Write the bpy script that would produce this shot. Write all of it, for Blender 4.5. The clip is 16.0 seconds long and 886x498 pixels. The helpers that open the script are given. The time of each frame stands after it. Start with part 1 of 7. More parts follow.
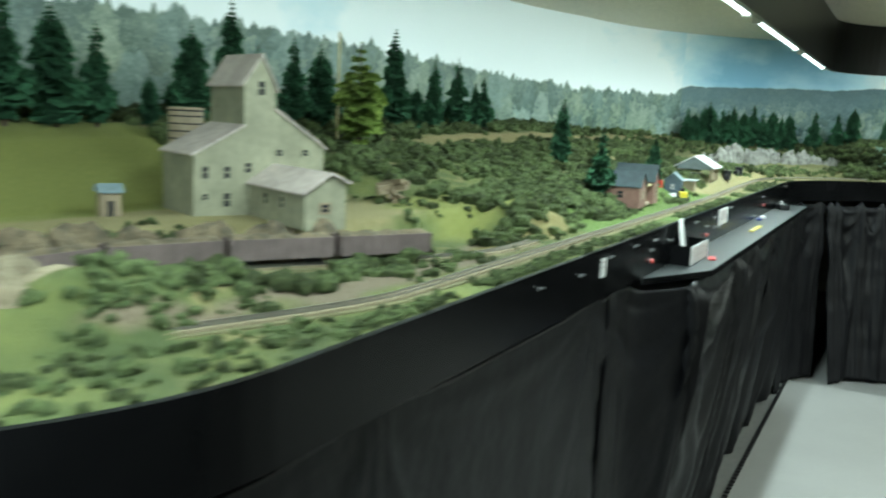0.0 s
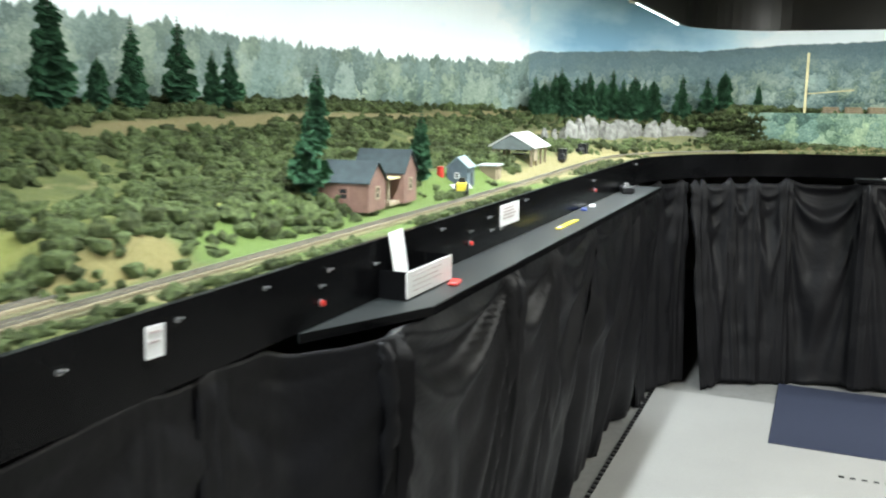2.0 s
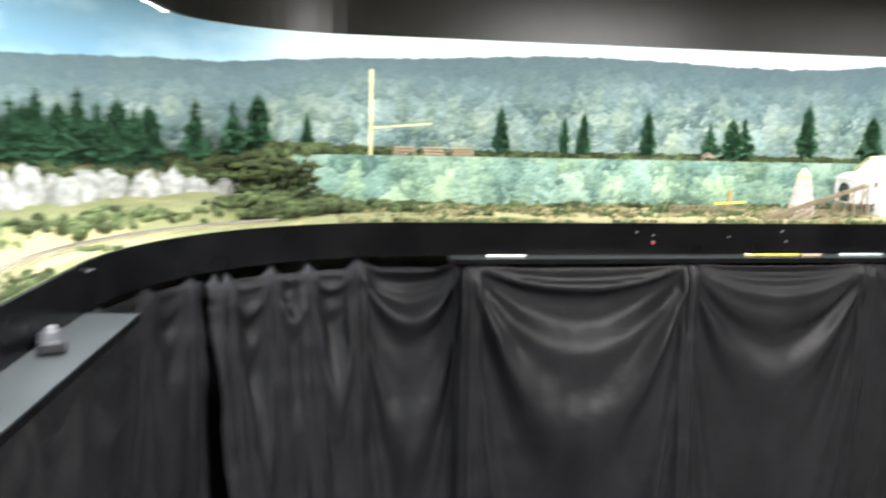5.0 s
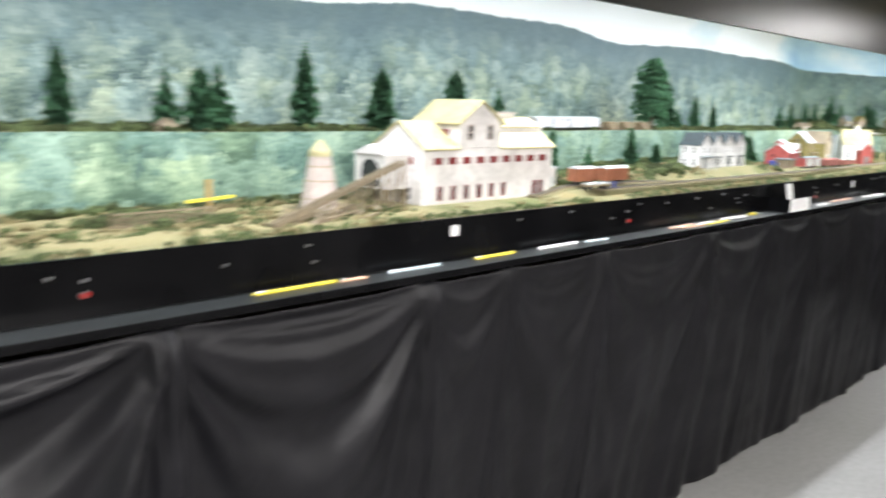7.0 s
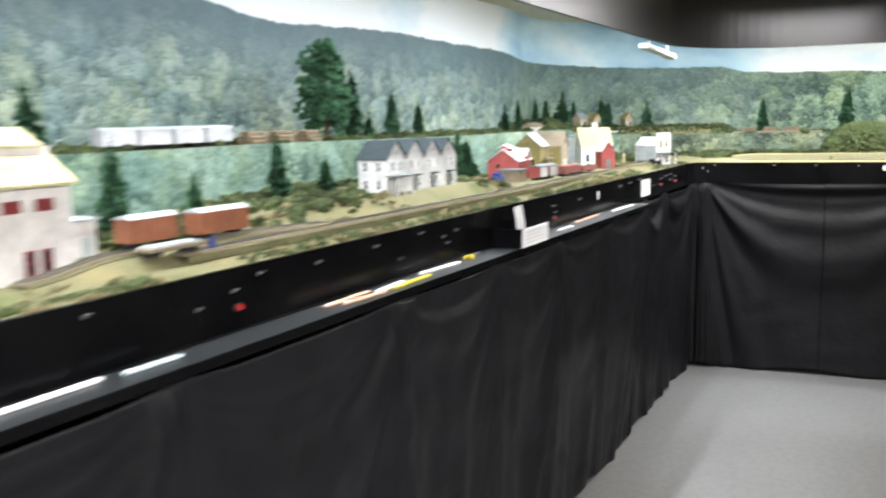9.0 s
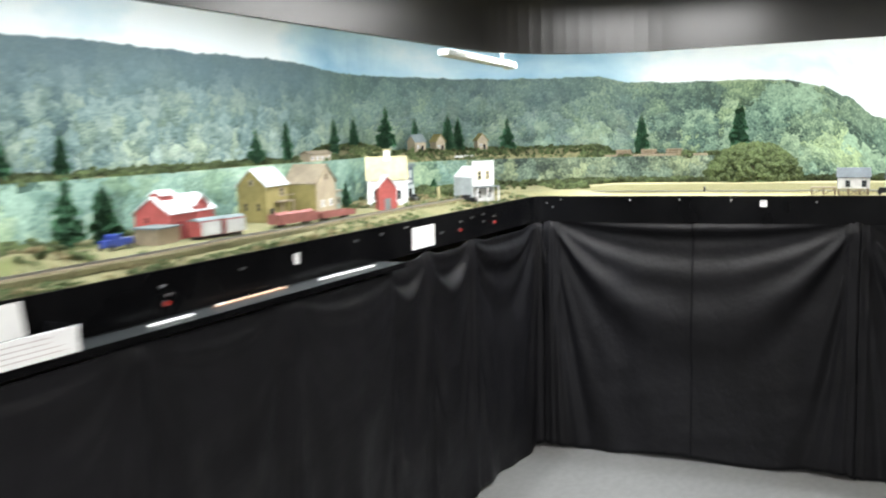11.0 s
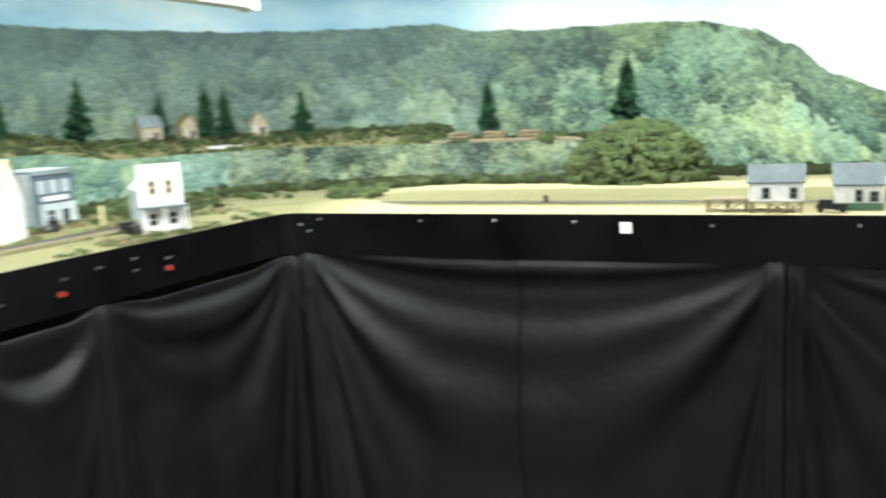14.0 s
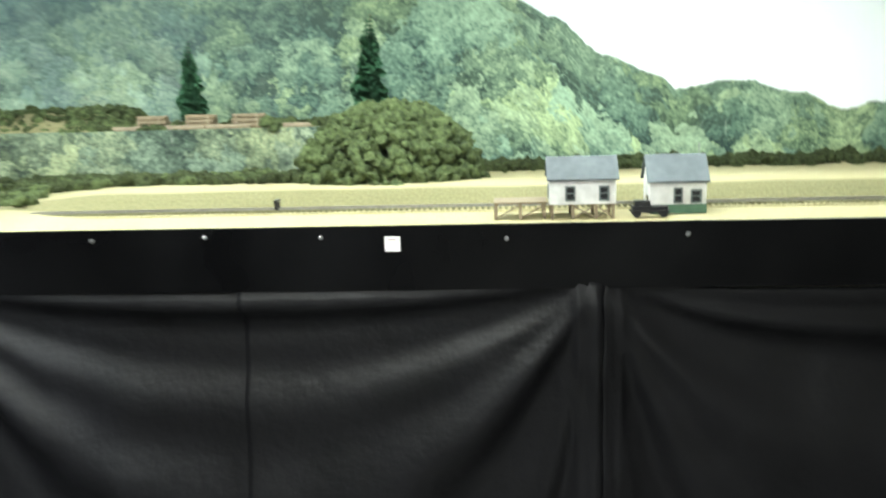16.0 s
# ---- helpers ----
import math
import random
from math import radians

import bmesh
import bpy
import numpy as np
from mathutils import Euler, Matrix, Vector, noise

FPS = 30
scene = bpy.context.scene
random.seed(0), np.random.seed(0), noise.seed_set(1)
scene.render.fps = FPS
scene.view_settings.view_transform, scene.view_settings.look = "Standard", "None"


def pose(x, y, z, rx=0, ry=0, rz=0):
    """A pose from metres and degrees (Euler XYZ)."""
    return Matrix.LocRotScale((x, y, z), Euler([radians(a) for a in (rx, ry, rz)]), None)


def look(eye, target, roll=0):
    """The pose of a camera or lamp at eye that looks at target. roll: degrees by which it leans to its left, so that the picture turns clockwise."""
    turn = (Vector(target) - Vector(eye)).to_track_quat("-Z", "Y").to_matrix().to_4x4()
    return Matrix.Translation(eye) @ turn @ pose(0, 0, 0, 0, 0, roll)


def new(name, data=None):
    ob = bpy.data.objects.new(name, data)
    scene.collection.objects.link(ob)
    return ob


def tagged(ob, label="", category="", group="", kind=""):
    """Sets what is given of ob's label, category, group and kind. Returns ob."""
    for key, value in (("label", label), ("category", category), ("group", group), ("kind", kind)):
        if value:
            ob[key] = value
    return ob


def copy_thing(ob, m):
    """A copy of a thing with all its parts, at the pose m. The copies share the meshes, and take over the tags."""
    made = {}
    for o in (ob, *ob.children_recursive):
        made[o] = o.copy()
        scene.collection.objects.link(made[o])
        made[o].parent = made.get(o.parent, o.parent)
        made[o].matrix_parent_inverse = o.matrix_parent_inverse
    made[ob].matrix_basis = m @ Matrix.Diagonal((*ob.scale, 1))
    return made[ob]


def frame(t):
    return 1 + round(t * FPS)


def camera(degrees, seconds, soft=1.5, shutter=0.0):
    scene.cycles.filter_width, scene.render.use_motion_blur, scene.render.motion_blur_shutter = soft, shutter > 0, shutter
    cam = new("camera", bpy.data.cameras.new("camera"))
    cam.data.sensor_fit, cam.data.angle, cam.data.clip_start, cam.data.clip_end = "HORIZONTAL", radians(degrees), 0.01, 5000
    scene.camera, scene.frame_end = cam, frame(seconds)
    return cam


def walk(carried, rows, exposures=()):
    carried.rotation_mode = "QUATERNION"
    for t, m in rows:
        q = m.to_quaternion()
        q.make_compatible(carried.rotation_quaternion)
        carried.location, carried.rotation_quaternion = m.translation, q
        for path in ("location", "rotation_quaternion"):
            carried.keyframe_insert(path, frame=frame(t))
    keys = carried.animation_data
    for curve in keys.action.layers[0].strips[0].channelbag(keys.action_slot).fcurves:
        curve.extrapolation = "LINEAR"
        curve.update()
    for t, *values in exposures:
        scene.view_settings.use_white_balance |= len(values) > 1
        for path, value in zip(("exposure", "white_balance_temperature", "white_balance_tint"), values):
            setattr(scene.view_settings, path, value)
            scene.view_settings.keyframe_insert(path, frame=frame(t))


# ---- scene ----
cam = camera(54.0, 16.0, soft=2.0, shutter=0.8)
PATH = [
    (0, (0.654, 1.555, 1.607), (-0.272, 3.3, 1.296), 2.7),
    (0.5, (0.734, 1.804, 1.596), (-0.154, 3.573, 1.312), 1.4),
    (1, (0.734, 2.191, 1.607), (-0.049, 3.999, 1.263), -0.2),
    (1.5, (0.807, 2.501, 1.589), (0.013, 4.311, 1.282), -0.4),
    (2, (0.869, 2.675, 1.595), (0.082, 4.481, 1.248), 0.5),
    (2.5, (0.887, 2.9, 1.587), (0.159, 4.731, 1.248), -0.6),
    (2.8, (0.873, 3.14, 1.595), (0.262, 5.01, 1.321), -1.0),
    (3, (0.863, 3.303, 1.606), (0.342, 5.201, 1.252), -1.3),
    (3.2, (0.878, 3.447, 1.588), (0.424, 5.364, 1.243), -1.5),
    (5.3, (0.65, 5.025, 1.699), (0.998, 6.971, 1.399), 1.8),
    (5.5, (0.571, 5.202, 1.701), (1.055, 7.116, 1.376), 1.8),
    (6, (0.911, 5.514, 1.692), (1.727, 7.305, 1.337), 0.9),
    (6.5, (0.988, 5.943, 1.643), (2.113, 7.562, 1.308), 1.5),
    (7, (1.276, 6.319, 1.614), (2.568, 7.809, 1.283), 1.8),
    (7.5, (1.521, 6.559, 1.587), (3.027, 7.841, 1.293), -0.6),
    (8, (1.888, 6.736, 1.568), (3.489, 7.896, 1.265), -1.4),
    (8.5, (2.271, 6.872, 1.558), (3.879, 8.022, 1.254), 0.2),
    (9, (2.656, 6.981, 1.564), (4.306, 8.074, 1.278), -1.2),
    (9.5, (2.914, 6.97, 1.624), (4.585, 8.031, 1.34), -1.4),
    (10, (3.253, 6.93, 1.582), (4.951, 7.95, 1.309), -0.5),
    (12.3, (5.398, 6.198, 1.662), (6.711, 7.676, 1.359), -2.7),
    (12.5, (5.541, 6.225, 1.659), (6.805, 7.742, 1.341), -2.5),
    (13, (5.82, 6.36, 1.632), (7.161, 7.811, 1.321), -2.7),
    (13.5, (5.937, 6.518, 1.624), (7.406, 7.841, 1.324), -1.5),
    (14, (6.093, 6.687, 1.616), (7.697, 7.833, 1.279), -3.0),
    (14.5, (6.289, 6.765, 1.603), (7.996, 7.76, 1.292), -1.8),
    (15, (6.414, 6.825, 1.598), (8.164, 7.736, 1.269), -1.1),
    (15.5, (6.555, 6.938, 1.554), (8.4, 7.646, 1.245), -0.2),
    (16, (6.674, 7.05, 1.555), (8.558, 7.611, 1.186), -1.7),
]
EXPOSURES = [(0, -0.85, 6000, -12), (0.5, -0.74, 6050, -14), (1.0, -0.6, 6100, -10), (1.5, -0.5, 6250, -1), (2.0, -0.42, 6350, 5), (2.5, -0.3, 6350, 7), (3.0, -0.08, 6300, 8), (5.3, 0.45, 6400, 12), (6.0, 0.35, 6400, 13), (7.0, 0.1, 6350, 14), (8.0, -0.1, 6300, 15), (10.0, -0.05, 6300, 14), (12.5, 0.0, 6250, 6), (14.0, 0.04, 6250, 3), (16.0, 0.04, 6250, 1)]
walk(cam, [(t, look(eye, target, roll)) for t, eye, target, roll in PATH], EXPOSURES)


# ---- world and light ----
world = bpy.data.worlds.new("world")
scene.world = world
world.use_nodes = True
world.node_tree.nodes["Background"].inputs[0].default_value = (0.75, 0.85, 1.0, 1)
world.node_tree.nodes["Background"].inputs[1].default_value = 0.05
TUBE_WATTS = 28.0


# ---- plan: the front edge of the layout, walked from wall A round to wall C ----
def unit(deg):
    return Vector((math.cos(radians(deg)), math.sin(radians(deg))))


HB, HC = 5.62, -78.04
B0 = Vector((0.0, 7.885))
B_LEN = 8.059
C0 = B0 + unit(HB) * B_LEN


def fillet(p, h0, h1, r):
    turn = h0 - h1
    t = r * math.tan(radians(turn) / 2)
    a, b = p - unit(h0) * t, p + unit(h1) * t
    c = a + unit(h0 - 90) * r
    return a, b, c, radians(turn) * r, t


def smooth(x, a, b):
    t = min(1, max(0, (x - a) / (b - a)))
    return t * t * (3 - 2 * t)


def bow_out(s):
    """How far the front edge falls back where the layout narrows before the tall mill."""
    return min(0.3, 0.86 * max(0.0, 2.36 - s) ** 2)


def edge_curve(r_ab, r_bc, ax=0.0, bend=1.0):
    """The edge with rounded corners; ax: how far out into the aisle it runs along wall A."""
    a1, b1, cab, lab, tab = fillet(B0 + unit(HB) * (ax / math.cos(radians(HB))), 90, HB, r_ab)
    a2, b2, cbc, lbc, tbc = fillet(C0, HB, HC, r_bc)
    sa = a1.y
    sb = sa + lab
    sc = sb + (a2 - b1).length
    sd = sc + lbc

    def at(s, d):
        """Plan place and heading (degrees) at s along the edge and d metres into the layout."""
        if s < sa:
            p, h = Vector((ax - bend * bow_out(s) * (1 - smooth(d, 0.0, 0.5)), s)), 90.0
        elif s < sb:
            h = 90 - math.degrees((s - sa) / r_ab)
            p = cab + unit(h + 90) * r_ab
        elif s < sc:
            p, h = b1 + unit(HB) * (s - sb), HB
        elif s < sd:
            h = HB - math.degrees((s - sc) / r_bc)
            p = cbc + unit(h + 90) * r_bc
        else:
            p, h = b2 + unit(HC) * (s - sd), HC
        return p + unit(h + 90) * d, h
    at.stops = (sa, sb, sc, sd)
    return at


EDGE = edge_curve(1.0, 0.06)
S_A, S_AB, S_B, S_BC = EDGE.stops
S0, S1 = -3.0, S_BC + 5.5
ZT = 1.29


def sb_(b):
    """s for a distance b along wall B from its corner with A."""
    return S_AB + b - B0.y + S_A + 0.0


def sc_(c):
    return S_BC + c - 0.054


def steps(a, b, step, curve=EDGE):
    """Stations along the edge, closer together in the bends."""
    sa, sb, sc, sd = curve.stops
    out = {a, b}
    s = a
    while s < b:
        out.add(round(s, 4))
        s += step
    for p, q in ((sa, sb), (sc, sd)):
        for k in range(17):
            v = p + (q - p) * k / 16
            if a <= v <= b:
                out.add(v)
    return sorted(out)


def mix(a, b, t):
    return a + (b - a) * t


# ---- helpers for meshes ----
def part(name, bm, mat, parent=None, label="", flat=True):
    me = bpy.data.meshes.new(name)
    bm.to_mesh(me)
    bm.free()
    me.materials.append(mat)
    if not flat:
        for p in me.polygons:
            p.use_smooth = True
    ob = new(name, me)
    if parent is not None:
        ob.parent = parent
    if label:
        ob["label"] = label
    return ob


def pydata(name, verts, faces, mat, parent=None, label="", smooth_=False):
    me = bpy.data.meshes.new(name)
    me.from_pydata([tuple(v) for v in verts], [], faces)
    me.update()
    me.materials.append(mat)
    if smooth_:
        me.shade_smooth()
    ob = new(name, me)
    if parent is not None:
        ob.parent = parent
    if label:
        ob["label"] = label
    return ob


def thing(name, m, label, category, group="", kind=""):
    ob = new(name)
    ob.empty_display_size = 0.05
    ob.matrix_basis = m
    return tagged(ob, label, category, group, kind)


def box(bm, x0, x1, y0, y1, z0, z1, m=None, bevel=0.0):
    vs = [bm.verts.new((x, y, z)) for z in (z0, z1) for x, y in ((x0, y0), (x1, y0), (x1, y1), (x0, y1))]
    fs = [bm.faces.new([vs[i] for i in f]) for f in
          ((3, 2, 1, 0), (4, 5, 6, 7), (0, 1, 5, 4), (1, 2, 6, 5), (2, 3, 7, 6), (3, 0, 4, 7))]
    if bevel:
        es = list({e for f in fs for e in f.edges})
        got = bmesh.ops.bevel(bm, geom=es, offset=bevel, segments=1, affect="EDGES")
        vs = list({v for f in got["faces"] for v in f.verts} | {v for v in vs if v.is_valid})
    if m is not None:
        bmesh.ops.transform(bm, matrix=m, verts=[v for v in vs if v.is_valid])
    return vs


def cyl(bm, p, q, r0, r1=None, n=8):
    p, q = Vector(p), Vector(q)
    r1 = r0 if r1 is None else r1
    rot = (q - p).to_track_quat("Z", "Y").to_matrix()
    ring = [[bm.verts.new(c + rot @ Vector((r * math.cos(6.28318 * k / n), r * math.sin(6.28318 * k / n), 0))) for k in range(n)]
            for c, r in ((p, r0), (q, r1))]
    for k in range(n):
        bm.faces.new((ring[0][k], ring[0][(k + 1) % n], ring[1][(k + 1) % n], ring[1][k]))
    bm.faces.new(ring[0][::-1])
    bm.faces.new(ring[1])


def bar(bm, p, q, w, h=None):
    """A square bar between two points."""
    p, q = Vector(p), Vector(q)
    h = h or w
    d = (q - p)
    rot = d.to_track_quat("Z", "Y").to_matrix().to_4x4()
    box(bm, -w / 2, w / 2, -h / 2, h / 2, 0, d.length, Matrix.Translation(p) @ rot)


def prism(bm, outline, y0, y1, m=None):
    """An outline in x and z, run along y."""
    a = [bm.verts.new((x, y0, z)) for x, z in outline]
    b = [bm.verts.new((x, y1, z)) for x, z in outline]
    n = len(outline)
    bm.faces.new(a)
    bm.faces.new(b[::-1])
    for k in range(n):
        bm.faces.new((a[(k + 1) % n], a[k], b[k], b[(k + 1) % n]))
    if m is not None:
        bmesh.ops.transform(bm, matrix=m, verts=a + b)


def ribbon(name, mat, s0, s1, d, z0, z1, thick, step=0.5, curve=EDGE, parent=None, label=""):
    """An upright band with thickness that follows the edge."""
    bm = bmesh.new()
    prev = None
    for s in steps(s0, s1, step, curve):
        ring = []
        for dd, zz in ((d, z0), (d, z1), (d + thick, z1), (d + thick, z0)):
            p, _ = curve(s, dd)
            ring.append(bm.verts.new((p.x, p.y, zz)))
        if prev:
            for k in range(4):
                bm.faces.new((prev[k], prev[(k + 1) % 4], ring[(k + 1) % 4], ring[k]))
        else:
            bm.faces.new(ring)
        prev = ring
    bm.faces.new(prev[::-1])
    bmesh.ops.recalc_face_normals(bm, faces=bm.faces)
    return part(name, bm, mat, parent, label)


def spot(s, d, z=None, turn=0.0, sc=1.0):
    """A pose on the layout: x along the edge, y into the layout."""
    p, h = EDGE(s, d)
    z = ground_z(s, d) if z is None else z
    m = pose(p.x, p.y, z, 0, 0, h + turn)
    return m @ Matrix.Diagonal((sc, sc, sc, 1)) if sc != 1 else m


# ---- materials ----
def material(name, color, rough=0.7, metal=0.0, color2=None, scale=40.0, detail=6.0, bump=0.0, bump_scale=200.0, mixpow=(0.35, 0.65),
             stain=0.0, stain_scale=3.0, spec=0.5, vary=0.0):
    m = bpy.data.materials.new(name)
    m.use_nodes = True
    nt = m.node_tree
    n, l = nt.nodes, nt.links
    b = n["Principled BSDF"]
    b.inputs["Roughness"].default_value = rough
    b.inputs["Metallic"].default_value = metal
    b.inputs["Specular IOR Level"].default_value = spec
    tc = n.new("ShaderNodeTexCoord")
    geo = n.new("ShaderNodeNewGeometry")
    src = geo.outputs["Position"]
    noise_ = n.new("ShaderNodeTexNoise")
    noise_.inputs["Scale"].default_value = scale
    noise_.inputs["Detail"].default_value = detail
    l.new(src, noise_.inputs["Vector"])
    ramp = n.new("ShaderNodeValToRGB")
    ramp.color_ramp.elements[0].position, ramp.color_ramp.elements[1].position = mixpow
    c2 = color2 or tuple(min(1, c * 0.78) for c in color)
    ramp.color_ramp.elements[0].color = (*c2, 1)
    ramp.color_ramp.elements[1].color = (*color, 1)
    l.new(noise_.outputs["Fac"], ramp.inputs["Fac"])
    out = ramp.outputs["Color"]
    if stain:
        n2 = n.new("ShaderNodeTexNoise")
        n2.inputs["Scale"].default_value = stain_scale
        n2.inputs["Detail"].default_value = 4
        l.new(src, n2.inputs["Vector"])
        r2 = n.new("ShaderNodeValToRGB")
        r2.color_ramp.elements[0].position, r2.color_ramp.elements[1].position = 0.35, 0.7
        r2.color_ramp.elements[0].color = (1 - stain,) * 3 + (1,)
        r2.color_ramp.elements[1].color = (1 + stain * 0.3,) * 3 + (1,)
        l.new(n2.outputs["Fac"], r2.inputs["Fac"])
        mul = n.new("ShaderNodeMix")
        mul.data_type, mul.blend_type = "RGBA", "MULTIPLY"
        mul.inputs["Factor"].default_value = 1
        l.new(out, mul.inputs["A"])
        l.new(r2.outputs["Color"], mul.inputs["B"])
        out = mul.outputs["Result"]
    if vary:
        oi = n.new("ShaderNodeObjectInfo")
        hsv = n.new("ShaderNodeHueSaturation")
        mr = n.new("ShaderNodeMapRange")
        mr.inputs["To Min"].default_value, mr.inputs["To Max"].default_value = 1 - vary, 1 + vary
        l.new(oi.outputs["Random"], mr.inputs["Value"])
        l.new(mr.outputs["Result"], hsv.inputs["Value"])
        l.new(out, hsv.inputs["Color"])
        out = hsv.outputs["Color"]
    l.new(out, b.inputs["Base Color"])
    if bump:
        nb = n.new("ShaderNodeTexNoise")
        nb.inputs["Scale"].default_value = bump_scale
        nb.inputs["Detail"].default_value = 5
        l.new(src, nb.inputs["Vector"])
        bp = n.new("ShaderNodeBump")
        bp.inputs["Strength"].default_value = bump
        bp.inputs["Distance"].default_value = 0.01
        l.new(nb.outputs["Fac"], bp.inputs["Height"])
        l.new(bp.outputs["Normal"], b.inputs["Normal"])
    return m


def glow(name, color, strength):
    m = bpy.data.materials.new(name)
    m.use_nodes = True
    b = m.node_tree.nodes["Principled BSDF"]
    b.inputs["Base Color"].default_value = (0.9, 0.9, 0.9, 1)
    b.inputs["Emission Color"].default_value = (*color, 1)
    b.inputs["Emission Strength"].default_value = strength
    return m


M_FASCIA = material("black_fascia_paint", (0.005, 0.005, 0.0055), 0.24, color2=(0.003, 0.003, 0.0035), scale=6, bump=0.05, bump_scale=30, stain=0.3, spec=0.09)
M_VALANCE = material("black_valance", (0.013, 0.012, 0.0115), 0.33, color2=(0.009, 0.0085, 0.008), scale=5, stain=0.3)
M_CURTAIN = material("black_curtain_cloth", (0.0085, 0.0083, 0.0098), 0.48, color2=(0.0065, 0.0064, 0.0074), scale=8, bump=0.35, bump_scale=24, stain=0.2, spec=0.16)
M_SHELF = material("dark_shelf_paint", (0.014, 0.0165, 0.017), 0.4, scale=12, stain=0.3)
M_FLOOR = material("grey_vinyl_floor", (0.195, 0.194, 0.189), 0.5, color2=(0.168, 0.167, 0.163), scale=30, stain=0.12, stain_scale=1.2)
M_CEIL = material("ceiling_tile_cream", (0.72, 0.68, 0.56), 0.85, scale=60, bump=0.2)
M_WALL = material("plain_cream_wall", (0.6, 0.58, 0.5), 0.8, scale=10)
M_MAT = material("blue_rubber_mat", (0.0135, 0.019, 0.044), 0.8, color2=(0.011, 0.0155, 0.036), scale=120, bump=0.2)


def forest_material(name, teal, dark, bright, hazy, sky, near=None, jags=0.05, haze=0.85, tall=0.8):
    """A printed photograph of wooded hills: u in metres along the wall, v in metres above or below the ridge."""
    m = bpy.data.materials.new(name)
    m.use_nodes = True
    nt = m.node_tree
    n, l = nt.nodes, nt.links
    b = n["Principled BSDF"]
    b.inputs["Roughness"].default_value = 0.55
    b.inputs["Specular IOR Level"].default_value = 0.25
    uv = n.new("ShaderNodeUVMap")
    uv.uv_map = "ridge"
    sep = n.new("ShaderNodeSeparateXYZ")
    l.new(uv.outputs["UV"], sep.inputs[0])

    def nz(scale, detail, rough=0.6, sx=1.0, sy=1.0, dist=0.0, up=0.0):
        mp = n.new("ShaderNodeMapping")
        mp.inputs["Location"].default_value = (0, up, 0)
        mp.inputs["Scale"].default_value = (sx, sy, 1)
        l.new(uv.outputs["UV"], mp.inputs["Vector"])
        t = n.new("ShaderNodeTexNoise")
        t.inputs["Scale"].default_value = scale
        t.inputs["Detail"].default_value = detail
        t.inputs["Roughness"].default_value = rough
        t.inputs["Distortion"].default_value = dist
        l.new(mp.outputs["Vector"], t.inputs["Vector"])
        return t.outputs["Fac"]

    def vor(scale, sx=1.0, sy=1.0, up=0.0):
        mp = n.new("ShaderNodeMapping")
        mp.inputs["Scale"].default_value = (sx, sy, 1)
        mp.inputs["Location"].default_value = (0, up, 0)
        w = n.new("ShaderNodeTexNoise")
        w.inputs["Scale"].default_value = scale * 1.3
        w.inputs["Detail"].default_value = 6
        w.inputs["Roughness"].default_value = 0.65
        l.new(uv.outputs["UV"], w.inputs["Vector"])
        ad = n.new("ShaderNodeMix")
        ad.data_type = "VECTOR"
        ad.inputs["Factor"].default_value = 2.4 / scale
        l.new(uv.outputs["UV"], ad.inputs["A"])
        l.new(w.outputs["Color"], ad.inputs["B"])
        l.new(ad.outputs["Result"], mp.inputs["Vector"])
        t = n.new("ShaderNodeTexVoronoi")
        t.inputs["Scale"].default_value = scale
        l.new(mp.outputs["Vector"], t.inputs["Vector"])
        return t, mp.outputs["Vector"]

    def ramp(fac, stops):
        r = n.new("ShaderNodeValToRGB")
        while len(r.color_ramp.elements) < len(stops):
            r.color_ramp.elements.new(0.5)
        for e, (p, c) in zip(r.color_ramp.elements, stops):
            e.position, e.color = p, (*c, 1)
        l.new(fac, r.inputs["Fac"])
        return r.outputs["Color"]

    def blend(a, c, fac, mode="MIX"):
        x = n.new("ShaderNodeMix")
        x.data_type, x.blend_type = "RGBA", mode
        for sock, v in (("A", a), ("B", c)):
            if isinstance(v, tuple):
                x.inputs[sock].default_value = (*v, 1)
            else:
                l.new(v, x.inputs[sock])
        if isinstance(fac, float):
            x.inputs["Factor"].default_value = fac
        else:
            l.new(fac, x.inputs["Factor"])
        return x.outputs["Result"]

    def rng(v, a, c, lo=0.0, hi=1.0):
        x = n.new("ShaderNodeMapRange")
        for k, val in (("From Min", a), ("From Max", c), ("To Min", lo), ("To Max", hi)):
            x.inputs[k].default_value = val
        l.new(v, x.inputs["Value"])
        return x.outputs["Result"]

    def math_(op, a, c):
        x = n.new("ShaderNodeMath")
        x.operation = op
        for k, v in enumerate((a, c)):
            if isinstance(v, (int, float)):
                x.inputs[k].default_value = v
            else:
                l.new(v, x.inputs[k])
        return x.outputs[0]

    def forest(size, contrast, dark, mid, bright):
        """Overlapping tree crowns about 1/size metres wide: each bright at its top, dark at its foot, with leafy boughs, gaps and thin trunks."""
        def rise(t, vec, k):
            a, c = n.new("ShaderNodeSeparateXYZ"), n.new("ShaderNodeSeparateXYZ")
            l.new(vec, a.inputs[0])
            l.new(t.outputs["Position"], c.inputs[0])
            return math_("MULTIPLY", math_("SUBTRACT", a.outputs["Y"], c.outputs["Y"]), k)
        crown, vec = vor(size, 1.0, tall)
        bough, vec2 = vor(size * 2.9, 1.0, 0.75)
        one = n.new("ShaderNodeSeparateColor")
        l.new(crown.outputs["Color"], one.inputs[0])
        lum = math_("ADD", rise(crown, vec, size * 0.36), rise(bough, vec2, size * 2.9 * 0.22))
        lum = math_("ADD", lum, math_("MULTIPLY", math_("SUBTRACT", nz(size * 7.0, 6, 0.74), 0.5), 1.9))
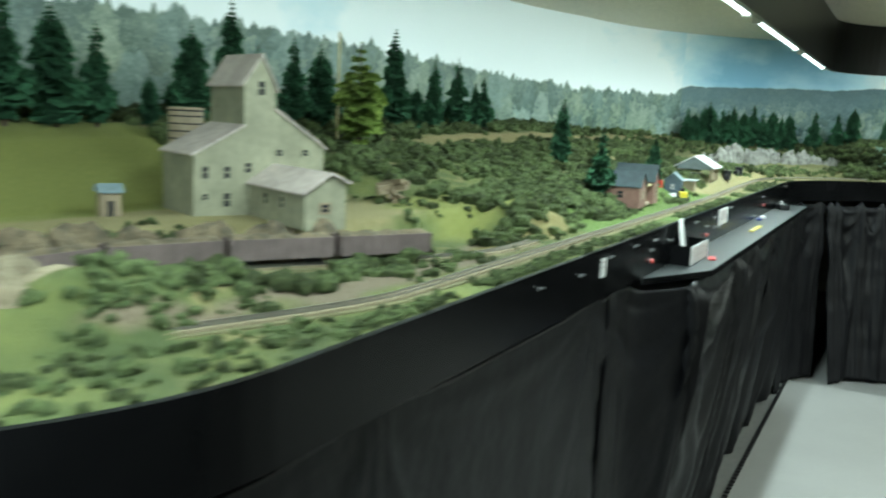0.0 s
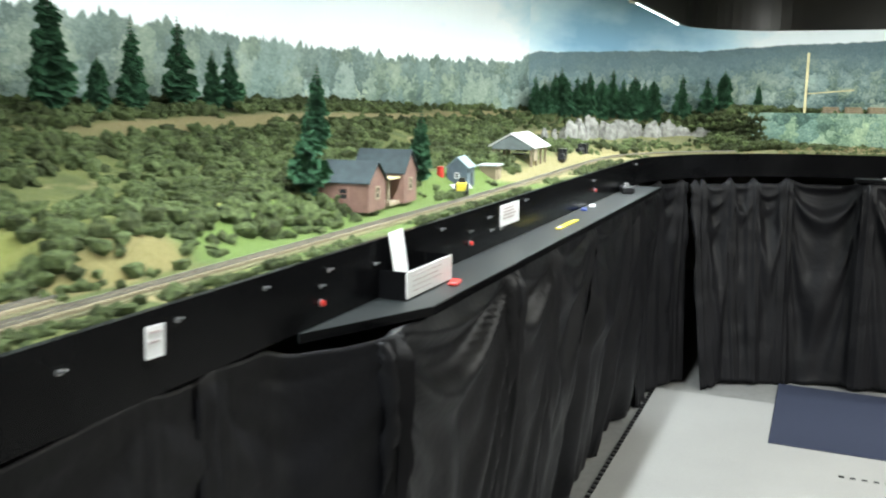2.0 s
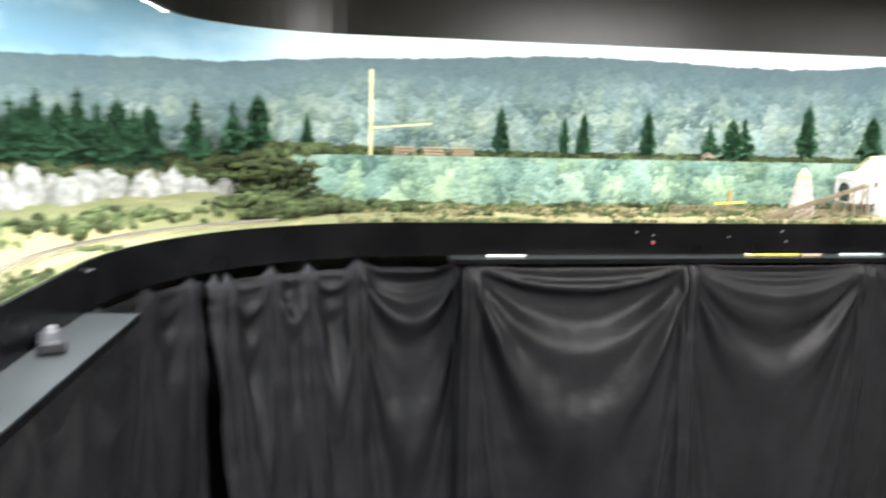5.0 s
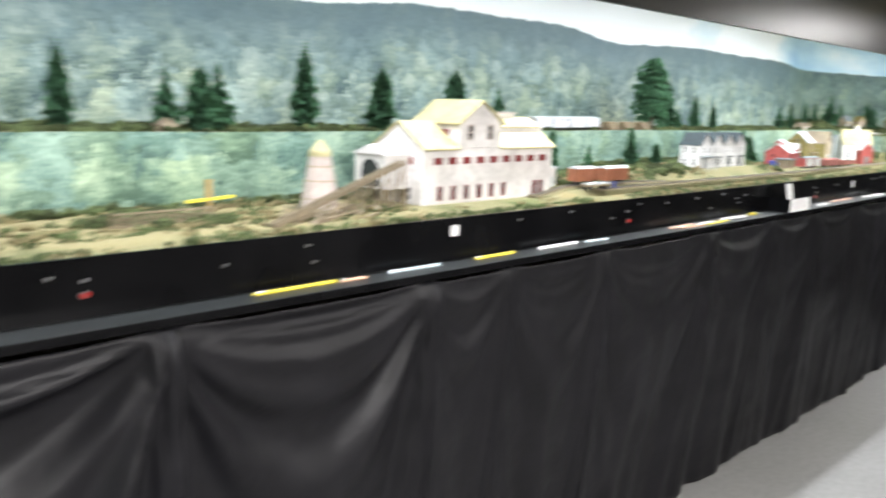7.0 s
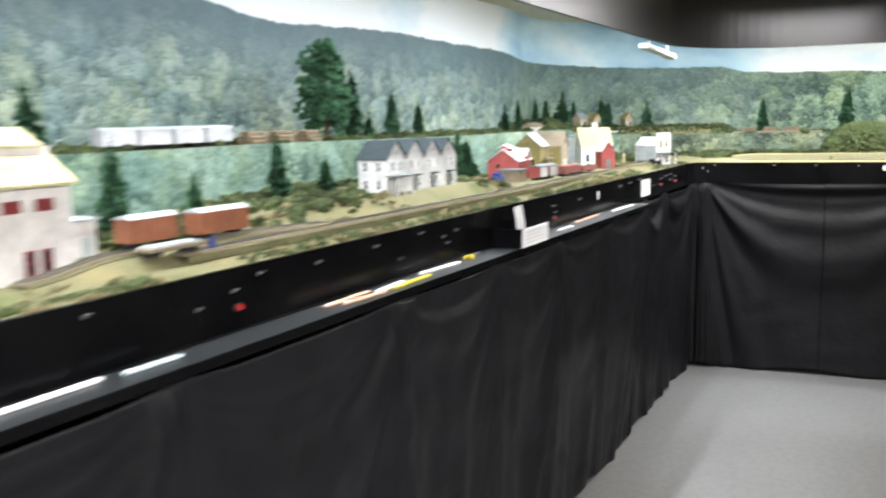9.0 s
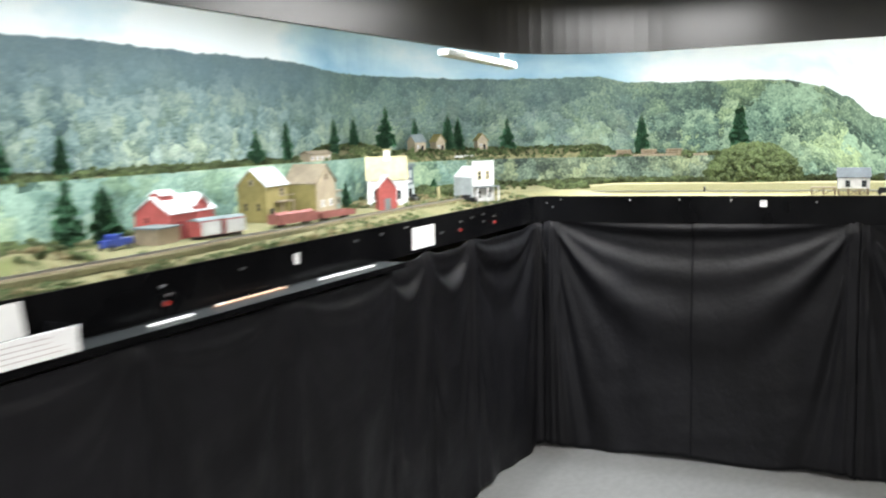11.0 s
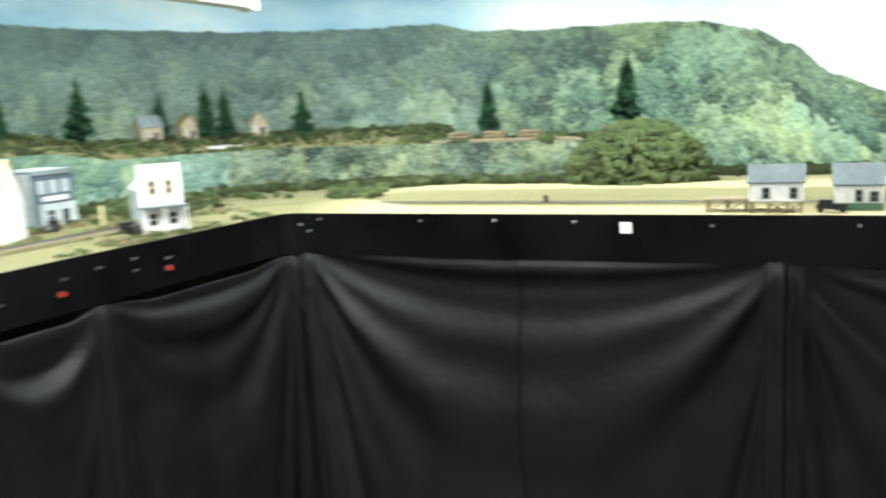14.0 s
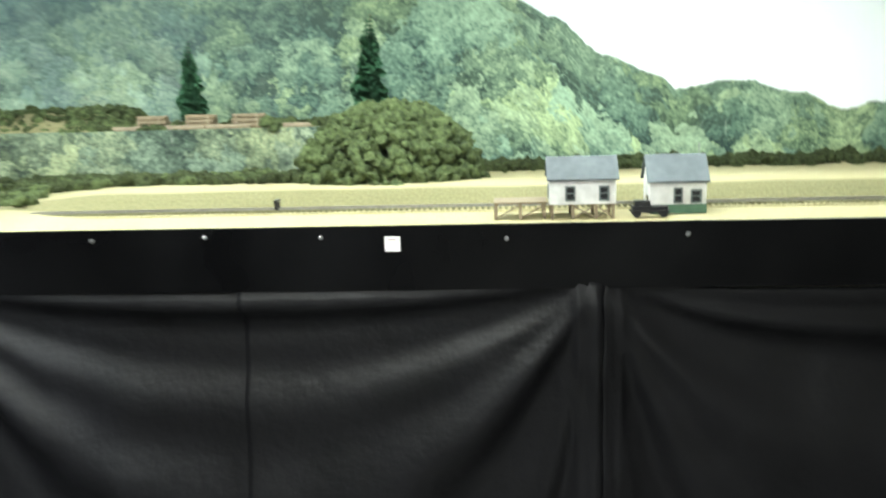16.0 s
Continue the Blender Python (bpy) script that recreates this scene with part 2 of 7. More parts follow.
        lum = math_("ADD", lum, math_("MULTIPLY", math_("SUBTRACT", nz(size * 2.0, 4, 0.6), 0.5), 0.7))
        lum = math_("ADD", lum, math_("MULTIPLY", math_("SUBTRACT", 0.40, crown.outputs["Distance"]), 0.35))
        lum = math_("ADD", lum, math_("MULTIPLY", math_("SUBTRACT", one.outputs[0], 0.5), 0.42))
        lum = math_("ADD", 0.47, math_("MULTIPLY", lum, contrast))
        lum = math_("ADD", lum, math_("MULTIPLY", math_("SUBTRACT", nz(1.7, 3), 0.5), 0.75))
        lum = math_("ADD", lum, math_("MULTIPLY", math_("SUBTRACT", nz(6.0, 3), 0.5), 0.35))
        c = ramp(lum, [(0.1, dark), (0.45, mid), (0.8, bright), (1.0, tuple(min(1, c * 1.3) for c in bright))])
        own = ramp(one.outputs[1], [(0.15, (0.80, 0.90, 0.98)), (0.5, (1.0, 1.0, 1.0)), (0.85, (1.20, 1.14, 0.92))])
        c = blend(c, own, min(1.0, 0.9 * contrast), "MULTIPLY")
        stem = math_("MULTIPLY", rng(nz(size * 6.0, 2, 0.5, 1.0, 0.06), 0.66, 0.72), rng(nz(size * 0.8, 3), 0.50, 0.60))
        return blend(c, tuple(min(1, 0.2 + q * 0.8) for q in bright), math_("MULTIPLY", stem, 0.35 * contrast))

    trees = forest(11.0 if not sky else 13.0 if tall < 0.6 else 15.0, 0.8, dark, teal, bright)
    # far slopes: smoother and bluer towards the ridge
    v = math_("ADD", sep.outputs["Y"], math_("MULTIPLY", math_("SUBTRACT", nz(2.5, 4), 0.5), 0.16))
    slope = blend(tuple(c * 0.78 for c in hazy), tuple(c * 1.15 for c in hazy), rng(nz(70, 6, 0.75), 0.3, 0.7))
    trees = blend(trees, slope, math_("MULTIPLY", rng(v, -0.30, -0.06), haze))
    if near:
        w = n.new("ShaderNodeUVMap")
        w.uv_map = "nearness"
        ws = n.new("ShaderNodeSeparateXYZ")
        l.new(w.outputs["UV"], ws.inputs[0])
        close = forest(10.5, 0.95, *near)
        high = blend(tuple(c * 0.8 for c in near[1]), tuple(c * 0.9 for c in near[2]), rng(nz(38, 7, 0.75), 0.3, 0.7))
        close = blend(close, high, math_("MULTIPLY", rng(v, -0.2, -0.02), 0.2))
        trees = blend(trees, close, ws.outputs["X"])
    if sky:
        jag = math_("ADD", math_("MULTIPLY", math_("SUBTRACT", nz(26, 5, 0.6, 1.0, 0.2), 0.5), jags), math_("MULTIPLY", math_("SUBTRACT", nz(7, 3, 0.5, 1, 0.1), 0.5), jags))
        edge = rng(math_("ADD", sep.outputs["Y"], jag), -0.004, 0.004)
        w = n.new("ShaderNodeUVMap")
        w.uv_map = "nearness"
        wy = n.new("ShaderNodeSeparateXYZ")
        l.new(w.outputs["UV"], wy.inputs[0])
        cloud = ramp(math_("SUBTRACT", nz(1.1, 5, 0.55, 0.8, 1.6), math_("MULTIPLY", wy.outputs["Y"], 0.5)), [(0.12, (0.28, 0.5, 0.68)), (0.28, (0.58, 0.77, 0.86)), (0.42, (0.90, 0.94, 0.95))])
        trees = blend(trees, cloud, edge)
    l.new(trees, b.inputs["Base Color"])
    return m


M_BACK_A = forest_material("printed_conifer_backdrop", (0.16, 0.215, 0.175), (0.045, 0.075, 0.062), (0.30, 0.355, 0.295), (0.24, 0.295, 0.265), True, jags=0.14, haze=0.3, tall=0.42)
M_BACK = forest_material("printed_forest_backdrop", (0.155, 0.215, 0.19), (0.045, 0.08, 0.075), (0.32, 0.38, 0.32), (0.115, 0.175, 0.195), True,
                         ((0.022, 0.045, 0.035), (0.12, 0.185, 0.125), (0.30, 0.39, 0.245)), 0.03)
M_STRIP = forest_material("printed_teal_forest_strip", (0.132, 0.205, 0.158), (0.042, 0.08, 0.06), (0.27, 0.35, 0.26), (0.175, 0.26, 0.21), False, haze=0.4)
M_STRIP_C = forest_material("printed_green_forest_strip", (0.085, 0.112, 0.075), (0.014, 0.024, 0.017), (0.235, 0.275, 0.18), (0.12, 0.155, 0.11), False)

# ---- the layout's ground ----
Z_TER = 1.507


def dstrip(s):
    """Depth of the upright print that fronts the upper shelf."""
    return mix(0.58, 0.70, smooth(s, sb_(6.3), S_B))


def back_d(s):
    """Depth of the backdrop behind the edge."""
    return mix(mix(1.45, 1.0, smooth(s, 6.0, 8.2)), 1.1, smooth(s, S_B - 0.6, S_BC + 0.3))


def track_a(s):
    """Depth of the main track on wall A."""
    return 0.095 + 0.17 * smooth(-s, -2.85, -2.15) + 0.05 * smooth(s, 5.0, 7.0)


def siding_d(s):
    """Depth of the siding before the tall mill."""
    return mix(0.57, 0.17, smooth(s, 2.45, 3.45))


def ground_z(s, d):
    """Height of the scenery."""
    n1 = noise.noise((s * 1.3, d * 2.0, 0.3))
    n2 = noise.noise((s * 5.0, d * 6.0, 4.0))
    # wall A: track strip, bank, then a long rise to the back
    hill = 1.285 + 0.06 * smooth(d, 0.2, 0.34) + 0.20 * smooth(d, 0.42, 1.35) + 0.02 * n1 * smooth(d, 0.25, 0.5) + 0.006 * n2 * smooth(d, 0.15, 0.3)
    yard = smooth(s, 2.3, 2.6) * (1 - smooth(s, 3.55, 3.85)) * (1 - smooth(d, 0.98, 1.12))
    hill += 0.05 * smooth(d, 0.195, 0.225) * (1 - smooth(d, 0.26, 0.42)) * smooth(s, 3.3, 3.42) * (1 - smooth(s, 3.85, 4.1))
    hill = mix(hill, 1.286 + 0.065 * smooth(d - 0.17 * smooth(s, 2.80, 2.90), siding_d(s) + 0.045, siding_d(s) + 0.085) + 0.003 * n2, yard)
    hill += 0.05 * math.exp(-((s - 2.48) / 0.2) ** 4) * math.exp(-((d - 0.29) / 0.075) ** 4)
    # wall B: deck that climbs a little from the edge, with a bank under the row houses
    b = s - 7.546
    lift = mix(mix(0.012, 0.034, smooth(b, 3.5, 3.7)), 0.022, smooth(b, 5.9, 6.4))
    deck = 1.288 + lift * smooth(d, 0.02, 0.12) + 0.034 * smooth(b, 4.0, 4.5) * (1 - smooth(b, 5.35, 5.7)) * smooth(d, 0.12, 0.19) + (0.008 * n1 + 0.003 * n2) * smooth(d, 0.2, 0.4)
    shelf = mix(Z_TER, 1.452, smooth(s, S_B - 0.3, S_BC + 0.05)) + 0.004 * n1
    shelf += 0.055 * smooth(d, dstrip(s) + 0.03, dstrip(s) + 0.09) * smooth(s, sb_(7.45), sb_(7.7)) * (1 - smooth(s, sc_(0.1), sc_(0.25)))
    low = deck if d < dstrip(s) + 0.004 else shelf
    # wall C: flat sand with a low bank behind it
    sand = 1.29 + 0.04 * smooth(d, 0.215, 0.28) - 0.03 * smooth(d, 0.36, 0.9) + 0.002 * n2
    sand = sand if d < dstrip(s) + 0.004 or s > sc_(1.0) else shelf
    wa = 1 - smooth(s, 8.0, 8.17)
    wc = smooth(s, S_BC + 0.05, S_BC + 0.35)
    z = mix(mix(low, hill, wa), sand, wc)
    return mix(ZT - 0.004, z, smooth(d, 0.0, 0.04))


def sheet(name, mat, s0, s1, step, depths):
    ss = steps(s0, s1, step)
    verts, faces = [], []
    for s in ss:
        for d in depths(s):
            p, _ = EDGE(s, d)
            verts.append((p.x, p.y, ground_z(s, d)))
    n = len(depths(s0))
    for i in range(len(ss) - 1):
        for j in range(n - 1):
            a = i * n + j
            faces.append((a, a + n, a + n + 1, a + 1))
    return pydata(name, verts, faces, mat, smooth_=True)


def ground_depths(s):
    e = back_d(s) + 0.03
    return [0.0, 0.012, 0.03, 0.05] + [0.05 + (dstrip(s) - 0.05) * k / 22 for k in range(1, 23)] + [dstrip(s) + 0.006] + [dstrip(s) + 0.006 + (e - dstrip(s) - 0.006) * k / 7 for k in range(1, 8)]


def grass_material():
    m = material("static_grass_ground", (0.165, 0.185, 0.05), 0.95, color2=(0.08, 0.11, 0.03), scale=9, bump=0.9, bump_scale=420, stain=0.3, stain_scale=2.2)
    nt = m.node_tree
    n, l = nt.nodes, nt.links
    b = n["Principled BSDF"]
    base = b.inputs["Base Color"].links[0].from_socket
    uv = n.new("ShaderNodeUVMap")
    uv.uv_map = "plan"
    sep = n.new("ShaderNodeSeparateXYZ")
    l.new(uv.outputs["UV"], sep.inputs[0])
    t = n.new("ShaderNodeTexNoise")
    t.inputs["Scale"].default_value = 5
    t.inputs["Detail"].default_value = 8
    l.new(uv.outputs["UV"], t.inputs["Vector"])

    def rng(v, a, c):
        x = n.new("ShaderNodeMapRange")
        x.inputs["From Min"].default_value, x.inputs["From Max"].default_value = a, c
        l.new(v, x.inputs["Value"])
        return x.outputs["Result"]

    def blend(a, c, fac):
        x = n.new("ShaderNodeMix")
        x.data_type = "RGBA"
        for sock, v in (("A", a), ("B", c)):
            if isinstance(v, tuple):
                x.inputs[sock].default_value = (*v, 1)
            else:
                l.new(v, x.inputs[sock])
        l.new(fac, x.inputs["Factor"])
        return x.outputs["Result"]
    fine = n.new("ShaderNodeTexNoise")
    fine.inputs["Scale"].default_value = 160
    fine.inputs["Detail"].default_value = 6
    l.new(uv.outputs["UV"], fine.inputs["Vector"])
    dirt = blend((0.20, 0.165, 0.07), (0.38, 0.32, 0.15), fine.outputs["Fac"])
    sand = blend((0.42, 0.37, 0.185), (0.56, 0.50, 0.28), fine.outputs["Fac"])
    straw = blend((0.12, 0.115, 0.048), (0.335, 0.305, 0.15), fine.outputs["Fac"])
    fade = n.new("ShaderNodeMath")
    fade.operation = "MULTIPLY"
    l.new(rng(sep.outputs["X"], 6.0, 9.0), fade.inputs[0])
    l.new(rng(t.outputs["Fac"], 0.30, 0.46), fade.inputs[1])
    c = blend(base, straw, fade.outputs[0])
    c = blend(c, dirt, rng(t.outputs["Fac"], 0.60, 0.68))
    road = n.new("ShaderNodeMath")
    road.operation = "MULTIPLY"
    span = n.new("ShaderNodeMath")
    span.operation = "MULTIPLY"
    l.new(rng(sep.outputs["Y"], 0.95, 1.0), span.inputs[0])
    l.new(rng(sep.outputs["Y"], 1.14, 1.09), span.inputs[1])
    l.new(span.outputs[0], road.inputs[0])
    l.new(rng(sep.outputs["X"], 4.2, 4.7), road.inputs[1])
    c = blend(c, dirt, road.outputs[0])

    def zone(s0, s1, d0, d1, e=0.04):
        m0, m1, m2 = n.new("ShaderNodeMath"), n.new("ShaderNodeMath"), n.new("ShaderNodeMath")
        for k in (m0, m1, m2):
            k.operation = "MULTIPLY"
        wob = n.new("ShaderNodeMath")
        wob.operation = "MULTIPLY_ADD"
        wob.inputs[1].default_value, wob.inputs[2].default_value = 0.16, -0.08
        l.new(t.outputs["Fac"], wob.inputs[0])
        dw, sw = n.new("ShaderNodeMath"), n.new("ShaderNodeMath")
        for k, axis in ((dw, "Y"), (sw, "X")):
            l.new(sep.outputs[axis], k.inputs[0])
            l.new(wob.outputs[0], k.inputs[1])
        l.new(rng(sw.outputs[0], s0, s0 + e * 3), m0.inputs[0])
        l.new(rng(sw.outputs[0], s1, s1 - e * 3), m0.inputs[1])
        l.new(rng(dw.outputs[0], d0, d0 + e), m1.inputs[0])
        l.new(rng(dw.outputs[0], d1, d1 - e), m1.inputs[1])
        l.new(m0.outputs[0], m2.inputs[0])
        l.new(m1.outputs[0], m2.inputs[1])
        return m2.outputs[0]
    pad = blend((0.19, 0.165, 0.07), (0.36, 0.315, 0.15), fine.outputs["Fac"])
    soil = blend((0.10, 0.08, 0.05), (0.25, 0.20, 0.13), fine.outputs["Fac"])
    c = blend(c, soil, zone(2.6, 3.6, 0.13, 0.30))
    c = blend(c, soil, zone(2.25, 2.75, 0.20, 0.25, 0.02))
    c = blend(c, pad, zone(1.6, 3.65, 0.42, 0.95))
    ochre = blend((0.13, 0.115, 0.035), (0.27, 0.23, 0.09), fine.outputs["Fac"])
    meadow = blend((0.14, 0.155, 0.03), (0.27, 0.28, 0.075), fine.outputs["Fac"])
    c = blend(c, meadow, zone(0.8, 3.3, 0.88, 1.5))
    c = blend(c, meadow, zone(3.45, 4.5, 0.28, 0.62))
    c = blend(c, ochre, zone(3.3, 3.95, 0.16, 0.26, 0.02))
    c = blend(c, pad, zone(5.6, 7.6, 0.03, 0.3))
    lawn = blend((0.075, 0.125, 0.022), (0.16, 0.23, 0.05), fine.outputs["Fac"])
    c = blend(c, lawn, zone(3.9, 5.75, 0.012, 0.36))
    tan = blend((0.20, 0.175, 0.075), (0.43, 0.375, 0.19), fine.outputs["Fac"])
    c = blend(c, tan, zone(S_AB + 0.1, S_AB + 2.1, 0.06, 0.60))
    # Straw colour on the bank's face: its tan grass, with slope shading painted in.
    bank = n.new("ShaderNodeMath")
    bank.operation = "MULTIPLY"
    l.new(rng(sep.outputs["Y"], 0.205, 0.225), bank.inputs[0])
    l.new(rng(sep.outputs["Y"], 0.31, 0.28), bank.inputs[1])
    sand = blend(sand, straw, bank.outputs[0])
    c = blend(c, sand, rng(sep.outputs["X"], S_BC - 0.02, S_BC + 0.25))
    l.new(c, b.inputs["Base Color"])
    return m


M_GRASS = grass_material()
land = tagged(sheet("ground", M_GRASS, S0, S1, 0.04, ground_depths), "model landscape of grass, dirt and sand on a shelf", "ground", kind="structure")
uvl = land.data.uv_layers.new(name="plan")
nd = len(ground_depths(S0))
ss_ = steps(S0, S1, 0.04)
sd_ = [(s, d) for s in ss_ for d in ground_depths(s)]
for lp in land.data.loops:
    uvl.data[lp.index].uv = sd_[lp.vertex_index]

# ---- room ----
bm = bmesh.new()
box(bm, -3.2, 11.5, -5.0, 11.0, -0.1, 0.0)
tagged(part("floor", bm, M_FLOOR), "light grey vinyl floor", "floor", kind="structure")
bm = bmesh.new()
box(bm, -3.2, 11.5, -5.0, 11.0, 2.27, 2.37)
tagged(part("ceiling", bm, M_CEIL), "cream ceiling", "ceiling", kind="structure")
for nm, bx in (("wall_west", (-3.3, -3.2, -5, 11)), ("wall_east", (11.5, 11.6, -5, 11)), ("wall_south", (-3.2, 11.5, -5.1, -5)), ("wall_north", (-3.2, 11.5, 11, 11.1))):
    bm = bmesh.new()
    box(bm, *bx, 0, 2.27)
    tagged(part(nm, bm, M_WALL), "plain cream wall", "wall", kind="structure")

tagged(ribbon("fascia", M_FASCIA, S0, S1, -0.012, 1.165, ZT + 0.002, 0.012, 0.05), "black painted fascia board of the layout", "fascia", kind="structure")


# ---- backdrop ----
RIDGE = ((-3, 1.88), (3.7, 1.88), (4.6, 1.88), (5.4, 1.85), (6.3, 1.83), (7.2, 1.80), (7.42, 1.80), (7.5, 1.87), (8.0, 1.90), (sb_(0.9), 1.955), (sb_(2.0), 1.986), (sb_(3.0), 1.965), (sb_(3.9), 2.02), (sb_(4.7), 2.015), (sb_(5.35), 1.966), (sb_(6.3), 1.99), (sb_(7.35), 1.987),
         (S_B, 1.95), (S_BC, 1.925), (sc_(0.29), 1.88), (sc_(0.6), 1.87), (sc_(0.94), 1.87), (sc_(1.12), 1.86), (sc_(1.324), 1.815), (sc_(1.442), 1.752), (sc_(1.6), 1.632), (sc_(1.757), 1.568), (sc_(1.824), 1.522), (sc_(1.993), 1.543), (sc_(2.2), 1.498), (sc_(2.33), 1.442), (sc_(2.43), 1.466), (sc_(3.2), 1.48), (30.0, 1.5))


def ridge(s):
    """Height of the printed skyline."""
    n = noise.noise((s * 1.6, 7.7, 0)) * 0.012
    for (a, za), (b, zb) in zip(RIDGE, RIDGE[1:]):
        if a <= s <= b:
            return mix(za, zb, smooth(s, a, b)) + n
    return RIDGE[0][1]


def corner_blue(s):
    """How blue the printed sky is: clear in the rounded corners, whose weaker light is painted in too, cloud elsewhere.
    """
    return max(0.6 * smooth(s, 7.3, 7.7) * (1 - smooth(s, 8.0, 8.6)), 0.65 * smooth(s, S_B - 1.0, S_B) * (1 - smooth(s, S_BC, S_BC + 0.5)))


def print_sheet(name, mat, s0, s1, dfun, z0, z1, label, step=0.03):
    verts, faces, uvs = [], [], []
    ss = steps(s0, s1, step)
    run, last = 0.0, None
    for s in ss:
        r = ridge(s)
        here = EDGE(s, dfun(s))[0]
        run += (here - last).length if last is not None else 0.0
        last = here
        zz = z1(s) if callable(z1) else z1
        for d, z in ((dfun(s), z0), (dfun(s), zz), (dfun(s) + 0.008, zz), (dfun(s) + 0.008, z0)):
            p, _ = EDGE(s, d)
            verts.append((p.x, p.y, z))
            uvs.append((run, z - r))
    for i in range(len(ss) - 1):
        for j in range(4):
            k = (j + 1) % 4
            faces.append((i * 4 + j, i * 4 + 4 + j, i * 4 + 4 + k, i * 4 + k))
    ob = pydata(name, verts, faces, mat)
    u = ob.data.uv_layers.new(name="ridge")
    for lp in ob.data.loops:
        u.data[lp.index].uv = uvs[lp.vertex_index]
    w = ob.data.uv_layers.new(name="nearness")
    for lp in ob.data.loops:
        w.data[lp.index].uv = (smooth(ss[lp.vertex_index // 4], S_B - 0.8, S_BC + 1.0), corner_blue(ss[lp.vertex_index // 4]))
    return tagged(ob, label, "backdrop", kind="structure")


print_sheet("backdrop_a", M_BACK_A, S0, 7.47, back_d, 1.2, 2.268, "printed photo backdrop of hazy conifers and sky")
print_sheet("backdrop_b", M_BACK, 7.47, S1, back_d, 1.2, 2.268, "printed photo backdrop of hazy wooded hills and sky")
S_JOIN = mix(S_B, S_BC, 0.41)
print_sheet("backdrop_strip", M_STRIP, 8.17, S_JOIN, lambda s: dstrip(s), 1.27, lambda s: ground_z(s, dstrip(s) + 0.01) + 0.004, "teal printed forest strip fronting the upper shelf")
print_sheet("backdrop_strip_c", M_STRIP_C, S_JOIN, sc_(0.98), lambda s: dstrip(s), 1.27, lambda s: ground_z(s, dstrip(s) + 0.01) + 0.004, "green printed forest strip fronting the upper shelf")

# ---- valance and lights ----
VAL = edge_curve(0.6, 0.7, 0.16, 0.0)
tagged(ribbon("valance", M_VALANCE, S0, S1 - 0.5, 0.0, 1.965, 2.268, 0.02, 0.5, VAL), "glossy black curved valance under the ceiling", "valance", kind="structure")
tagged(ribbon("soffit", M_CEIL, S0, S1 - 0.5, 0.03, 2.245, 2.262, 1.95, 0.5, VAL), "cream soffit above the layout", "ceiling", kind="structure")
M_TUBE = glow("fluorescent_tube", (0.9, 0.97, 1.0), 12.0)
M_FIX = material("white_enamel_batten", (0.75, 0.74, 0.68), 0.4, scale=10)


def tube_light(drop=0.107):
    t = thing("fluorescent_light", Matrix(), "white fluorescent batten with a lit tube above the layout", "ceiling light", "lights over the layout")
    bm = bmesh.new()
    box(bm, -0.62, 0.62, -0.03, 0.03, 0.03, 0.075, bevel=0.006)
    part("batten", bm, M_FIX, t)
    bm = bmesh.new()
    cyl(bm, (-0.59, 0, 0.012), (0.59, 0, 0.012), 0.013, n=10)
    part("tube", bm, M_TUBE, t)
    for x in (-0.45, 0.45):
        bm = bmesh.new()
        cyl(bm, (x, 0, 0.075), (x, 0, drop), 0.006, n=8)
        part("hanger", bm, M_FIX, t)
    for x in (-0.605, 0.605):
        bm = bmesh.new()
        box(bm, x - 0.012, x + 0.012, -0.016, 0.016, -0.006, 0.032, bevel=0.003)
        part("lamp_holder", bm, M_FIX, t)
    return t


def lamp(name, m, sx, sy, watts, color):
    d = bpy.data.lights.new(name, "AREA")
    d.shape, d.size, d.size_y, d.energy, d.color = "RECTANGLE", sx, sy, watts, color
    ob = new(name, d)
    ob.matrix_basis = m
    return ob


tube0, tube_low = tube_light(), tube_light(0.257)
first = True
for k in range(15):
    s = -2.89 + k * 1.42
    low = s < 7.4
    p, h = VAL(s, 0.075 if low else 0.11)
    z = 1.99 if low else 2.14
    m = pose(p.x, p.y, z, 0, 0, h)
    if s < -2 or not low and first:
        (tube_low if low else tube0).matrix_basis = m
        first = low
    else:
        copy_thing(tube_low if low else tube0, m)
    lamp("tube_lamp", pose(p.x, p.y, z - 0.015, 24 if s < 7.5 else 8, 0, h), 1.15, 0.04, TUBE_WATTS * (2.3 if 1.0 < s < 2.0 else 1.0 if 2.0 < s < 3.5 else 1.4 if s < 4.0 else 1.5 if s < 7.4 else 0.78 if s < 10.0 else 0.85 if s < 13.0 else 1.0), (0.93, 0.98, 1.0))
batten = thing("unlit_batten", pose(7.905, 8.82, 1.94, 0, 1, HB + 2), "cream painted batten projecting below the valance", "batten")
bm = bmesh.new()
box(bm, -0.55, 0.22, -0.028, 0.028, 0.0, 0.03, bevel=0.004)
part("rail", bm, M_FIX, batten)
bm = bmesh.new()
box(bm, 0.19, 0.222, -0.032, 0.032, -0.006, 0.03, bevel=0.003)
part("end_cap", bm, M_FIX, batten)
for x in (-0.4, 0.1):
    bm = bmesh.new()
    cyl(bm, (x, 0, 0.03), (x, 0, 0.30), 0.006, n=8)
    part("hanger", bm, M_FIX, batten)
M_PANEL = glow("ceiling_light_diffuser", (1.0, 0.98, 0.92), 5.0)
panel = None
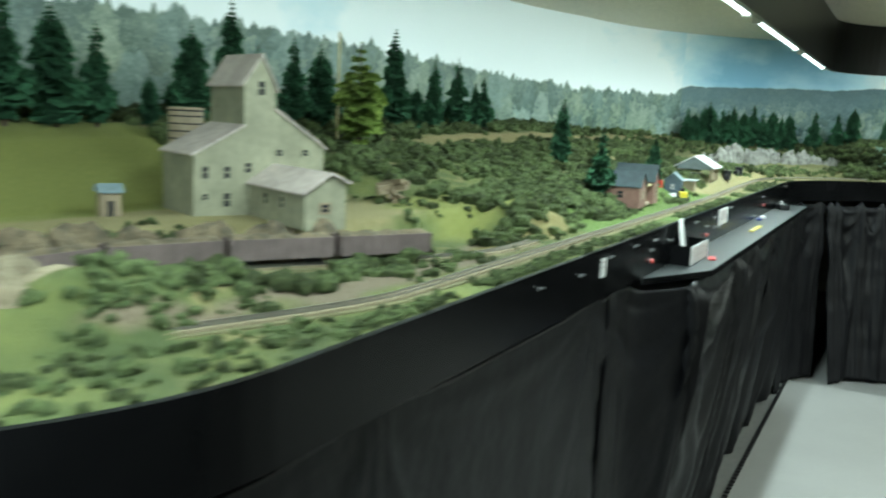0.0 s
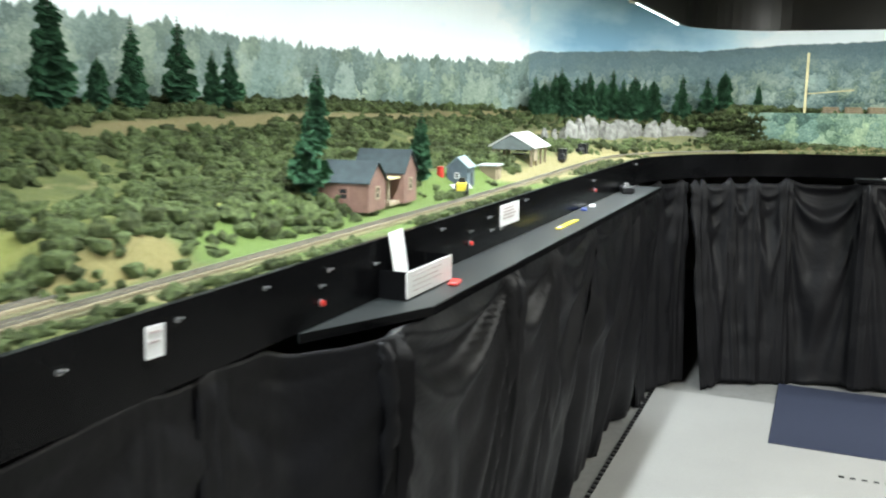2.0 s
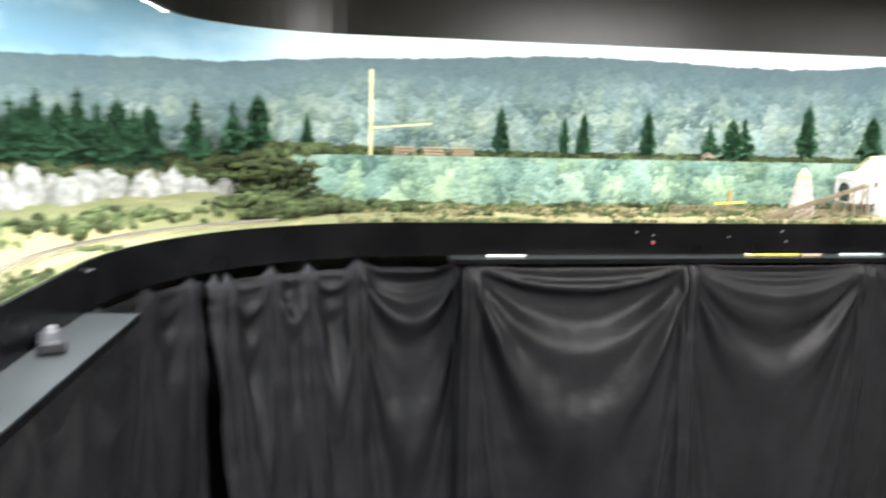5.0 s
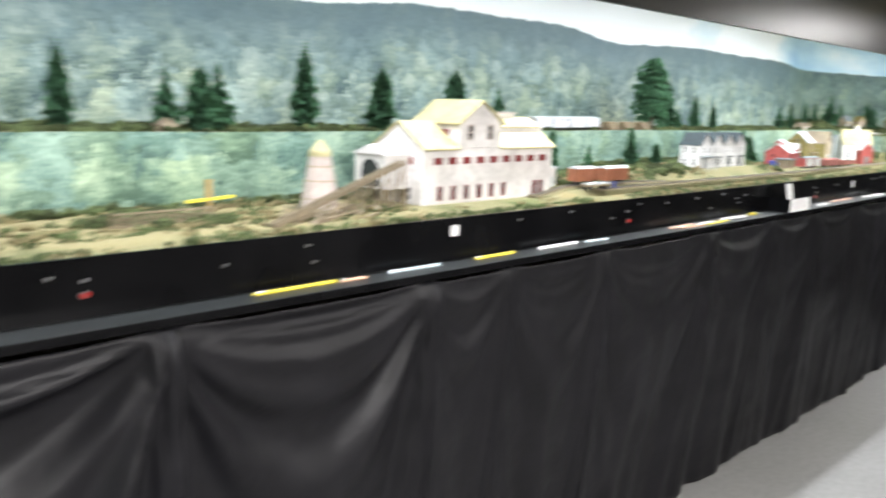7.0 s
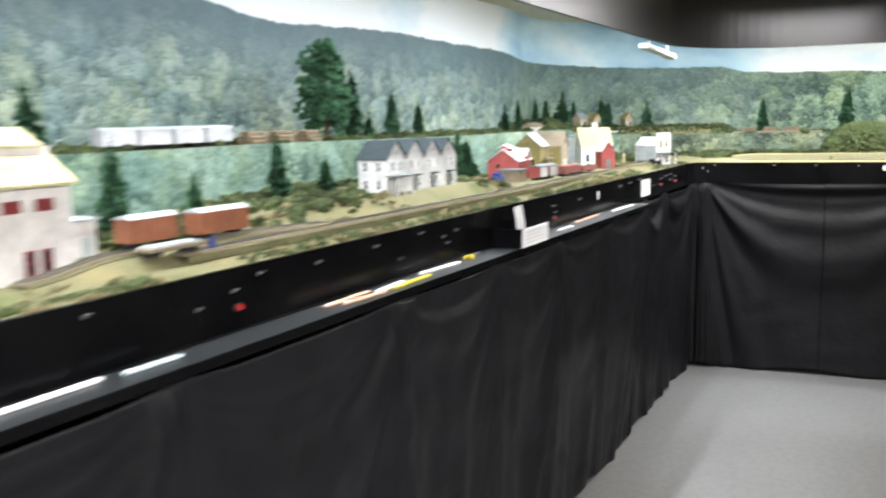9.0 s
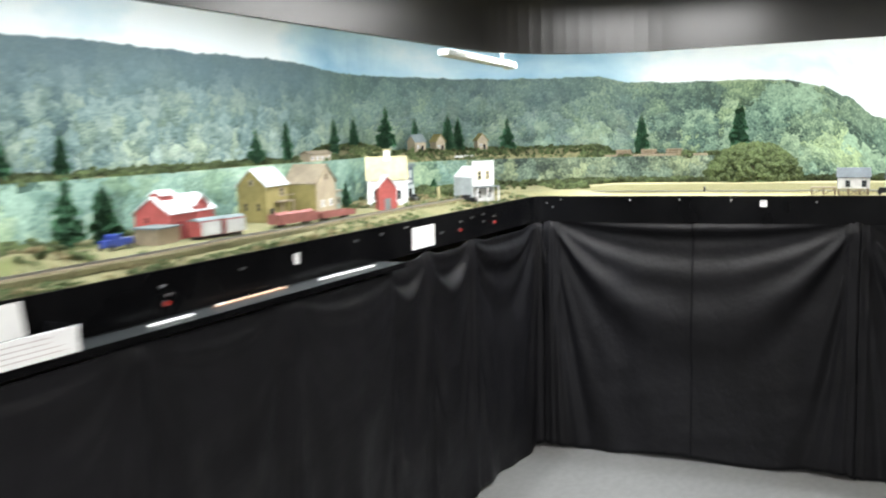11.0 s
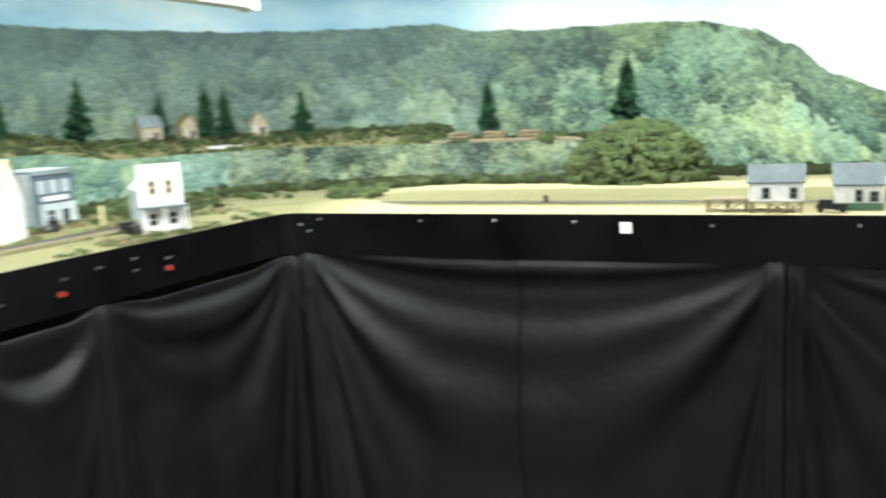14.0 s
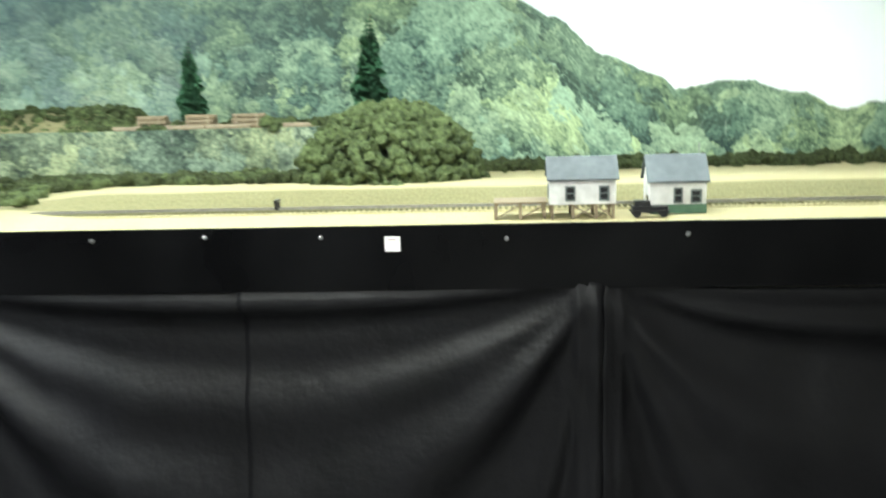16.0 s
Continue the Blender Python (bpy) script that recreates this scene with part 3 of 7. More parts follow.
# First panel placed where one shows; the other four, unseen, added to brighten aisle.
for x, y, watts in ((7.2, 7.75, 42.0), (4.3, 6.3, 55.0), (2.5, 5.9, 195.0), (6.8, 1.6, 75.0), (6.4, -0.8, 75.0)):
    m = pose(x, y, 2.27, 0, 0, HB)
    if panel is None:
        panel = thing("ceiling_light", m, "square ceiling light with a lit white diffuser", "ceiling light", "ceiling lights of the aisle")
        bm = bmesh.new()
        box(bm, -0.62, 0.62, -0.32, 0.32, -0.06, 0.0, bevel=0.008)
        part("housing", bm, M_FIX, panel)
        bm = bmesh.new()
        box(bm, -0.58, 0.58, -0.28, 0.28, -0.072, -0.06)
        part("diffuser", bm, M_PANEL, panel)
    else:
        copy_thing(panel, m)
    lamp("room_lamp", pose(x, y, 2.185, 0, 0, HB), 1.1, 0.5, watts, (1.0, 0.98, 0.93))


# ---- curtains ----
def curtain(name, s0, s1, zt, d0, seed, pins, swag=1.0, pleat=1.0, sag=0.012, hem=0.012, tuck=0.9, flare=0.0):
    """Cloth held at pins along its top edge: folds swing from pin to pin, bunch below each pin and fall to the floor."""
    r = np.random.default_rng(seed)
    ns, nv = int((s1 - s0) / 0.012), 64
    ss = np.linspace(s0, s1, ns + 1)
    vv = np.linspace(0, 1, nv + 1) ** 1.15

    def wavy(x, freqs):
        return sum(math.pow(freqs[0] / f, 0.6) * np.sin(x * f + r.uniform(0, 6.28)) for f in freqs)
    lo = np.array([max([q for q in pins if q <= t] or [s0 - 0.12]) for t in ss])[:, None]
    hi = np.array([min([q for q in pins if q > t] or [s1 + 0.12]) for t in ss])[:, None]
    top = np.array([zt(t) if callable(zt) else zt for t in ss])[:, None]
    base = np.array([d0(t) if callable(d0) else d0 for t in ss])[:, None]
    t, v = ss[:, None], vv[None, :]
    depth = v * top
    span = hi - lo
    u = np.clip((t - lo) / span, 0, 1)
    bow = 4 * u * (1 - u)
    dx = np.minimum(u, 1 - u) * span
    level = np.log(depth / (bow * span + 0.015) + 0.05)
    phase = np.sin(lo * 37.0) * 2.5
    fold = wavy(level + phase, (2.6, 4.3, 7.1, 11.0)) * np.tanh(dx / 0.09) * np.tanh(depth / 0.10) * np.exp(-depth / 1.3)
    bunch = np.exp(-(dx / 0.045) ** 2) * (0.65 + 0.35 * np.cos(dx * 190)) * np.exp(-depth * 0.5) * np.tanh(depth / 0.03)
    tube = wavy(t + 0.05 * np.sin(v * 3 + t * 2), (9.0, 15.0, 27.0, 44.0)) * (0.12 + 0.88 * np.minimum(1, v * 1.5))
    crease = wavy(t * 0.6 + v * 1.1, (21.0, 34.0)) * wavy(v * 0.9 - t * 0.5, (13.0, 29.0)) * np.tanh(depth / 0.1)
    out = 0.0135 * swag * fold + 0.024 * swag * bunch + 0.0085 * pleat * tube + 0.0016 * crease
    off = np.minimum(base + 0.012 - out + np.maximum(0, -base - 0.03) * tuck * np.clip((v - 0.1) / 0.9, 0, 1) ** 1.5, base + 0.03 + 0.16 * v) - flare * v ** 1.3
    z = (top - sag * np.clip(bow * 1.4, 0, 1) * np.exp(-v * 5)) * (1 - v) + (hem + 0.012 * np.sin(t * 9 + seed)) * v
    at0 = np.array([EDGE(q, 0.0)[0][:] for q in ss])
    at1 = np.array([EDGE(q, -1.0)[0][:] for q in ss])
    xy = at0[:, None, :] - (at1 - at0)[:, None, :] * off[:, :, None]
    verts = np.concatenate([xy, z[:, :, None]], 2).reshape(-1, 3)
    n = nv + 1
    i, j = np.meshgrid(np.arange(ns), np.arange(nv), indexing="ij")
    a = (i * n + j).ravel()
    faces = np.stack([a, a + 1, a + n + 1, a + n], 1).tolist()
    ob = pydata(name, verts.tolist(), faces, M_CURTAIN, smooth_=True)
    so = ob.modifiers.new("thickness", "SOLIDIFY")
    so.thickness = 0.003
    return tagged(ob, "black cloth curtain hanging in folds from the fascia to the floor", "curtain", "curtains under the layout")


# ---- plants, rocks and track ----
def leaf_material(name, lo, hi, scale=90):
    return material(name, hi, 0.9, color2=lo, scale=scale, detail=8, bump=1.0, bump_scale=500, mixpow=(0.3, 0.68), stain=0.35, stain_scale=6, spec=0.15)


M_BUSH = leaf_material("olive_foam_bushes", (0.046, 0.064, 0.026), (0.165, 0.212, 0.085))
M_BUSH_D = leaf_material("dark_foam_bushes", (0.024, 0.034, 0.013), (0.10, 0.122, 0.05))
M_STRAW = leaf_material("dry_straw_tufts", (0.16, 0.13, 0.06), (0.42, 0.36, 0.19))
M_CONIFER = leaf_material("dark_green_needles", (0.026, 0.078, 0.042), (0.105, 0.25, 0.125))
M_CONIFER_L = leaf_material("light_green_needles", (0.13, 0.22, 0.04), (0.42, 0.54, 0.13))
M_BARK = material("brown_bark", (0.10, 0.075, 0.05), 0.9, scale=200, bump=0.4)
M_ROCK = material("pale_plaster_rock", (0.31, 0.305, 0.275), 0.85, color2=(0.16, 0.155, 0.14), scale=35, bump=0.8, bump_scale=150, stain=0.25, stain_scale=14)
M_ROCK_T = material("tan_plaster_rock", (0.25, 0.215, 0.14), 0.9, color2=(0.14, 0.115, 0.07), scale=30, bump=0.8, bump_scale=120, stain=0.3, stain_scale=9)
M_SANDBED = material("pale_sand_ballast", (0.60, 0.54, 0.30), 0.95, color2=(0.42, 0.37, 0.19), scale=200, bump=0.8, bump_scale=500)
M_ROCK_D = material("dark_brown_rock", (0.16, 0.125, 0.075), 0.9, color2=(0.06, 0.05, 0.03), scale=40, bump=0.8, bump_scale=140, stain=0.3, stain_scale=12)
M_RAIL = material("nickel_rail", (0.35, 0.34, 0.32), 0.4, 0.9, scale=60)
M_TIE = material("weathered_sleepers", (0.26, 0.22, 0.14), 0.9, scale=120, vary=0.2)
M_BALLAST = material("grey_brown_ballast", (0.36, 0.335, 0.175), 0.95, color2=(0.21, 0.205, 0.10), scale=260, bump=1.0, bump_scale=500, stain=0.3, stain_scale=7)

_tmp = bmesh.new()
bmesh.ops.create_icosphere(_tmp, subdivisions=1, radius=1)
ICO_V = np.array([v.co[:] for v in _tmp.verts])
ICO_F = np.array([[v.index for v in f.verts] for f in _tmp.faces])
_tmp.free()
_tmp = bmesh.new()
bmesh.ops.create_icosphere(_tmp, subdivisions=3, radius=1)
ICO3_V = [v.co.copy() for v in _tmp.verts]
ICO3_F = [[v.index for v in f.verts] for f in _tmp.faces]
_tmp.free()


def clumps(name, blobs, mat, label, category="bushes", seed=3):
    """One mesh of ragged foam clumps from (x, y, z, r) blobs."""
    rng = np.random.default_rng(seed)
    n, k = len(blobs), len(ICO_V)
    b = np.array(blobs)
    ang = rng.uniform(0, 6.28, n)
    jit = rng.uniform(0.55, 1.35, (n, k, 1))
    v = ICO_V[None] * jit
    c, s = np.cos(ang)[:, None], np.sin(ang)[:, None]
    x = v[..., 0] * c - v[..., 1] * s
    y = v[..., 0] * s + v[..., 1] * c
    st = rng.uniform(0.75, 1.25, (n, 1))
    v = np.stack([x * st, y / st, v[..., 2] * 0.85], -1) * b[:, None, 3:4] + b[:, None, :3]
    f = (ICO_F[None] + (np.arange(n) * k)[:, None, None]).reshape(-1, 3)
    me = bpy.data.meshes.new(name)
    me.from_pydata(v.reshape(-1, 3).tolist(), [], f.tolist())
    me.materials.append(mat)
    return tagged(new(name, me), label, category, kind="stuff")


def tuft(out, s, d, r, rnd, n=5, z=None):
    """A bush: a few blobs heaped at a place."""
    for _ in range(n):
        ds, dd = rnd.gauss(0, r * 0.7), rnd.gauss(0, r * 0.6)
        rr = r * rnd.uniform(0.35, 0.75)
        p, _h = EDGE(s + ds, max(d + dd, 0.012 + rr))
        zz = (ground_z(s + ds, max(d + dd, 0.012)) if z is None else z) + rr * rnd.uniform(0.2, 0.9)
        out.append((p.x, p.y, zz, rr))


def clear(s, d, zones):
    return not any(a < s < b and c < d < e for a, b, c, e in zones)


rnd = random.Random(11)
KEEP_A = [(0.3, 2.45, 0.18, 1.25), (7.3, 8.02, 0.30, 0.68), (4.5, 7.1, 0.96, 1.12), (3.7, 5.2, 0.60, 0.66), (2.2, 3.75, 0.30, 0.98), (2.0, 3.25, 0.9, 1.45), (4.5, 5.05, 0.05, 0.36), (5.2, 5.6, 0.05, 0.32), (5.6, 5.85, 0.05, 0.31), (5.85, 7.3, 0.05, 0.25), (6.05, 6.5, 0.2, 0.45)]
olive, dark = [], []
for _ in range(6500):
    s, d = rnd.uniform(-1.0, 8.5), rnd.uniform(0.24, 1.42)
    if not clear(s, d, KEEP_A) or abs(d - track_a(s)) < 0.06:
        continue
    if noise.noise((s * 1.6, d * 7.0, 2.0)) + 0.25 * noise.noise((s * 6, d * 9, 5.0)) < -0.34 + 0.10 * (d < 0.42):
        continue
    tuft(olive if rnd.random() < 0.7 else dark, s, d, rnd.uniform(0.02, 0.042), rnd, 3)
# hedge in front of the track on wall A, and foot of the backdrop
for _ in range(900):
    s = rnd.uniform(1.0, 7.5)
    if noise.noise((s * 3.0, 0.4, 8.0)) > -0.2 or s < 2.9:
        tuft(olive if rnd.random() < 0.7 else dark, s, rnd.uniform(0.012, track_a(s) - 0.045), rnd.uniform(0.008, 0.017), rnd, 3)
for _ in range(260):
    s = rnd.uniform(0.8, 5.6)
    if noise.noise((s * 2.3, 3.4, 1.0)) > -0.05 and s > 3.4:
        tuft(olive if rnd.random() < 0.6 else dark, s, rnd.uniform(0.16, 0.27), rnd.uniform(0.014, 0.028), rnd, 3)
for _ in range(420):
    s, d = rnd.uniform(2.95, 6.1), rnd.uniform(0.155, 0.30)
    if clear(s, d, KEEP_A) and noise.noise((s * 2.1, d * 5.0, 21.0)) > -0.12 and not 3.3 < s < 3.9:
        tuft(olive if rnd.random() < 0.75 else dark, s, d, rnd.uniform(0.010, 0.022), rnd, 4)
for _ in range(500):
    s = rnd.uniform(-1, 8.6)
    tuft(dark, s, rnd.uniform(1.30, 1.43), rnd.uniform(0.03, 0.05), rnd, 4)
for _ in range(120):
    s = rnd.uniform(2.3, 3.05)
    tuft(dark if rnd.random() < 0.6 else olive, s, siding_d(s) + rnd.uniform(0.06, 0.12), rnd.uniform(0.010, 0.018), rnd, 4)
for _ in range(110):
    s = rnd.gauss(2.5, 0.09)
    tuft(olive, s, rnd.gauss(0.285, 0.035), rnd.uniform(0.010, 0.02), rnd, 4)
for _ in range(150):
    s, d = rnd.uniform(2.2, 3.75), rnd.uniform(0.40, 0.72)
    if not (2.85 < s < 3.5 and d > 0.44) and abs(d - siding_d(s)) > 0.06:
        tuft(olive if rnd.random() < 0.6 else dark, s, d, rnd.uniform(0.008, 0.018), rnd, 3)
clumps("bushes", olive, M_BUSH, "olive green foam bushes covering the model hillside")
clumps("dark_bushes", dark, M_BUSH_D, "dark green foam bushes among the olive ones", seed=5)

olive, dark = [], []
KEEP_B = [(sb_(2.9), sb_(3.8), 0.1, 0.45), (sb_(3.55), sb_(4.15), 0.05, 0.2), (sb_(4.75), sb_(5.3), 0.1, 0.38), (sb_(5.5), sb_(7.1), 0.12, 0.55), (sb_(7.0), sb_(8.0), 0.03, 0.58), (8, 17, 0.06, 0.115)]
for _ in range(2200):
    s, d = rnd.uniform(8.4, S_B), rnd.uniform(0.15, 0.57)
    if not clear(s, d, KEEP_B):
        continue
    w = noise.noise((s * 2.0, d * 8.0, 9.0)) + (0.45 if d > 0.45 else 0.0) - (0.3 if s < sb_(2.9) else 0)
    if w > (0.12 if s < sb_(2.9) else -0.06):
        tuft(olive if rnd.random() < 0.6 else dark, s, d, rnd.uniform(0.014, 0.028), rnd, 4)
for _ in range(900):
    s, d = rnd.uniform(8.4, S_B), rnd.uniform(0.02, 0.055)
    if noise.noise((s * 4.0, 3.4, 8.0)) > -0.1:
        tuft(olive, s, d, rnd.uniform(0.006, 0.013), rnd, 2)
straws = []
for _ in range(5200):
    s, d = rnd.uniform(8.2, S_B), rnd.uniform(0.014, 0.55)
    if clear(s, d, KEEP_B[:4]) and noise.noise((s * 3.1, d * 9.0, 15.0)) > -0.15:
        tuft(straws if rnd.random() < 0.5 else olive, s, d, rnd.uniform(0.004, 0.010) if abs(d - 0.1) < 0.05 else rnd.uniform(0.007, 0.018), rnd, 3)
clumps("dry_grass", straws, M_STRAW, "dry straw-coloured grass tufts along the tracks", "grass", seed=17)
# growth along the upper shelf
for _ in range(1500):
    s = rnd.uniform(8.1, sc_(1.0))
    d = rnd.uniform(dstrip(s) + 0.015, back_d(s) - 0.03)
    zones = [(sb_(4.2), sb_(5.1), 0.0, 0.70), (sc_(0.15), sc_(0.75), 0, 0.82), (sb_(0.8), sb_(1.3), 0, 0.70), (sb_(7.05), sb_(7.4), 0, 0.76)]
    if clear(s, d, zones) and (d > dstrip(s) + 0.08 or noise.noise((s * 2, 1.2, 6.0)) > -0.1):
        tuft(olive if rnd.random() < 0.5 else dark, s, d, rnd.uniform(0.014, 0.026), rnd, 4)
for _ in range(520):
    s = rnd.choice((rnd.uniform(sb_(7.3), S_B), rnd.uniform(S_B, S_BC), rnd.uniform(S_B, S_BC), rnd.uniform(S_BC, sc_(0.35))))
    d = dstrip(s) + rnd.uniform(0.02, 0.085) if rnd.random() < 0.55 else rnd.uniform(0.88, 1.05)
    tuft(olive if rnd.random() < 0.6 else dark, s, d, rnd.uniform(0.012, 0.024), rnd, 4)
# slope of bushes where the upper shelf begins
for _ in range(260):
    s, d = rnd.uniform(7.9, 8.28), rnd.uniform(0.2, 0.95)
    if s > 8.02 or d > 0.7 or d < 0.3:
        tuft(dark if rnd.random() < 0.6 else olive, s, d, rnd.uniform(0.025, 0.04), rnd, 5, ground_z(s, d) + 0.02 * rnd.random())
for _ in range(260):
    s, d = rnd.uniform(8.02, 8.24), rnd.uniform(0.47, 0.62)
    tuft(dark if rnd.random() < 0.6 else olive, s, d - 0.1 * (s > 8.16), rnd.uniform(0.016, 0.028), rnd, 4, rnd.uniform(1.30, 1.48) if s < 8.19 else 1.31)
for _ in range(60):
    tuft(dark, rnd.uniform(7.75, 8.05), rnd.uniform(0.36, 0.48), rnd.uniform(0.016, 0.028), rnd, 4, 1.315)
clumps("bushes", olive, M_BUSH, "olive bushes along the tracks and the upper shelf", seed=7)
clumps("dark_bushes", dark, M_BUSH_D, "dark bushes along the upper shelf", seed=8)

olive, dark = [], []
for _ in range(420):
    s = rnd.uniform(S_BC - 0.25, sc_(0.95))
    tuft(dark if rnd.random() < 0.65 else olive, s, rnd.uniform(0.50, 0.68), rnd.uniform(0.018, 0.034), rnd, 5)
for _ in range(160):
    s = rnd.uniform(S_BC - 0.35, S_BC + 0.1)
    tuft(olive if rnd.random() < 0.6 else dark, s, rnd.uniform(0.22, 0.66), rnd.uniform(0.02, 0.035), rnd, 4)
for _ in range(700):
    s = rnd.uniform(sc_(1.1), sc_(5))
    tuft(dark, s, rnd.uniform(0.94, 1.08), rnd.uniform(0.02, 0.034), rnd, 5)
clumps("bushes", olive, M_BUSH, "olive bushes at the foot of the printed strip", seed=9)
clumps("dark_bushes", dark, M_BUSH_D, "dark hedge at the foot of the backdrop", seed=10)
dome = []
mp, mh = EDGE(sc_(1.0), 0.58)
for _ in range(1500):
    a, e = rnd.uniform(0, 6.28), math.asin(rnd.uniform(0, 1))
    q = rnd.uniform(0.86, 1.02)
    u_, v_, w_ = math.cos(a) * math.cos(e) * 0.235 * q, math.sin(a) * math.cos(e) * 0.22 * q, math.sin(e) * 0.185 * q
    pq = mp + unit(mh) * u_ + unit(mh + 90) * v_
    dome.append((pq.x, pq.y, 1.315 + w_ * 1.08, rnd.uniform(0.010, 0.022)))
tagged(clumps("bush_mound", dome, M_BUSH, "large rounded mound of olive green foam foliage", "bush", 12), kind="thing")


def conifer_mesh(seed, levels=26, width=0.2, gap=0.0):
    """Unit-high conifer: trunk and crown meshes of drooping ragged boughs."""
    r = random.Random(seed)
    bm_t = bmesh.new()
    cyl(bm_t, (0, 0, 0), (0, 0, 0.97), 0.018, 0.003, 6)
    v, f = [], []
    for k in range(levels):
        t = k / (levels - 1)
        z = 0.10 + 0.88 * t
        if k % 3 == 0:
            lump = r.uniform(0.72, 1.2)
        rad = width * (min(1.0, 0.5 + 2.2 * t) * (1 - t ** 2.2) + 0.09) * lump * r.uniform(0.85, 1.15)
        nb = max(6, int(13 * (1 - t * 0.5)))
        a0 = r.uniform(0, 6.28)
        for b in range(nb):
            if r.random() < gap:
                continue
            a = a0 + 6.283 * b / nb + r.uniform(-0.25, 0.25)
            ln = rad * r.uniform(0.6, 1.2)
            w = ln * r.uniform(0.28, 0.5)
            dz = -ln * r.uniform(0.1, 0.4)
            ca, sa_ = math.cos(a), math.sin(a)
            for roll in (0.5, -0.6):
                base = len(v)
                pts = [(0, 0, 0), (ln * 0.45, w, dz * 0.2 + w * roll), (ln, 0, dz), (ln * 0.75, -w * 0.8, dz * 0.7 - w * roll), (ln * 0.35, -w, dz * 0.2 - w * roll)]
                for x, y, q in pts:
                    x, y, q = x + r.uniform(-.1, .1) * w, y + r.uniform(-.2, .2) * w, q + r.uniform(-.2, .2) * w
                    v.append((x * ca - y * sa_, x * sa_ + y * ca, z + q))
                f.append((base, base + 1, base + 2))
                f.append((base, base + 2, base + 3, base + 4))
    return bm_t, v, f


def conifer(seed, mat, width, gap=0.05, levels=26, label="dark green model conifer with a ragged crown"):
    t = thing("conifer_tree", Matrix(), label, "tree", "conifers on the layout")
    bt, v, f = conifer_mesh(seed, levels, width, gap)
    part("trunk", bt, M_BARK, t)
    pydata("crown", v, f, mat, t)
    return t


kinds = [conifer(k, M_CONIFER, w, g) for k, w, g in ((21, 0.165, 0.04), (22, 0.135, 0.05), (23, 0.205, 0.04), (24, 0.125, 0.08))]
used = set()


def plant(s, d, top, k, z=None):
    z = ground_z(s, d) if z is None else z
    z -= 0.01
    h = top - z
    p, hd = EDGE(s, d)
    m = pose(p.x, p.y, z, rnd.uniform(-2, 2), rnd.uniform(-2, 2), rnd.uniform(0, 360))
    if k in used:
        h /= kinds[k].scale.x
        copy_thing(kinds[k], m @ Matrix.Diagonal((h, h, h, 1)))
    else:
        used.add(k)
        kinds[k].matrix_basis = m @ Matrix.Diagonal((h, h, h, 1))


# wall A, before the backdrop and beside the brick house
for s, top, k in ((2.75, 1.80, 2), (2.86, 1.86, 0), (3.0, 1.84, 2), (3.12, 1.80, 0), (3.3, 1.68, 2), (3.45, 1.83, 2), (3.62, 1.92, 1), (3.76, 1.80, 0), (3.92, 1.84, 0), (4.08, 1.83, 2), (4.57, 1.93, 1),
                  (4.74, 1.72, 2), (4.9, 1.83, 1), (5.12, 1.86, 0), (5.3, 1.76, 1), (5.41, 1.79, 0)):
    plant(s, 1.2, top, k)
plant(5.28, 0.75, 1.70, 1)
plant(4.53, 0.31, 1.585, 0)
plant(5.13, 0.285, 1.56, 1)
# thick stand where A meets B
for k, (a, top) in enumerate(((7.44, 1.735), (7.475, 1.70), (7.505, 1.75), (7.54, 1.78), (7.565, 1.71), (7.595, 1.74), (7.62, 1.72), (7.645, 1.765), (7.685, 1.73), (7.723, 1.785), (7.77, 1.73), (7.81, 1.75), (7.845, 1.71), (7.88, 1.73), (7.98, 1.755), (8.07, 1.745), (8.13, 1.79), (8.25, 1.70))):
    plant(a, back_d(a) - 0.14, top, (0, 2, 1, 2, 0)[k % 5])
for b, top, k in ((1.41, 1.761, 1), (1.71, 1.715, 3), (1.80, 1.742, 1), (2.12, 1.765, 1), (2.44, 1.711, 0), (2.55, 1.727, 2), (2.62, 1.729, 0), (2.95, 1.814, 1),
                  (3.30, 1.763, 2), (3.69, 1.774, 2), (3.97, 1.70, 0), (5.38, 1.787, 1), (5.50, 1.634, 0), (5.68, 1.71, 1), (5.90, 1.67, 1), (6.84, 1.672, 0), (7.06, 1.70, 3), (7.53, 1.715, 3), (7.69, 1.714, 1), (7.98, 1.78, 0)):
    s = sb_(b) if b > 0.906 else S_AB - math.asin((0.906 - b) / 1.72)
    plant(s, 0.72 + 0.1 * smooth(b, 6.9, 7.5), top, k)
for b, d, top, k in ((4.52, 0.40, 1.555, 1), (4.80, 0.44, 1.475, 2), (5.67, 0.42, 1.545, 0), (3.94, 0.42, 1.552, 1), (4.18, 0.4, 1.47, 0), (5.83, 0.46, 1.51, 2), (3.72, 0.48, 1.47, 2), (7.15, 0.5, 1.43, 0), (7.93, 0.5, 1.40, 2)):
    plant(sb_(b), d, top, k)


def round_corner(angle):
    """s in the corner of B and C at which the edge faces the given plan angle (degrees)."""
    return S_B + radians(HB - (angle - 90)) * 0.06


for s, d, top, k in ((round_corner(72), 0.98, 1.72, 3), (round_corner(58.7), 0.88, 1.72, 1), (round_corner(40.1), 0.88, 1.715, 0), (sc_(-0.0), 0.86, 1.745, 1), (sc_(0.39), 0.85, 1.71, 1), (sc_(0.91), 0.84, 1.77, 1)):
    plant(s, d, top, k, 1.452)
pale = conifer(31, M_CONIFER_L, 0.27, 0.1, 13, "light green model conifer with layered boughs")
pale.matrix_basis = spot(3.95, 0.95) @ Matrix.Diagonal((0.40, 0.40, 0.36, 1))


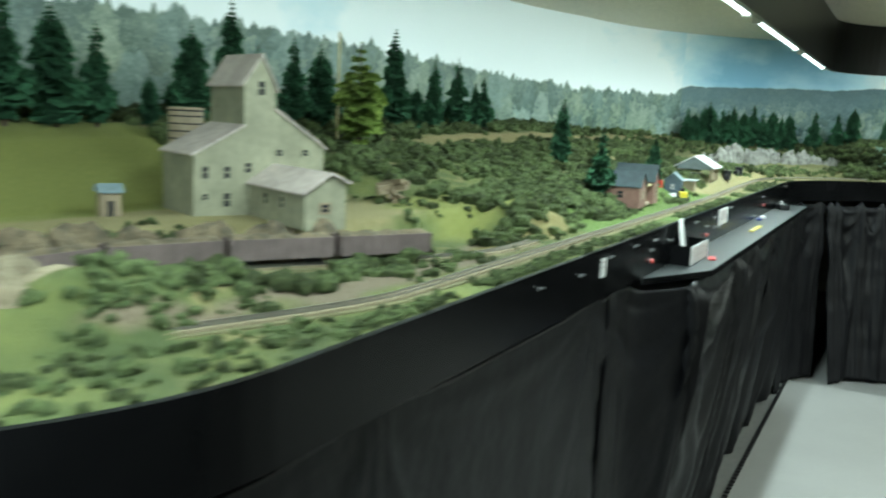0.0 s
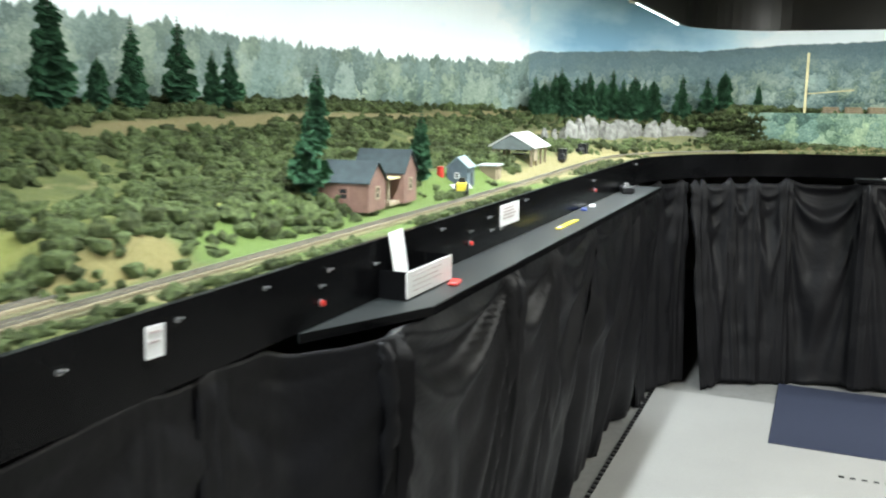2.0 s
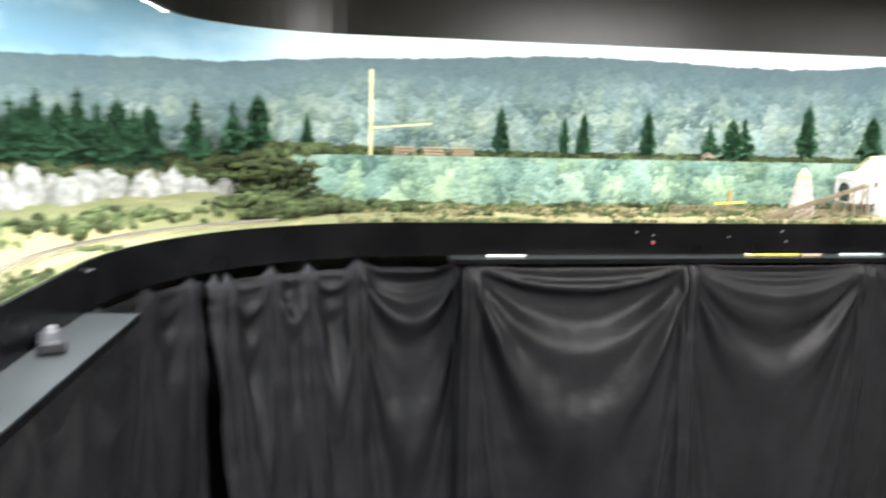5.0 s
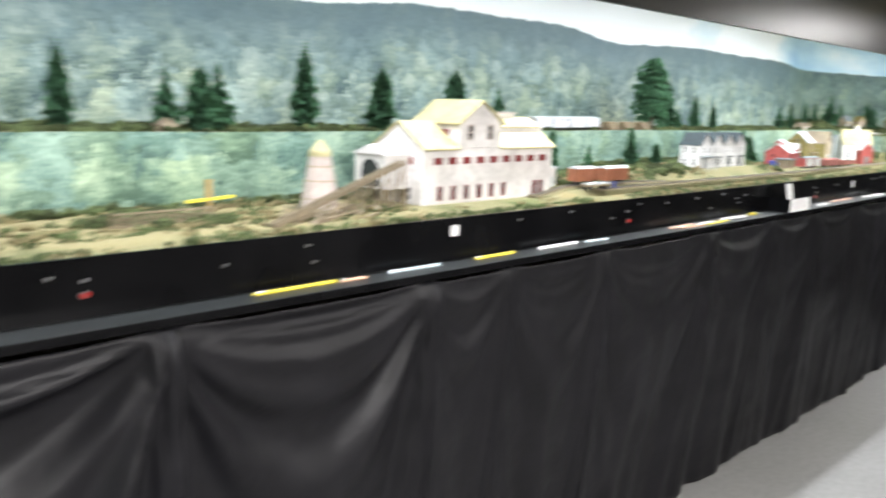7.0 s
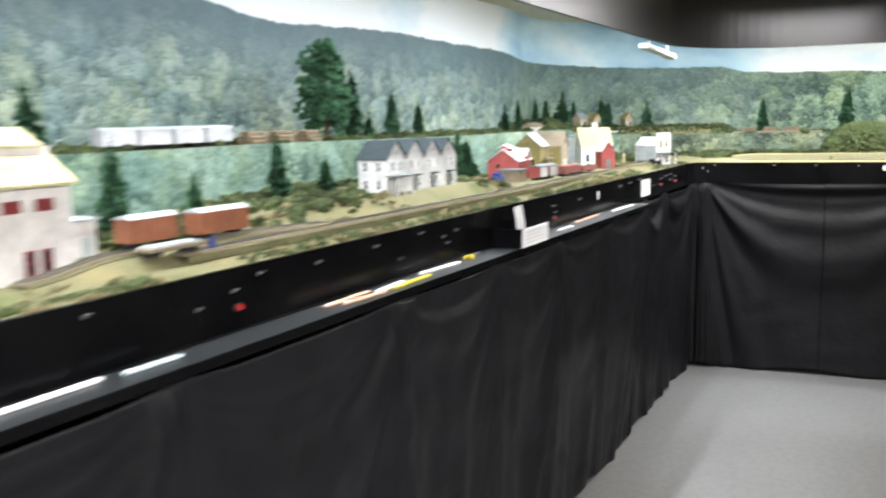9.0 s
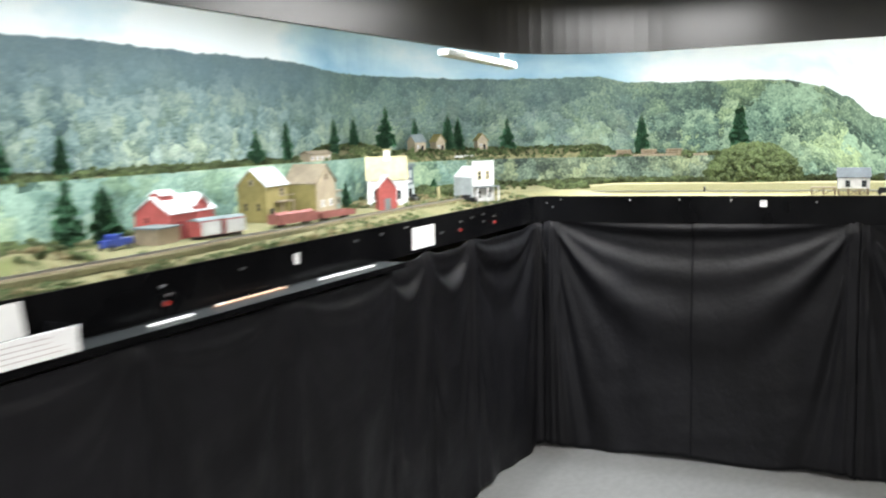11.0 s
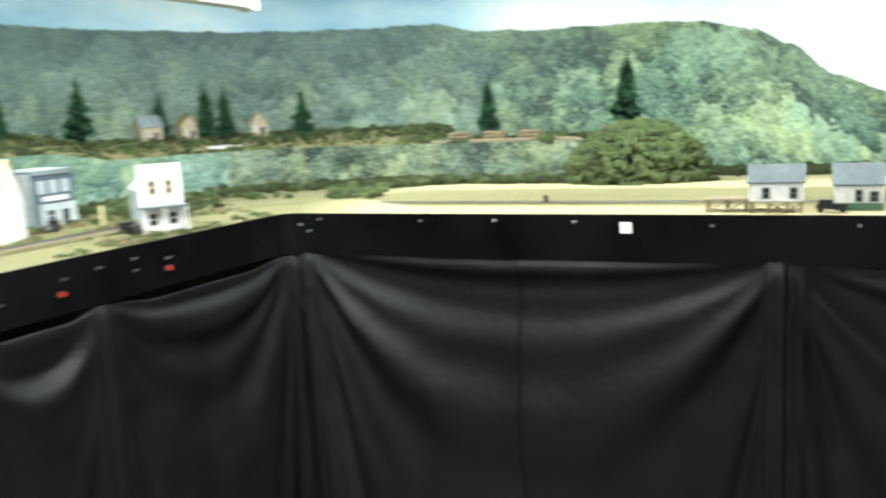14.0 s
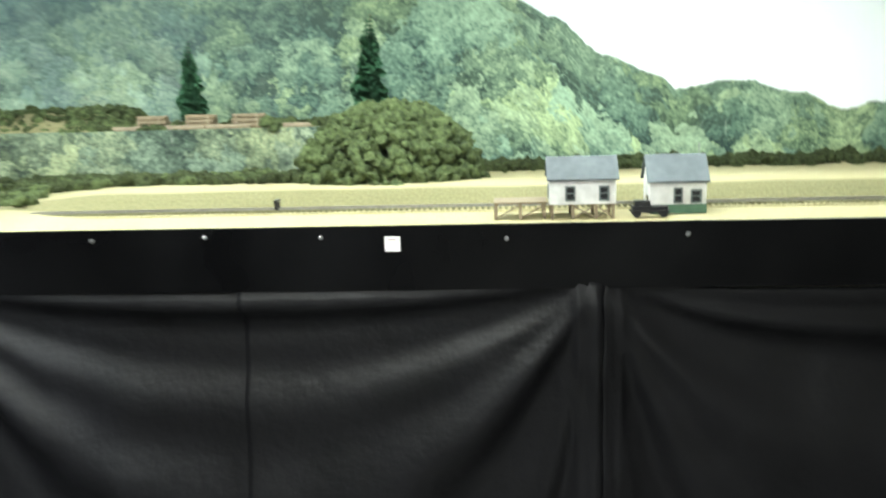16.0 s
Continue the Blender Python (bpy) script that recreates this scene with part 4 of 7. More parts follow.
def big_tree(m, h):
    """A broad dark tree: forked trunk, limbs, and a crown of many small clumps with gaps."""
    t = thing("broadleaf_tree", m, "large dark green tree with a full uneven crown", "tree")
    bm = bmesh.new()
    cyl(bm, (0, 0, 0), (0.01, 0, 0.4 * h), 0.012, 0.008, 7)
    r = random.Random(4)
    for _ in range(9):
        a = r.uniform(0, 6.28)
        cyl(bm, (0.005, 0, r.uniform(0.2, 0.4) * h), (math.cos(a) * 0.25 * h, math.sin(a) * 0.2 * h, r.uniform(0.5, 0.75) * h), 0.005, 0.002, 5)
    part("trunk", bm, M_BARK, t)
    v, f = [], []
    for _ in range(900):
        a, e = r.uniform(0, 6.28), r.uniform(-1.2, 1.5)
        q = r.uniform(0.55, 1.0) * (1 + 0.25 * math.sin(3 * a + e))
        c = Vector((math.cos(a) * math.cos(e) * 0.34 * h * q, math.sin(a) * math.cos(e) * 0.24 * h * q, 0.53 * h + math.sin(e) * 0.46 * h * q))
        rr = r.uniform(0.02, 0.05) * h
        b = len(v)
        for p in ICO_V:
            v.append(tuple(c + Vector(p) * rr * r.uniform(0.5, 1.4)))
        f += [tuple(int(i) + b for i in fc) for fc in ICO_F]
    pydata("crown", v, f, M_CONIFER, t)


big_tree(spot(sb_(5.21), 0.72), 0.335)


def rock(m, sx, sy, sz, mat, seed, label, group=""):
    v = []
    for p in ICO3_V:
        n = 1 + 0.35 * noise.noise(p * 1.7 + Vector((seed * 3.1, 0, 0))) + 0.16 * noise.noise(p * 5 + Vector((0, seed * 2.0, 0))) - 0.12 * abs(noise.noise(p * 9 + Vector((seed, 0, 1))))
        q = Vector((p.x * sx * n, p.y * sy * n, max(p.z, -0.2) * sz * n))
        v.append(q)
    ob = pydata("rock", v, ICO3_F, mat)
    ob.matrix_basis = m
    return tagged(ob, label, "rock", group)


for k in range(10):
    s = 7.36 + k * 0.07
    rock(spot(s, 0.60 + 0.02 * (k % 3), 1.305, rnd.uniform(-20, 20)), 0.075, 0.06, (0.165 - 0.006 * abs(k - 2)) * rnd.uniform(0.9, 1.1), M_ROCK, k, "pale grey cliff rock among bushes", "cliff rocks")
for k, s in enumerate((7.08, 7.16, 7.24)):
    rock(spot(s, 0.50, ground_z(s, 0.50) - 0.01, 20 * k), 0.022, 0.02, 0.10 - 0.012 * k, M_ROCK, 60 + k, "narrow pale upright stone among bushes", "upright stones")
for k in range(7):
    s = 2.36 + 0.11 * k
    rock(spot(s, siding_d(s) + 0.07, 1.285, -42 + 4 * k), 0.075, 0.03, 0.084 + 0.006 * (k % 3), M_ROCK_D, 70 + k, "dark brown rock ledge beside the siding", "ledge rocks")
for k, (s, d, sx, sz) in enumerate(((2.34, 0.36, 0.10, 0.085), (2.24, 0.34, 0.10, 0.08), (2.30, 0.44, 0.09, 0.10), (2.12, 0.38, 0.1, 0.07))):
    rock(spot(s, d, 1.285, 10), sx, 0.06, sz, M_ROCK_T, 20 + k, "tan rock bank beside the track", "trackside rocks")
for k, (b, d, sx, sz) in enumerate(((2.62, 0.22, 0.05, 0.03), (2.72, 0.17, 0.05, 0.025), (2.80, 0.2, 0.04, 0.03), (2.55, 0.14, 0.05, 0.02), (2.66, 0.33, 0.05, 0.035))):
    rock(spot(sb_(b), d, 1.285, 30 * k), sx, 0.04, sz, M_ROCK_T, 30 + k, "tan rubble heap at the tower's foot", "rubble heaps")


def track(name, s0, s1, dfun, label, step=0.05, bed=None, tie=None):
    """Ballast bed, sleepers and two rails that follow the edge."""
    t = thing(name, Matrix(), label, "railway track")
    ss = [s0 + (s1 - s0) * k / int((s1 - s0) / step) for k in range(int((s1 - s0) / step) + 1)]

    def lane(d0, d1, z, th):
        v, f = [], []
        for s in ss:
            c = dfun(s)
            zz = track_z(s, c) + z
            for d, q in ((c + d0, zz), (c + d0, zz + th), (c + d1, zz + th), (c + d1, zz)):
                p, _ = EDGE(s, d)
                v.append((p.x, p.y, q))
        for i in range(len(ss) - 1):
            for j in range(4):
                k = (j + 1) % 4
                f.append((i * 4 + j, i * 4 + k, i * 4 + 4 + k, i * 4 + 4 + j))
        return v, f
    for nm, (a, b, z, th), mt in (("ballast", (-0.026, 0.026, -0.012, 0.0135), bed or M_BALLAST), ("rail", (-0.0095, -0.0075, 0.007, 0.004), M_RAIL), ("rail", (0.0075, 0.0095, 0.007, 0.004), M_RAIL)):
        v, f = lane(a, b, z, th)
        pydata(nm, v, f, mt, t)
    bm = bmesh.new()
    s = s0
    while s < s1:
        c = dfun(s)
        box(bm, -0.003, 0.003, -0.019, 0.019, 0.002, 0.007, spot(s, c, track_z(s, c)))
        s += 0.0125
    tagged(part("sleeper_bed", bm, tie or M_TIE, t), kind="stuff")


def track_z(s, d):
    return 1.288 if s < 8.2 else (ground_z(s, d) + 0.003 if s < S_B else 1.292)


track("main_track", -0.5, 8.0, track_a, "model railway track with rails on sleepers and ballast")
track("siding_track", sb_(3.5), sb_(4.3), lambda s: mix(0.155, 0.09, smooth(s, sb_(3.9), sb_(4.4))), "short siding track beside the pale mill")
track("main_track", sb_(3.8), S_BC - 0.35, lambda s: 0.085 + 0.05 * smooth(s, 13.2, 14.5), "model railway track with rails on sleepers and ballast")
track("siding_track", 2.0, 3.6, siding_d, "siding track in front of the tall mill")
track("sand_track", S_BC + 0.12, sc_(4.8), lambda s: 0.20, "railway track half buried along the sand bank", bed=M_SANDBED, tie=M_BALLAST)

# ---- buildings and vehicles ----
def paint(name, c, rough=0.7, **k):
    k.setdefault("scale", 50)
    k.setdefault("stain", 0.22)
    k.setdefault("stain_scale", 12)
    k.setdefault("spec", 0.25)
    return material(name, c, rough, color2=tuple(x * 0.82 for x in c), **k)


M_WHITE = paint("white_clapboard", (0.80, 0.80, 0.79))
M_LILAC = paint("off_white_stucco", (0.70, 0.67, 0.65))
M_YROOF = paint("pale_yellow_roof", (0.48, 0.43, 0.235))
M_REDW = paint("dark_red_sash", (0.22, 0.035, 0.035))
M_GLASS = material("dark_window_glass", (0.02, 0.022, 0.025), 0.15, color2=(0.03, 0.03, 0.03))
M_SLATE = paint("dark_slate_roof", (0.045, 0.06, 0.066))
M_GREYROOF = paint("grey_shingle_roof", (0.17, 0.20, 0.20))
M_LEADROOF = paint("dull_lead_grey_roof", (0.105, 0.12, 0.125))
M_BLUEROOF = paint("blue_grey_roof", (0.185, 0.24, 0.26))
M_CREAM = paint("pale_green_corrugated_wall", (0.255, 0.25, 0.175))
M_TANROOF = paint("light_pinkish_roof", (0.47, 0.41, 0.375))
M_BROWNROOF = paint("grey_brown_roof", (0.20, 0.165, 0.115))
M_PALECAR = paint("pale_grey_car_paint", (0.50, 0.51, 0.52))
M_BRICK = paint("pink_brick", (0.215, 0.125, 0.10))
M_OLIVE = paint("olive_plank_wall", (0.25, 0.21, 0.08))
M_TAN = paint("weathered_tan_wood", (0.36, 0.30, 0.21))
M_GREEN = paint("grey_green_plank", (0.19, 0.23, 0.19))
M_BARN = paint("red_barn_paint", (0.37, 0.085, 0.075))
M_METAL = paint("white_metal_roof", (0.66, 0.67, 0.66), 0.45)
M_NAVY = paint("dark_blue_grey_wall", (0.10, 0.13, 0.16))
M_GREYW = paint("light_grey_blue_wall", (0.46, 0.50, 0.50))
M_ORANGE = paint("faded_orange_car", (0.31, 0.12, 0.065))
M_OCHRE = paint("ochre_timber", (0.40, 0.25, 0.085))
M_GOND = paint("brown_gondola", (0.13, 0.10, 0.095))
M_GONDR = paint("red_brown_gondola", (0.26, 0.10, 0.085))
M_BLACK = paint("black_metal", (0.02, 0.02, 0.022), 0.4)
M_WOOD = paint("grey_weathered_timber", (0.26, 0.21, 0.14))
M_LOG = paint("cut_logs", (0.20, 0.155, 0.095))
M_PINK = paint("pinkish_grey_plaster", (0.50, 0.42, 0.38))
M_STUCCO_Y = paint("pale_yellow_wood", (0.62, 0.55, 0.30))
M_CARD = material("white_card", (0.85, 0.85, 0.84), 0.6, color2=(0.8, 0.8, 0.8), scale=20)
M_YEL = material("yellow_plastic", (0.75, 0.62, 0.06), 0.35)
M_RED = material("red_plastic", (0.6, 0.04, 0.03), 0.35)
M_BLUE = material("blue_plastic", (0.03, 0.055, 0.25), 0.35)
M_PEACH = material("peach_plastic", (0.68, 0.42, 0.28), 0.4)
M_ICE = material("pale_blue_plastic", (0.55, 0.66, 0.70), 0.3)
M_STEEL = material("steel", (0.32, 0.32, 0.32), 0.4, 0.9)
M_INK = material("faded_reddish_print", (0.45, 0.36, 0.36), 0.7)
M_DKGREEN = paint("dark_green_skirting", (0.10, 0.19, 0.13))


def window(parent, x, z, w, h, y=0.0, frame=M_WHITE, pane=M_GLASS, face="front", at=0.0, name="window"):
    """A window with a proud frame and a dark pane. face: front (-y), back, left (-x) or right (+x); x runs along that face."""
    bm = bmesh.new()
    e = min(w, h) * 0.16
    t = 0.0025
    for a in ((-w / 2, w / 2, 0, e), (-w / 2, w / 2, h - e, h), (-w / 2, -w / 2 + e, e, h - e), (w / 2 - e, w / 2, e, h - e), (-w / 2 + e, w / 2 - e, h * 0.48, h * 0.54)):
        box(bm, a[0], a[1], -t, 0.0004, a[2], a[3])
    fr = part(name, bm, frame, parent)
    bm = bmesh.new()
    box(bm, -w / 2 + e * 0.5, w / 2 - e * 0.5, -0.0012, 0.0004, e * 0.5, h - e * 0.5)
    part("pane", bm, pane, fr)
    fr.matrix_basis = {"front": pose(x, y, z), "left": pose(at, x, z, 0, 0, -90), "right": pose(at, x, z, 0, 0, 90), "back": pose(x, y, z, 0, 0, 180)}[face]
    return fr


def door(parent, x, w, h, y=0.0, mat=None, z=0.0, face="front", at=0.0):
    bm = bmesh.new()
    box(bm, -w / 2, w / 2, -0.002, 0.0005, z, z + h)
    box(bm, -w / 2 + 0.002, w / 2 - 0.002, -0.003, -0.002, z + 0.002, z + h * 0.45)
    ob = part("door", bm, mat or M_GLASS, parent)
    ob.matrix_basis = pose(x, y, 0) if face == "front" else pose(at, x, 0, 0, 0, -90 if face == "left" else 90)


def body(parent, x0, x1, y0, y1, h, rise, ridge_axis, wall, roof, z0=0.0, over=0.006, th=0.003, names=("wall", "roof")):
    """Walls with gables and a two-sided roof with overhang."""
    bm = bmesh.new()
    if ridge_axis == "y":
        prism(bm, [(x0, z0), (x1, z0), (x1, h), ((x0 + x1) / 2, h + rise), (x0, h)], y0, y1)
    else:
        prism(bm, [(y0, z0), (y1, z0), (y1, h), ((y0 + y1) / 2, h + rise), (y0, h)], x0, x1, Matrix(((0, 1, 0, 0), (1, 0, 0, 0), (0, 0, 1, 0), (0, 0, 0, 1))))
    bmesh.ops.recalc_face_normals(bm, faces=bm.faces)
    part(names[0], bm, wall, parent)
    bm = bmesh.new()
    lo, hi = (x0, x1) if ridge_axis == "y" else (y0, y1)
    a, b = (y0, y1) if ridge_axis == "y" else (x0, x1)
    mid, half = (lo + hi) / 2, (hi - lo) / 2
    k = rise / half
    e = half + over
    out = [(mid - e, h + rise - k * e), (mid, h + rise), (mid + e, h + rise - k * e), (mid + e, h + rise - k * e + th), (mid, h + rise + th * 1.2), (mid - e, h + rise - k * e + th)]
    m = None if ridge_axis == "y" else Matrix(((0, 1, 0, 0), (1, 0, 0, 0), (0, 0, 1, 0), (0, 0, 0, 1)))
    prism(bm, out, a - over, b + over, m)
    bmesh.ops.translate(bm, vec=(0, 0, 0.0006), verts=bm.verts)
    bmesh.ops.recalc_face_normals(bm, faces=bm.faces)
    part(names[1], bm, roof, parent)


def chimney(parent, x, y, z0, z1, w=0.012, mat=None):
    bm = bmesh.new()
    box(bm, x - w / 2, x + w / 2, y - w / 2, y + w / 2, z0, z1)
    box(bm, x - w * 0.65, x + w * 0.65, y - w * 0.65, y + w * 0.65, z1, z1 + w * 0.3)
    part("chimney", bm, mat or M_BRICK, parent)


def solid(parent, name, mat, *boxes):
    bm = bmesh.new()
    for b in boxes:
        box(bm, *b)
    return part(name, bm, mat, parent)


# the tall mill on wall A
mill = thing("ore_mill", spot(2.985, 0.735, 1.347, -24, 0.86), "tall pale green ore mill with a gabled tower and light roofs", "mill")
PROFILE = [(0, -0.02), (0.38, -0.02), (0.38, 0.185), (0.228, 0.285), (0.228, 0.345), (0.186, 0.425), (0.138, 0.355), (0.138, 0.24), (0, 0.165)]
bm = bmesh.new()
prism(bm, PROFILE, 0, 0.22)
bmesh.ops.recalc_face_normals(bm, faces=bm.faces)
part("wall", bm, M_CREAM, mill)
for (xa, za), (xb, zb) in (((-0.008, 0.161), (0.138, 0.240)), ((0.128, 0.342), (0.186, 0.427)), ((0.186, 0.427), (0.236, 0.331)), ((0.228, 0.285), (0.388, 0.180))):
    bm = bmesh.new()
    prism(bm, [(xa, za + 0.001), (xb, zb + 0.001), (xb, zb + 0.006), (xa, za + 0.006)], -0.008, 0.228)
    bmesh.ops.recalc_face_normals(bm, faces=bm.faces)
    part("roof", bm, M_TANROOF, mill)
for x, z, w, h in ((0.03, 0.10, 0.022, 0.035), (0.09, 0.10, 0.022, 0.035), (0.15, 0.115, 0.022, 0.03), (0.24, 0.16, 0.022, 0.022), (0.32, 0.16, 0.022, 0.022), (0.186, 0.32, 0.024, 0.04), (0.09, 0.025, 0.024, 0.04), (0.03, 0.045, 0.02, 0.02)):
    window(mill, x, z, w * 1.1, h * 1.1, 0, M_CREAM)
bm = bmesh.new()
prism(bm, [(0.0, 0.0), (0.115, 0.0), (0.115, 0.115), (0.07, 0.135), (0.0, 0.092)], -0.305, -0.001)
bmesh.ops.recalc_face_normals(bm, faces=bm.faces)
shed = part("loading_shed", bm, M_CREAM, mill, "pale green loading shed with a sloping roof on stilts")
shed.matrix_basis = pose(0.155, 0, 0.002)
for a, b in (((-0.012, 0.0865), (0.07, 0.137)), ((0.07, 0.137), (0.125, 0.1125))):
    bm = bmesh.new()
    prism(bm, [a, b, (b[0], b[1] + 0.005), (a[0], a[1] + 0.005)], -0.317, 0.0)
    bmesh.ops.recalc_face_normals(bm, faces=bm.faces)
    part("shed_roof", bm, M_TANROOF, shed)
for y, z in ((-0.10, 0.04), (-0.19, 0.04)):
    window(shed, y, z, 0.03, 0.036, 0, M_CREAM, face="left", at=-0.0005)
window(shed, 0.055, 0.04, 0.03, 0.028, -0.3055, M_WOOD)
for x in (0.008, 0.058, 0.107):
    for y in (-0.298, -0.23):
        solid(shed, "stilt", M_WOOD, (x - 0.004, x + 0.004, y - 0.004, y + 0.004, -0.056, 0.0))
bm = bmesh.new()
bar(bm, (0.055, -0.304, 0.02), (0.055, -0.335, 0.002), 0.03, 0.004)
part("spout", bm, M_WOOD, shed)


def tank(m):
    t = thing("water_tank", m, "round wooden water tank with hoops on a timber stand", "tank")
    bm = bmesh.new()
    cyl(bm, (0, 0, 0.18), (0, 0, 0.27), 0.047, n=20)
    part("tub", bm, M_TAN, t)
    for z in (0.19, 0.21, 0.23, 0.25, 0.265):
        bm = bmesh.new()
        cyl(bm, (0, 0, z), (0, 0, z + 0.004), 0.0485, n=20)
        part("hoop", bm, M_BLACK, t)
    bm = bmesh.new()
    cyl(bm, (0, 0, 0.27), (0, 0, 0.276), 0.05, 0.046, 20)
    part("lid", bm, M_TAN, t)
    for x in (-0.03, 0.03):
        for y in (-0.03, 0.03):
            solid(t, "leg", M_WOOD, (x - 0.004, x + 0.004, y - 0.004, y + 0.004, -0.01, 0.18))


tank(spot(3.20, 0.97, 1.335, 0, 0.92))
hut = thing("tool_hut", spot(2.87, 0.87, 1.35, -30), "small brown hut with a blue roof beside a chute", "hut")
body(hut, -0.022, 0.022, -0.02, 0.02, 0.055, 0.012, "x", M_WOOD, M_BLUEROOF)
door(hut, 0.0, 0.014, 0.035, -0.02)
chute = thing("plank_chute", spot(2.82, 1.02, 1.352), "weathered plank chute leaning on the slope", "chute")
bm = bmesh.new()
bar(bm, (-0.03, 0, 0.0), (0.12, 0.06, 0.06), 0.02, 0.006)
part("trough", bm, M_WOOD, chute)
for x, z in ((0.05, 0.03), (0.11, 0.055)):
    bm = bmesh.new()
    bar(bm, (x, x * 0.45, -0.005), (x, x * 0.45, z), 0.005)
    part("trestle", bm, M_WOOD, chute)
pole = thing("telegraph_pole", spot(3.93, 1.02), "tall thin pale wooden pole", "pole")
bm = bmesh.new()
cyl(bm, (0, 0, -0.01), (0, 0, 0.36), 0.0042, 0.003, 8)
part("post", bm, M_STUCCO_Y, pole)
pile = thing("scrap_pile", spot(3.64, 0.62, None, 0.0, 1.5), "dark heap of scrap timber", "scrap")
for k in range(9):
    bm = bmesh.new()
    a = rnd.uniform(0, 6.28)
    bar(bm, (-0.04 * math.cos(a), -0.03 * math.sin(a), 0.004 * k), (0.04 * math.cos(a), 0.03 * math.sin(a), 0.004 * k + 0.008), 0.008)
    part("beam", bm, M_WOOD, pile)


# rolling stock, standing on rails
def wheels(t, ln, z=0.0):
    for x in (-ln * 0.33, ln * 0.33):
        bm = bmesh.new()
        box(bm, x - 0.016, x + 0.016, -0.011, 0.011, z + 0.008, z + 0.013)
        for dx in (-0.010, 0.010):
            for y in (-0.0095, 0.0075):
                cyl(bm, (x + dx, y, z + 0.0065), (x + dx, y + 0.002, z + 0.0065), 0.0065, n=10)
        part("bogie", bm, M_BLACK, t)


def gondola(m, mat, ln=0.21, h=0.045, load=None, label="", group=""):
    t = thing("gondola_car", m, label, "rail car", group)
    w = 0.026
    solid(t, "floor", mat, (-ln / 2, ln / 2, -w, w, 0.014, 0.019))
    for a in ((-ln / 2, ln / 2, -w, -w + 0.003), (-ln / 2, ln / 2, w - 0.003, w), (-ln / 2, -ln / 2 + 0.003, -w + 0.003, w - 0.003), (ln / 2 - 0.003, ln / 2, -w + 0.003, w - 0.003)):
        solid(t, "side", mat, (*a, 0.019, h + 0.012))
    n = 9
    for k in range(n + 1):
        x = -ln / 2 + ln * k / n
        x = min(max(x, -ln / 2 + 0.002), ln / 2 - 0.002)
        for y in (-w - 0.0015, w):
            solid(t, "rib", mat, (x - 0.0015, x + 0.0015, y, y + 0.0015, 0.015, h + 0.012))
    if load:
        v = []
        f = []
        nx, ny = 18, 5
        for i in range(nx):
            for j in range(ny):
                x, y = mix(-ln / 2 + 0.004, ln / 2 - 0.004, i / (nx - 1)), mix(-w + 0.004, w - 0.004, j / (ny - 1))
                v.append((x, y, h + 0.006 + 0.012 * (1 - abs(y) / w) + 0.008 * noise.noise((x * 40, y * 60, ln))))
        for i in range(nx - 1):
            for j in range(ny - 1):
                f.append((i * ny + j, (i + 1) * ny + j, (i + 1) * ny + j + 1, i * ny + j + 1))
        pydata("load", v, f, load, t, "heaped ore load")
    wheels(t, ln)


s = 3.075
for k in range(4):
    d0, d1 = siding_d(s - 0.05), siding_d(s + 0.05)
    gondola(spot(s, (d0 + d1) / 2, 1.288 + 0.011 - 0.0, math.degrees(math.atan2(d1 - d0, 0.1))), M_GOND, 0.21, 0.042, M_ROCK_D, "dark brown gondola car with a gravel load", "gondolas by the mill")
    s -= 0.225 * math.cos(math.atan2(siding_d(s - 0.16) - siding_d(s - 0.06), 0.1))


def boxcar(m, mat, roof, ln=0.165, h=0.062, label="", group="", door_mat=None):
    t = thing("boxcar", m, label, "rail car", group)
    w = 0.024
    solid(t, "body", mat, (-ln / 2, ln / 2, -w, w, 0.016, h))
    bm = bmesh.new()
    prism(bm, [(-w - 0.002, h), (w + 0.002, h), (w * 0.5, h + 0.006), (0, h + 0.008), (-w * 0.5, h + 0.006)], -ln / 2 - 0.003, ln / 2 + 0.003, Matrix(((0, 1, 0, 0), (1, 0, 0, 0), (0, 0, 1, 0), (0, 0, 0, 1))))
    bmesh.ops.recalc_face_normals(bm, faces=bm.faces)
    part("roof", bm, roof, t)
    solid(t, "door", door_mat or mat, (-0.018, 0.018, -w - 0.002, -w, 0.019, h - 0.006), (-0.03, 0.03, -w - 0.003, -w - 0.001, h - 0.006, h - 0.004))
    for k in range(-4, 5):
        if abs(k) > 1:
            x = k * ln / 8.6
            solid(t, "rib", mat, (x - 0.001, x + 0.001, -w - 0.0012, -w, 0.017, h - 0.002))
    wheels(t, ln)
    return t


boxcar(spot(sb_(3.79), 0.155, 1.332, 0), M_ORANGE, M_GREYW, 0.12, label="faded orange boxcar with a grey roof", group="orange boxcars")
boxcar(spot(sb_(3.985), 0.15, 1.328, -1), M_ORANGE, M_GREYW, 0.15, label="faded orange boxcar with a grey roof", group="orange boxcars")
flat = thing("flat_car", spot(sb_(3.78), 0.085, 1.322, -2), "low grey flat car loaded with planks", "rail car")
solid(flat, "deck", M_WOOD, (-0.07, 0.07, -0.022, 0.022, 0.014, 0.020))
for k in range(5):
    solid(flat, "plank", M_GREYW, (-0.06, 0.06, -0.02 + k * 0.008, -0.0135 + k * 0.008, 0.0202, 0.0245))
wheels(flat, 0.14)
fig = thing("model_figure", spot(sb_(3.885), 0.075, 1.312), "tiny blue standing model figure", "figure")
bm = bmesh.new()
cyl(bm, (0, 0, 0), (0, 0, 0.028), 0.005, 0.006, 8)
cyl(bm, (0, 0, 0.028), (0, 0, 0.037), 0.0035, 0.003, 8)
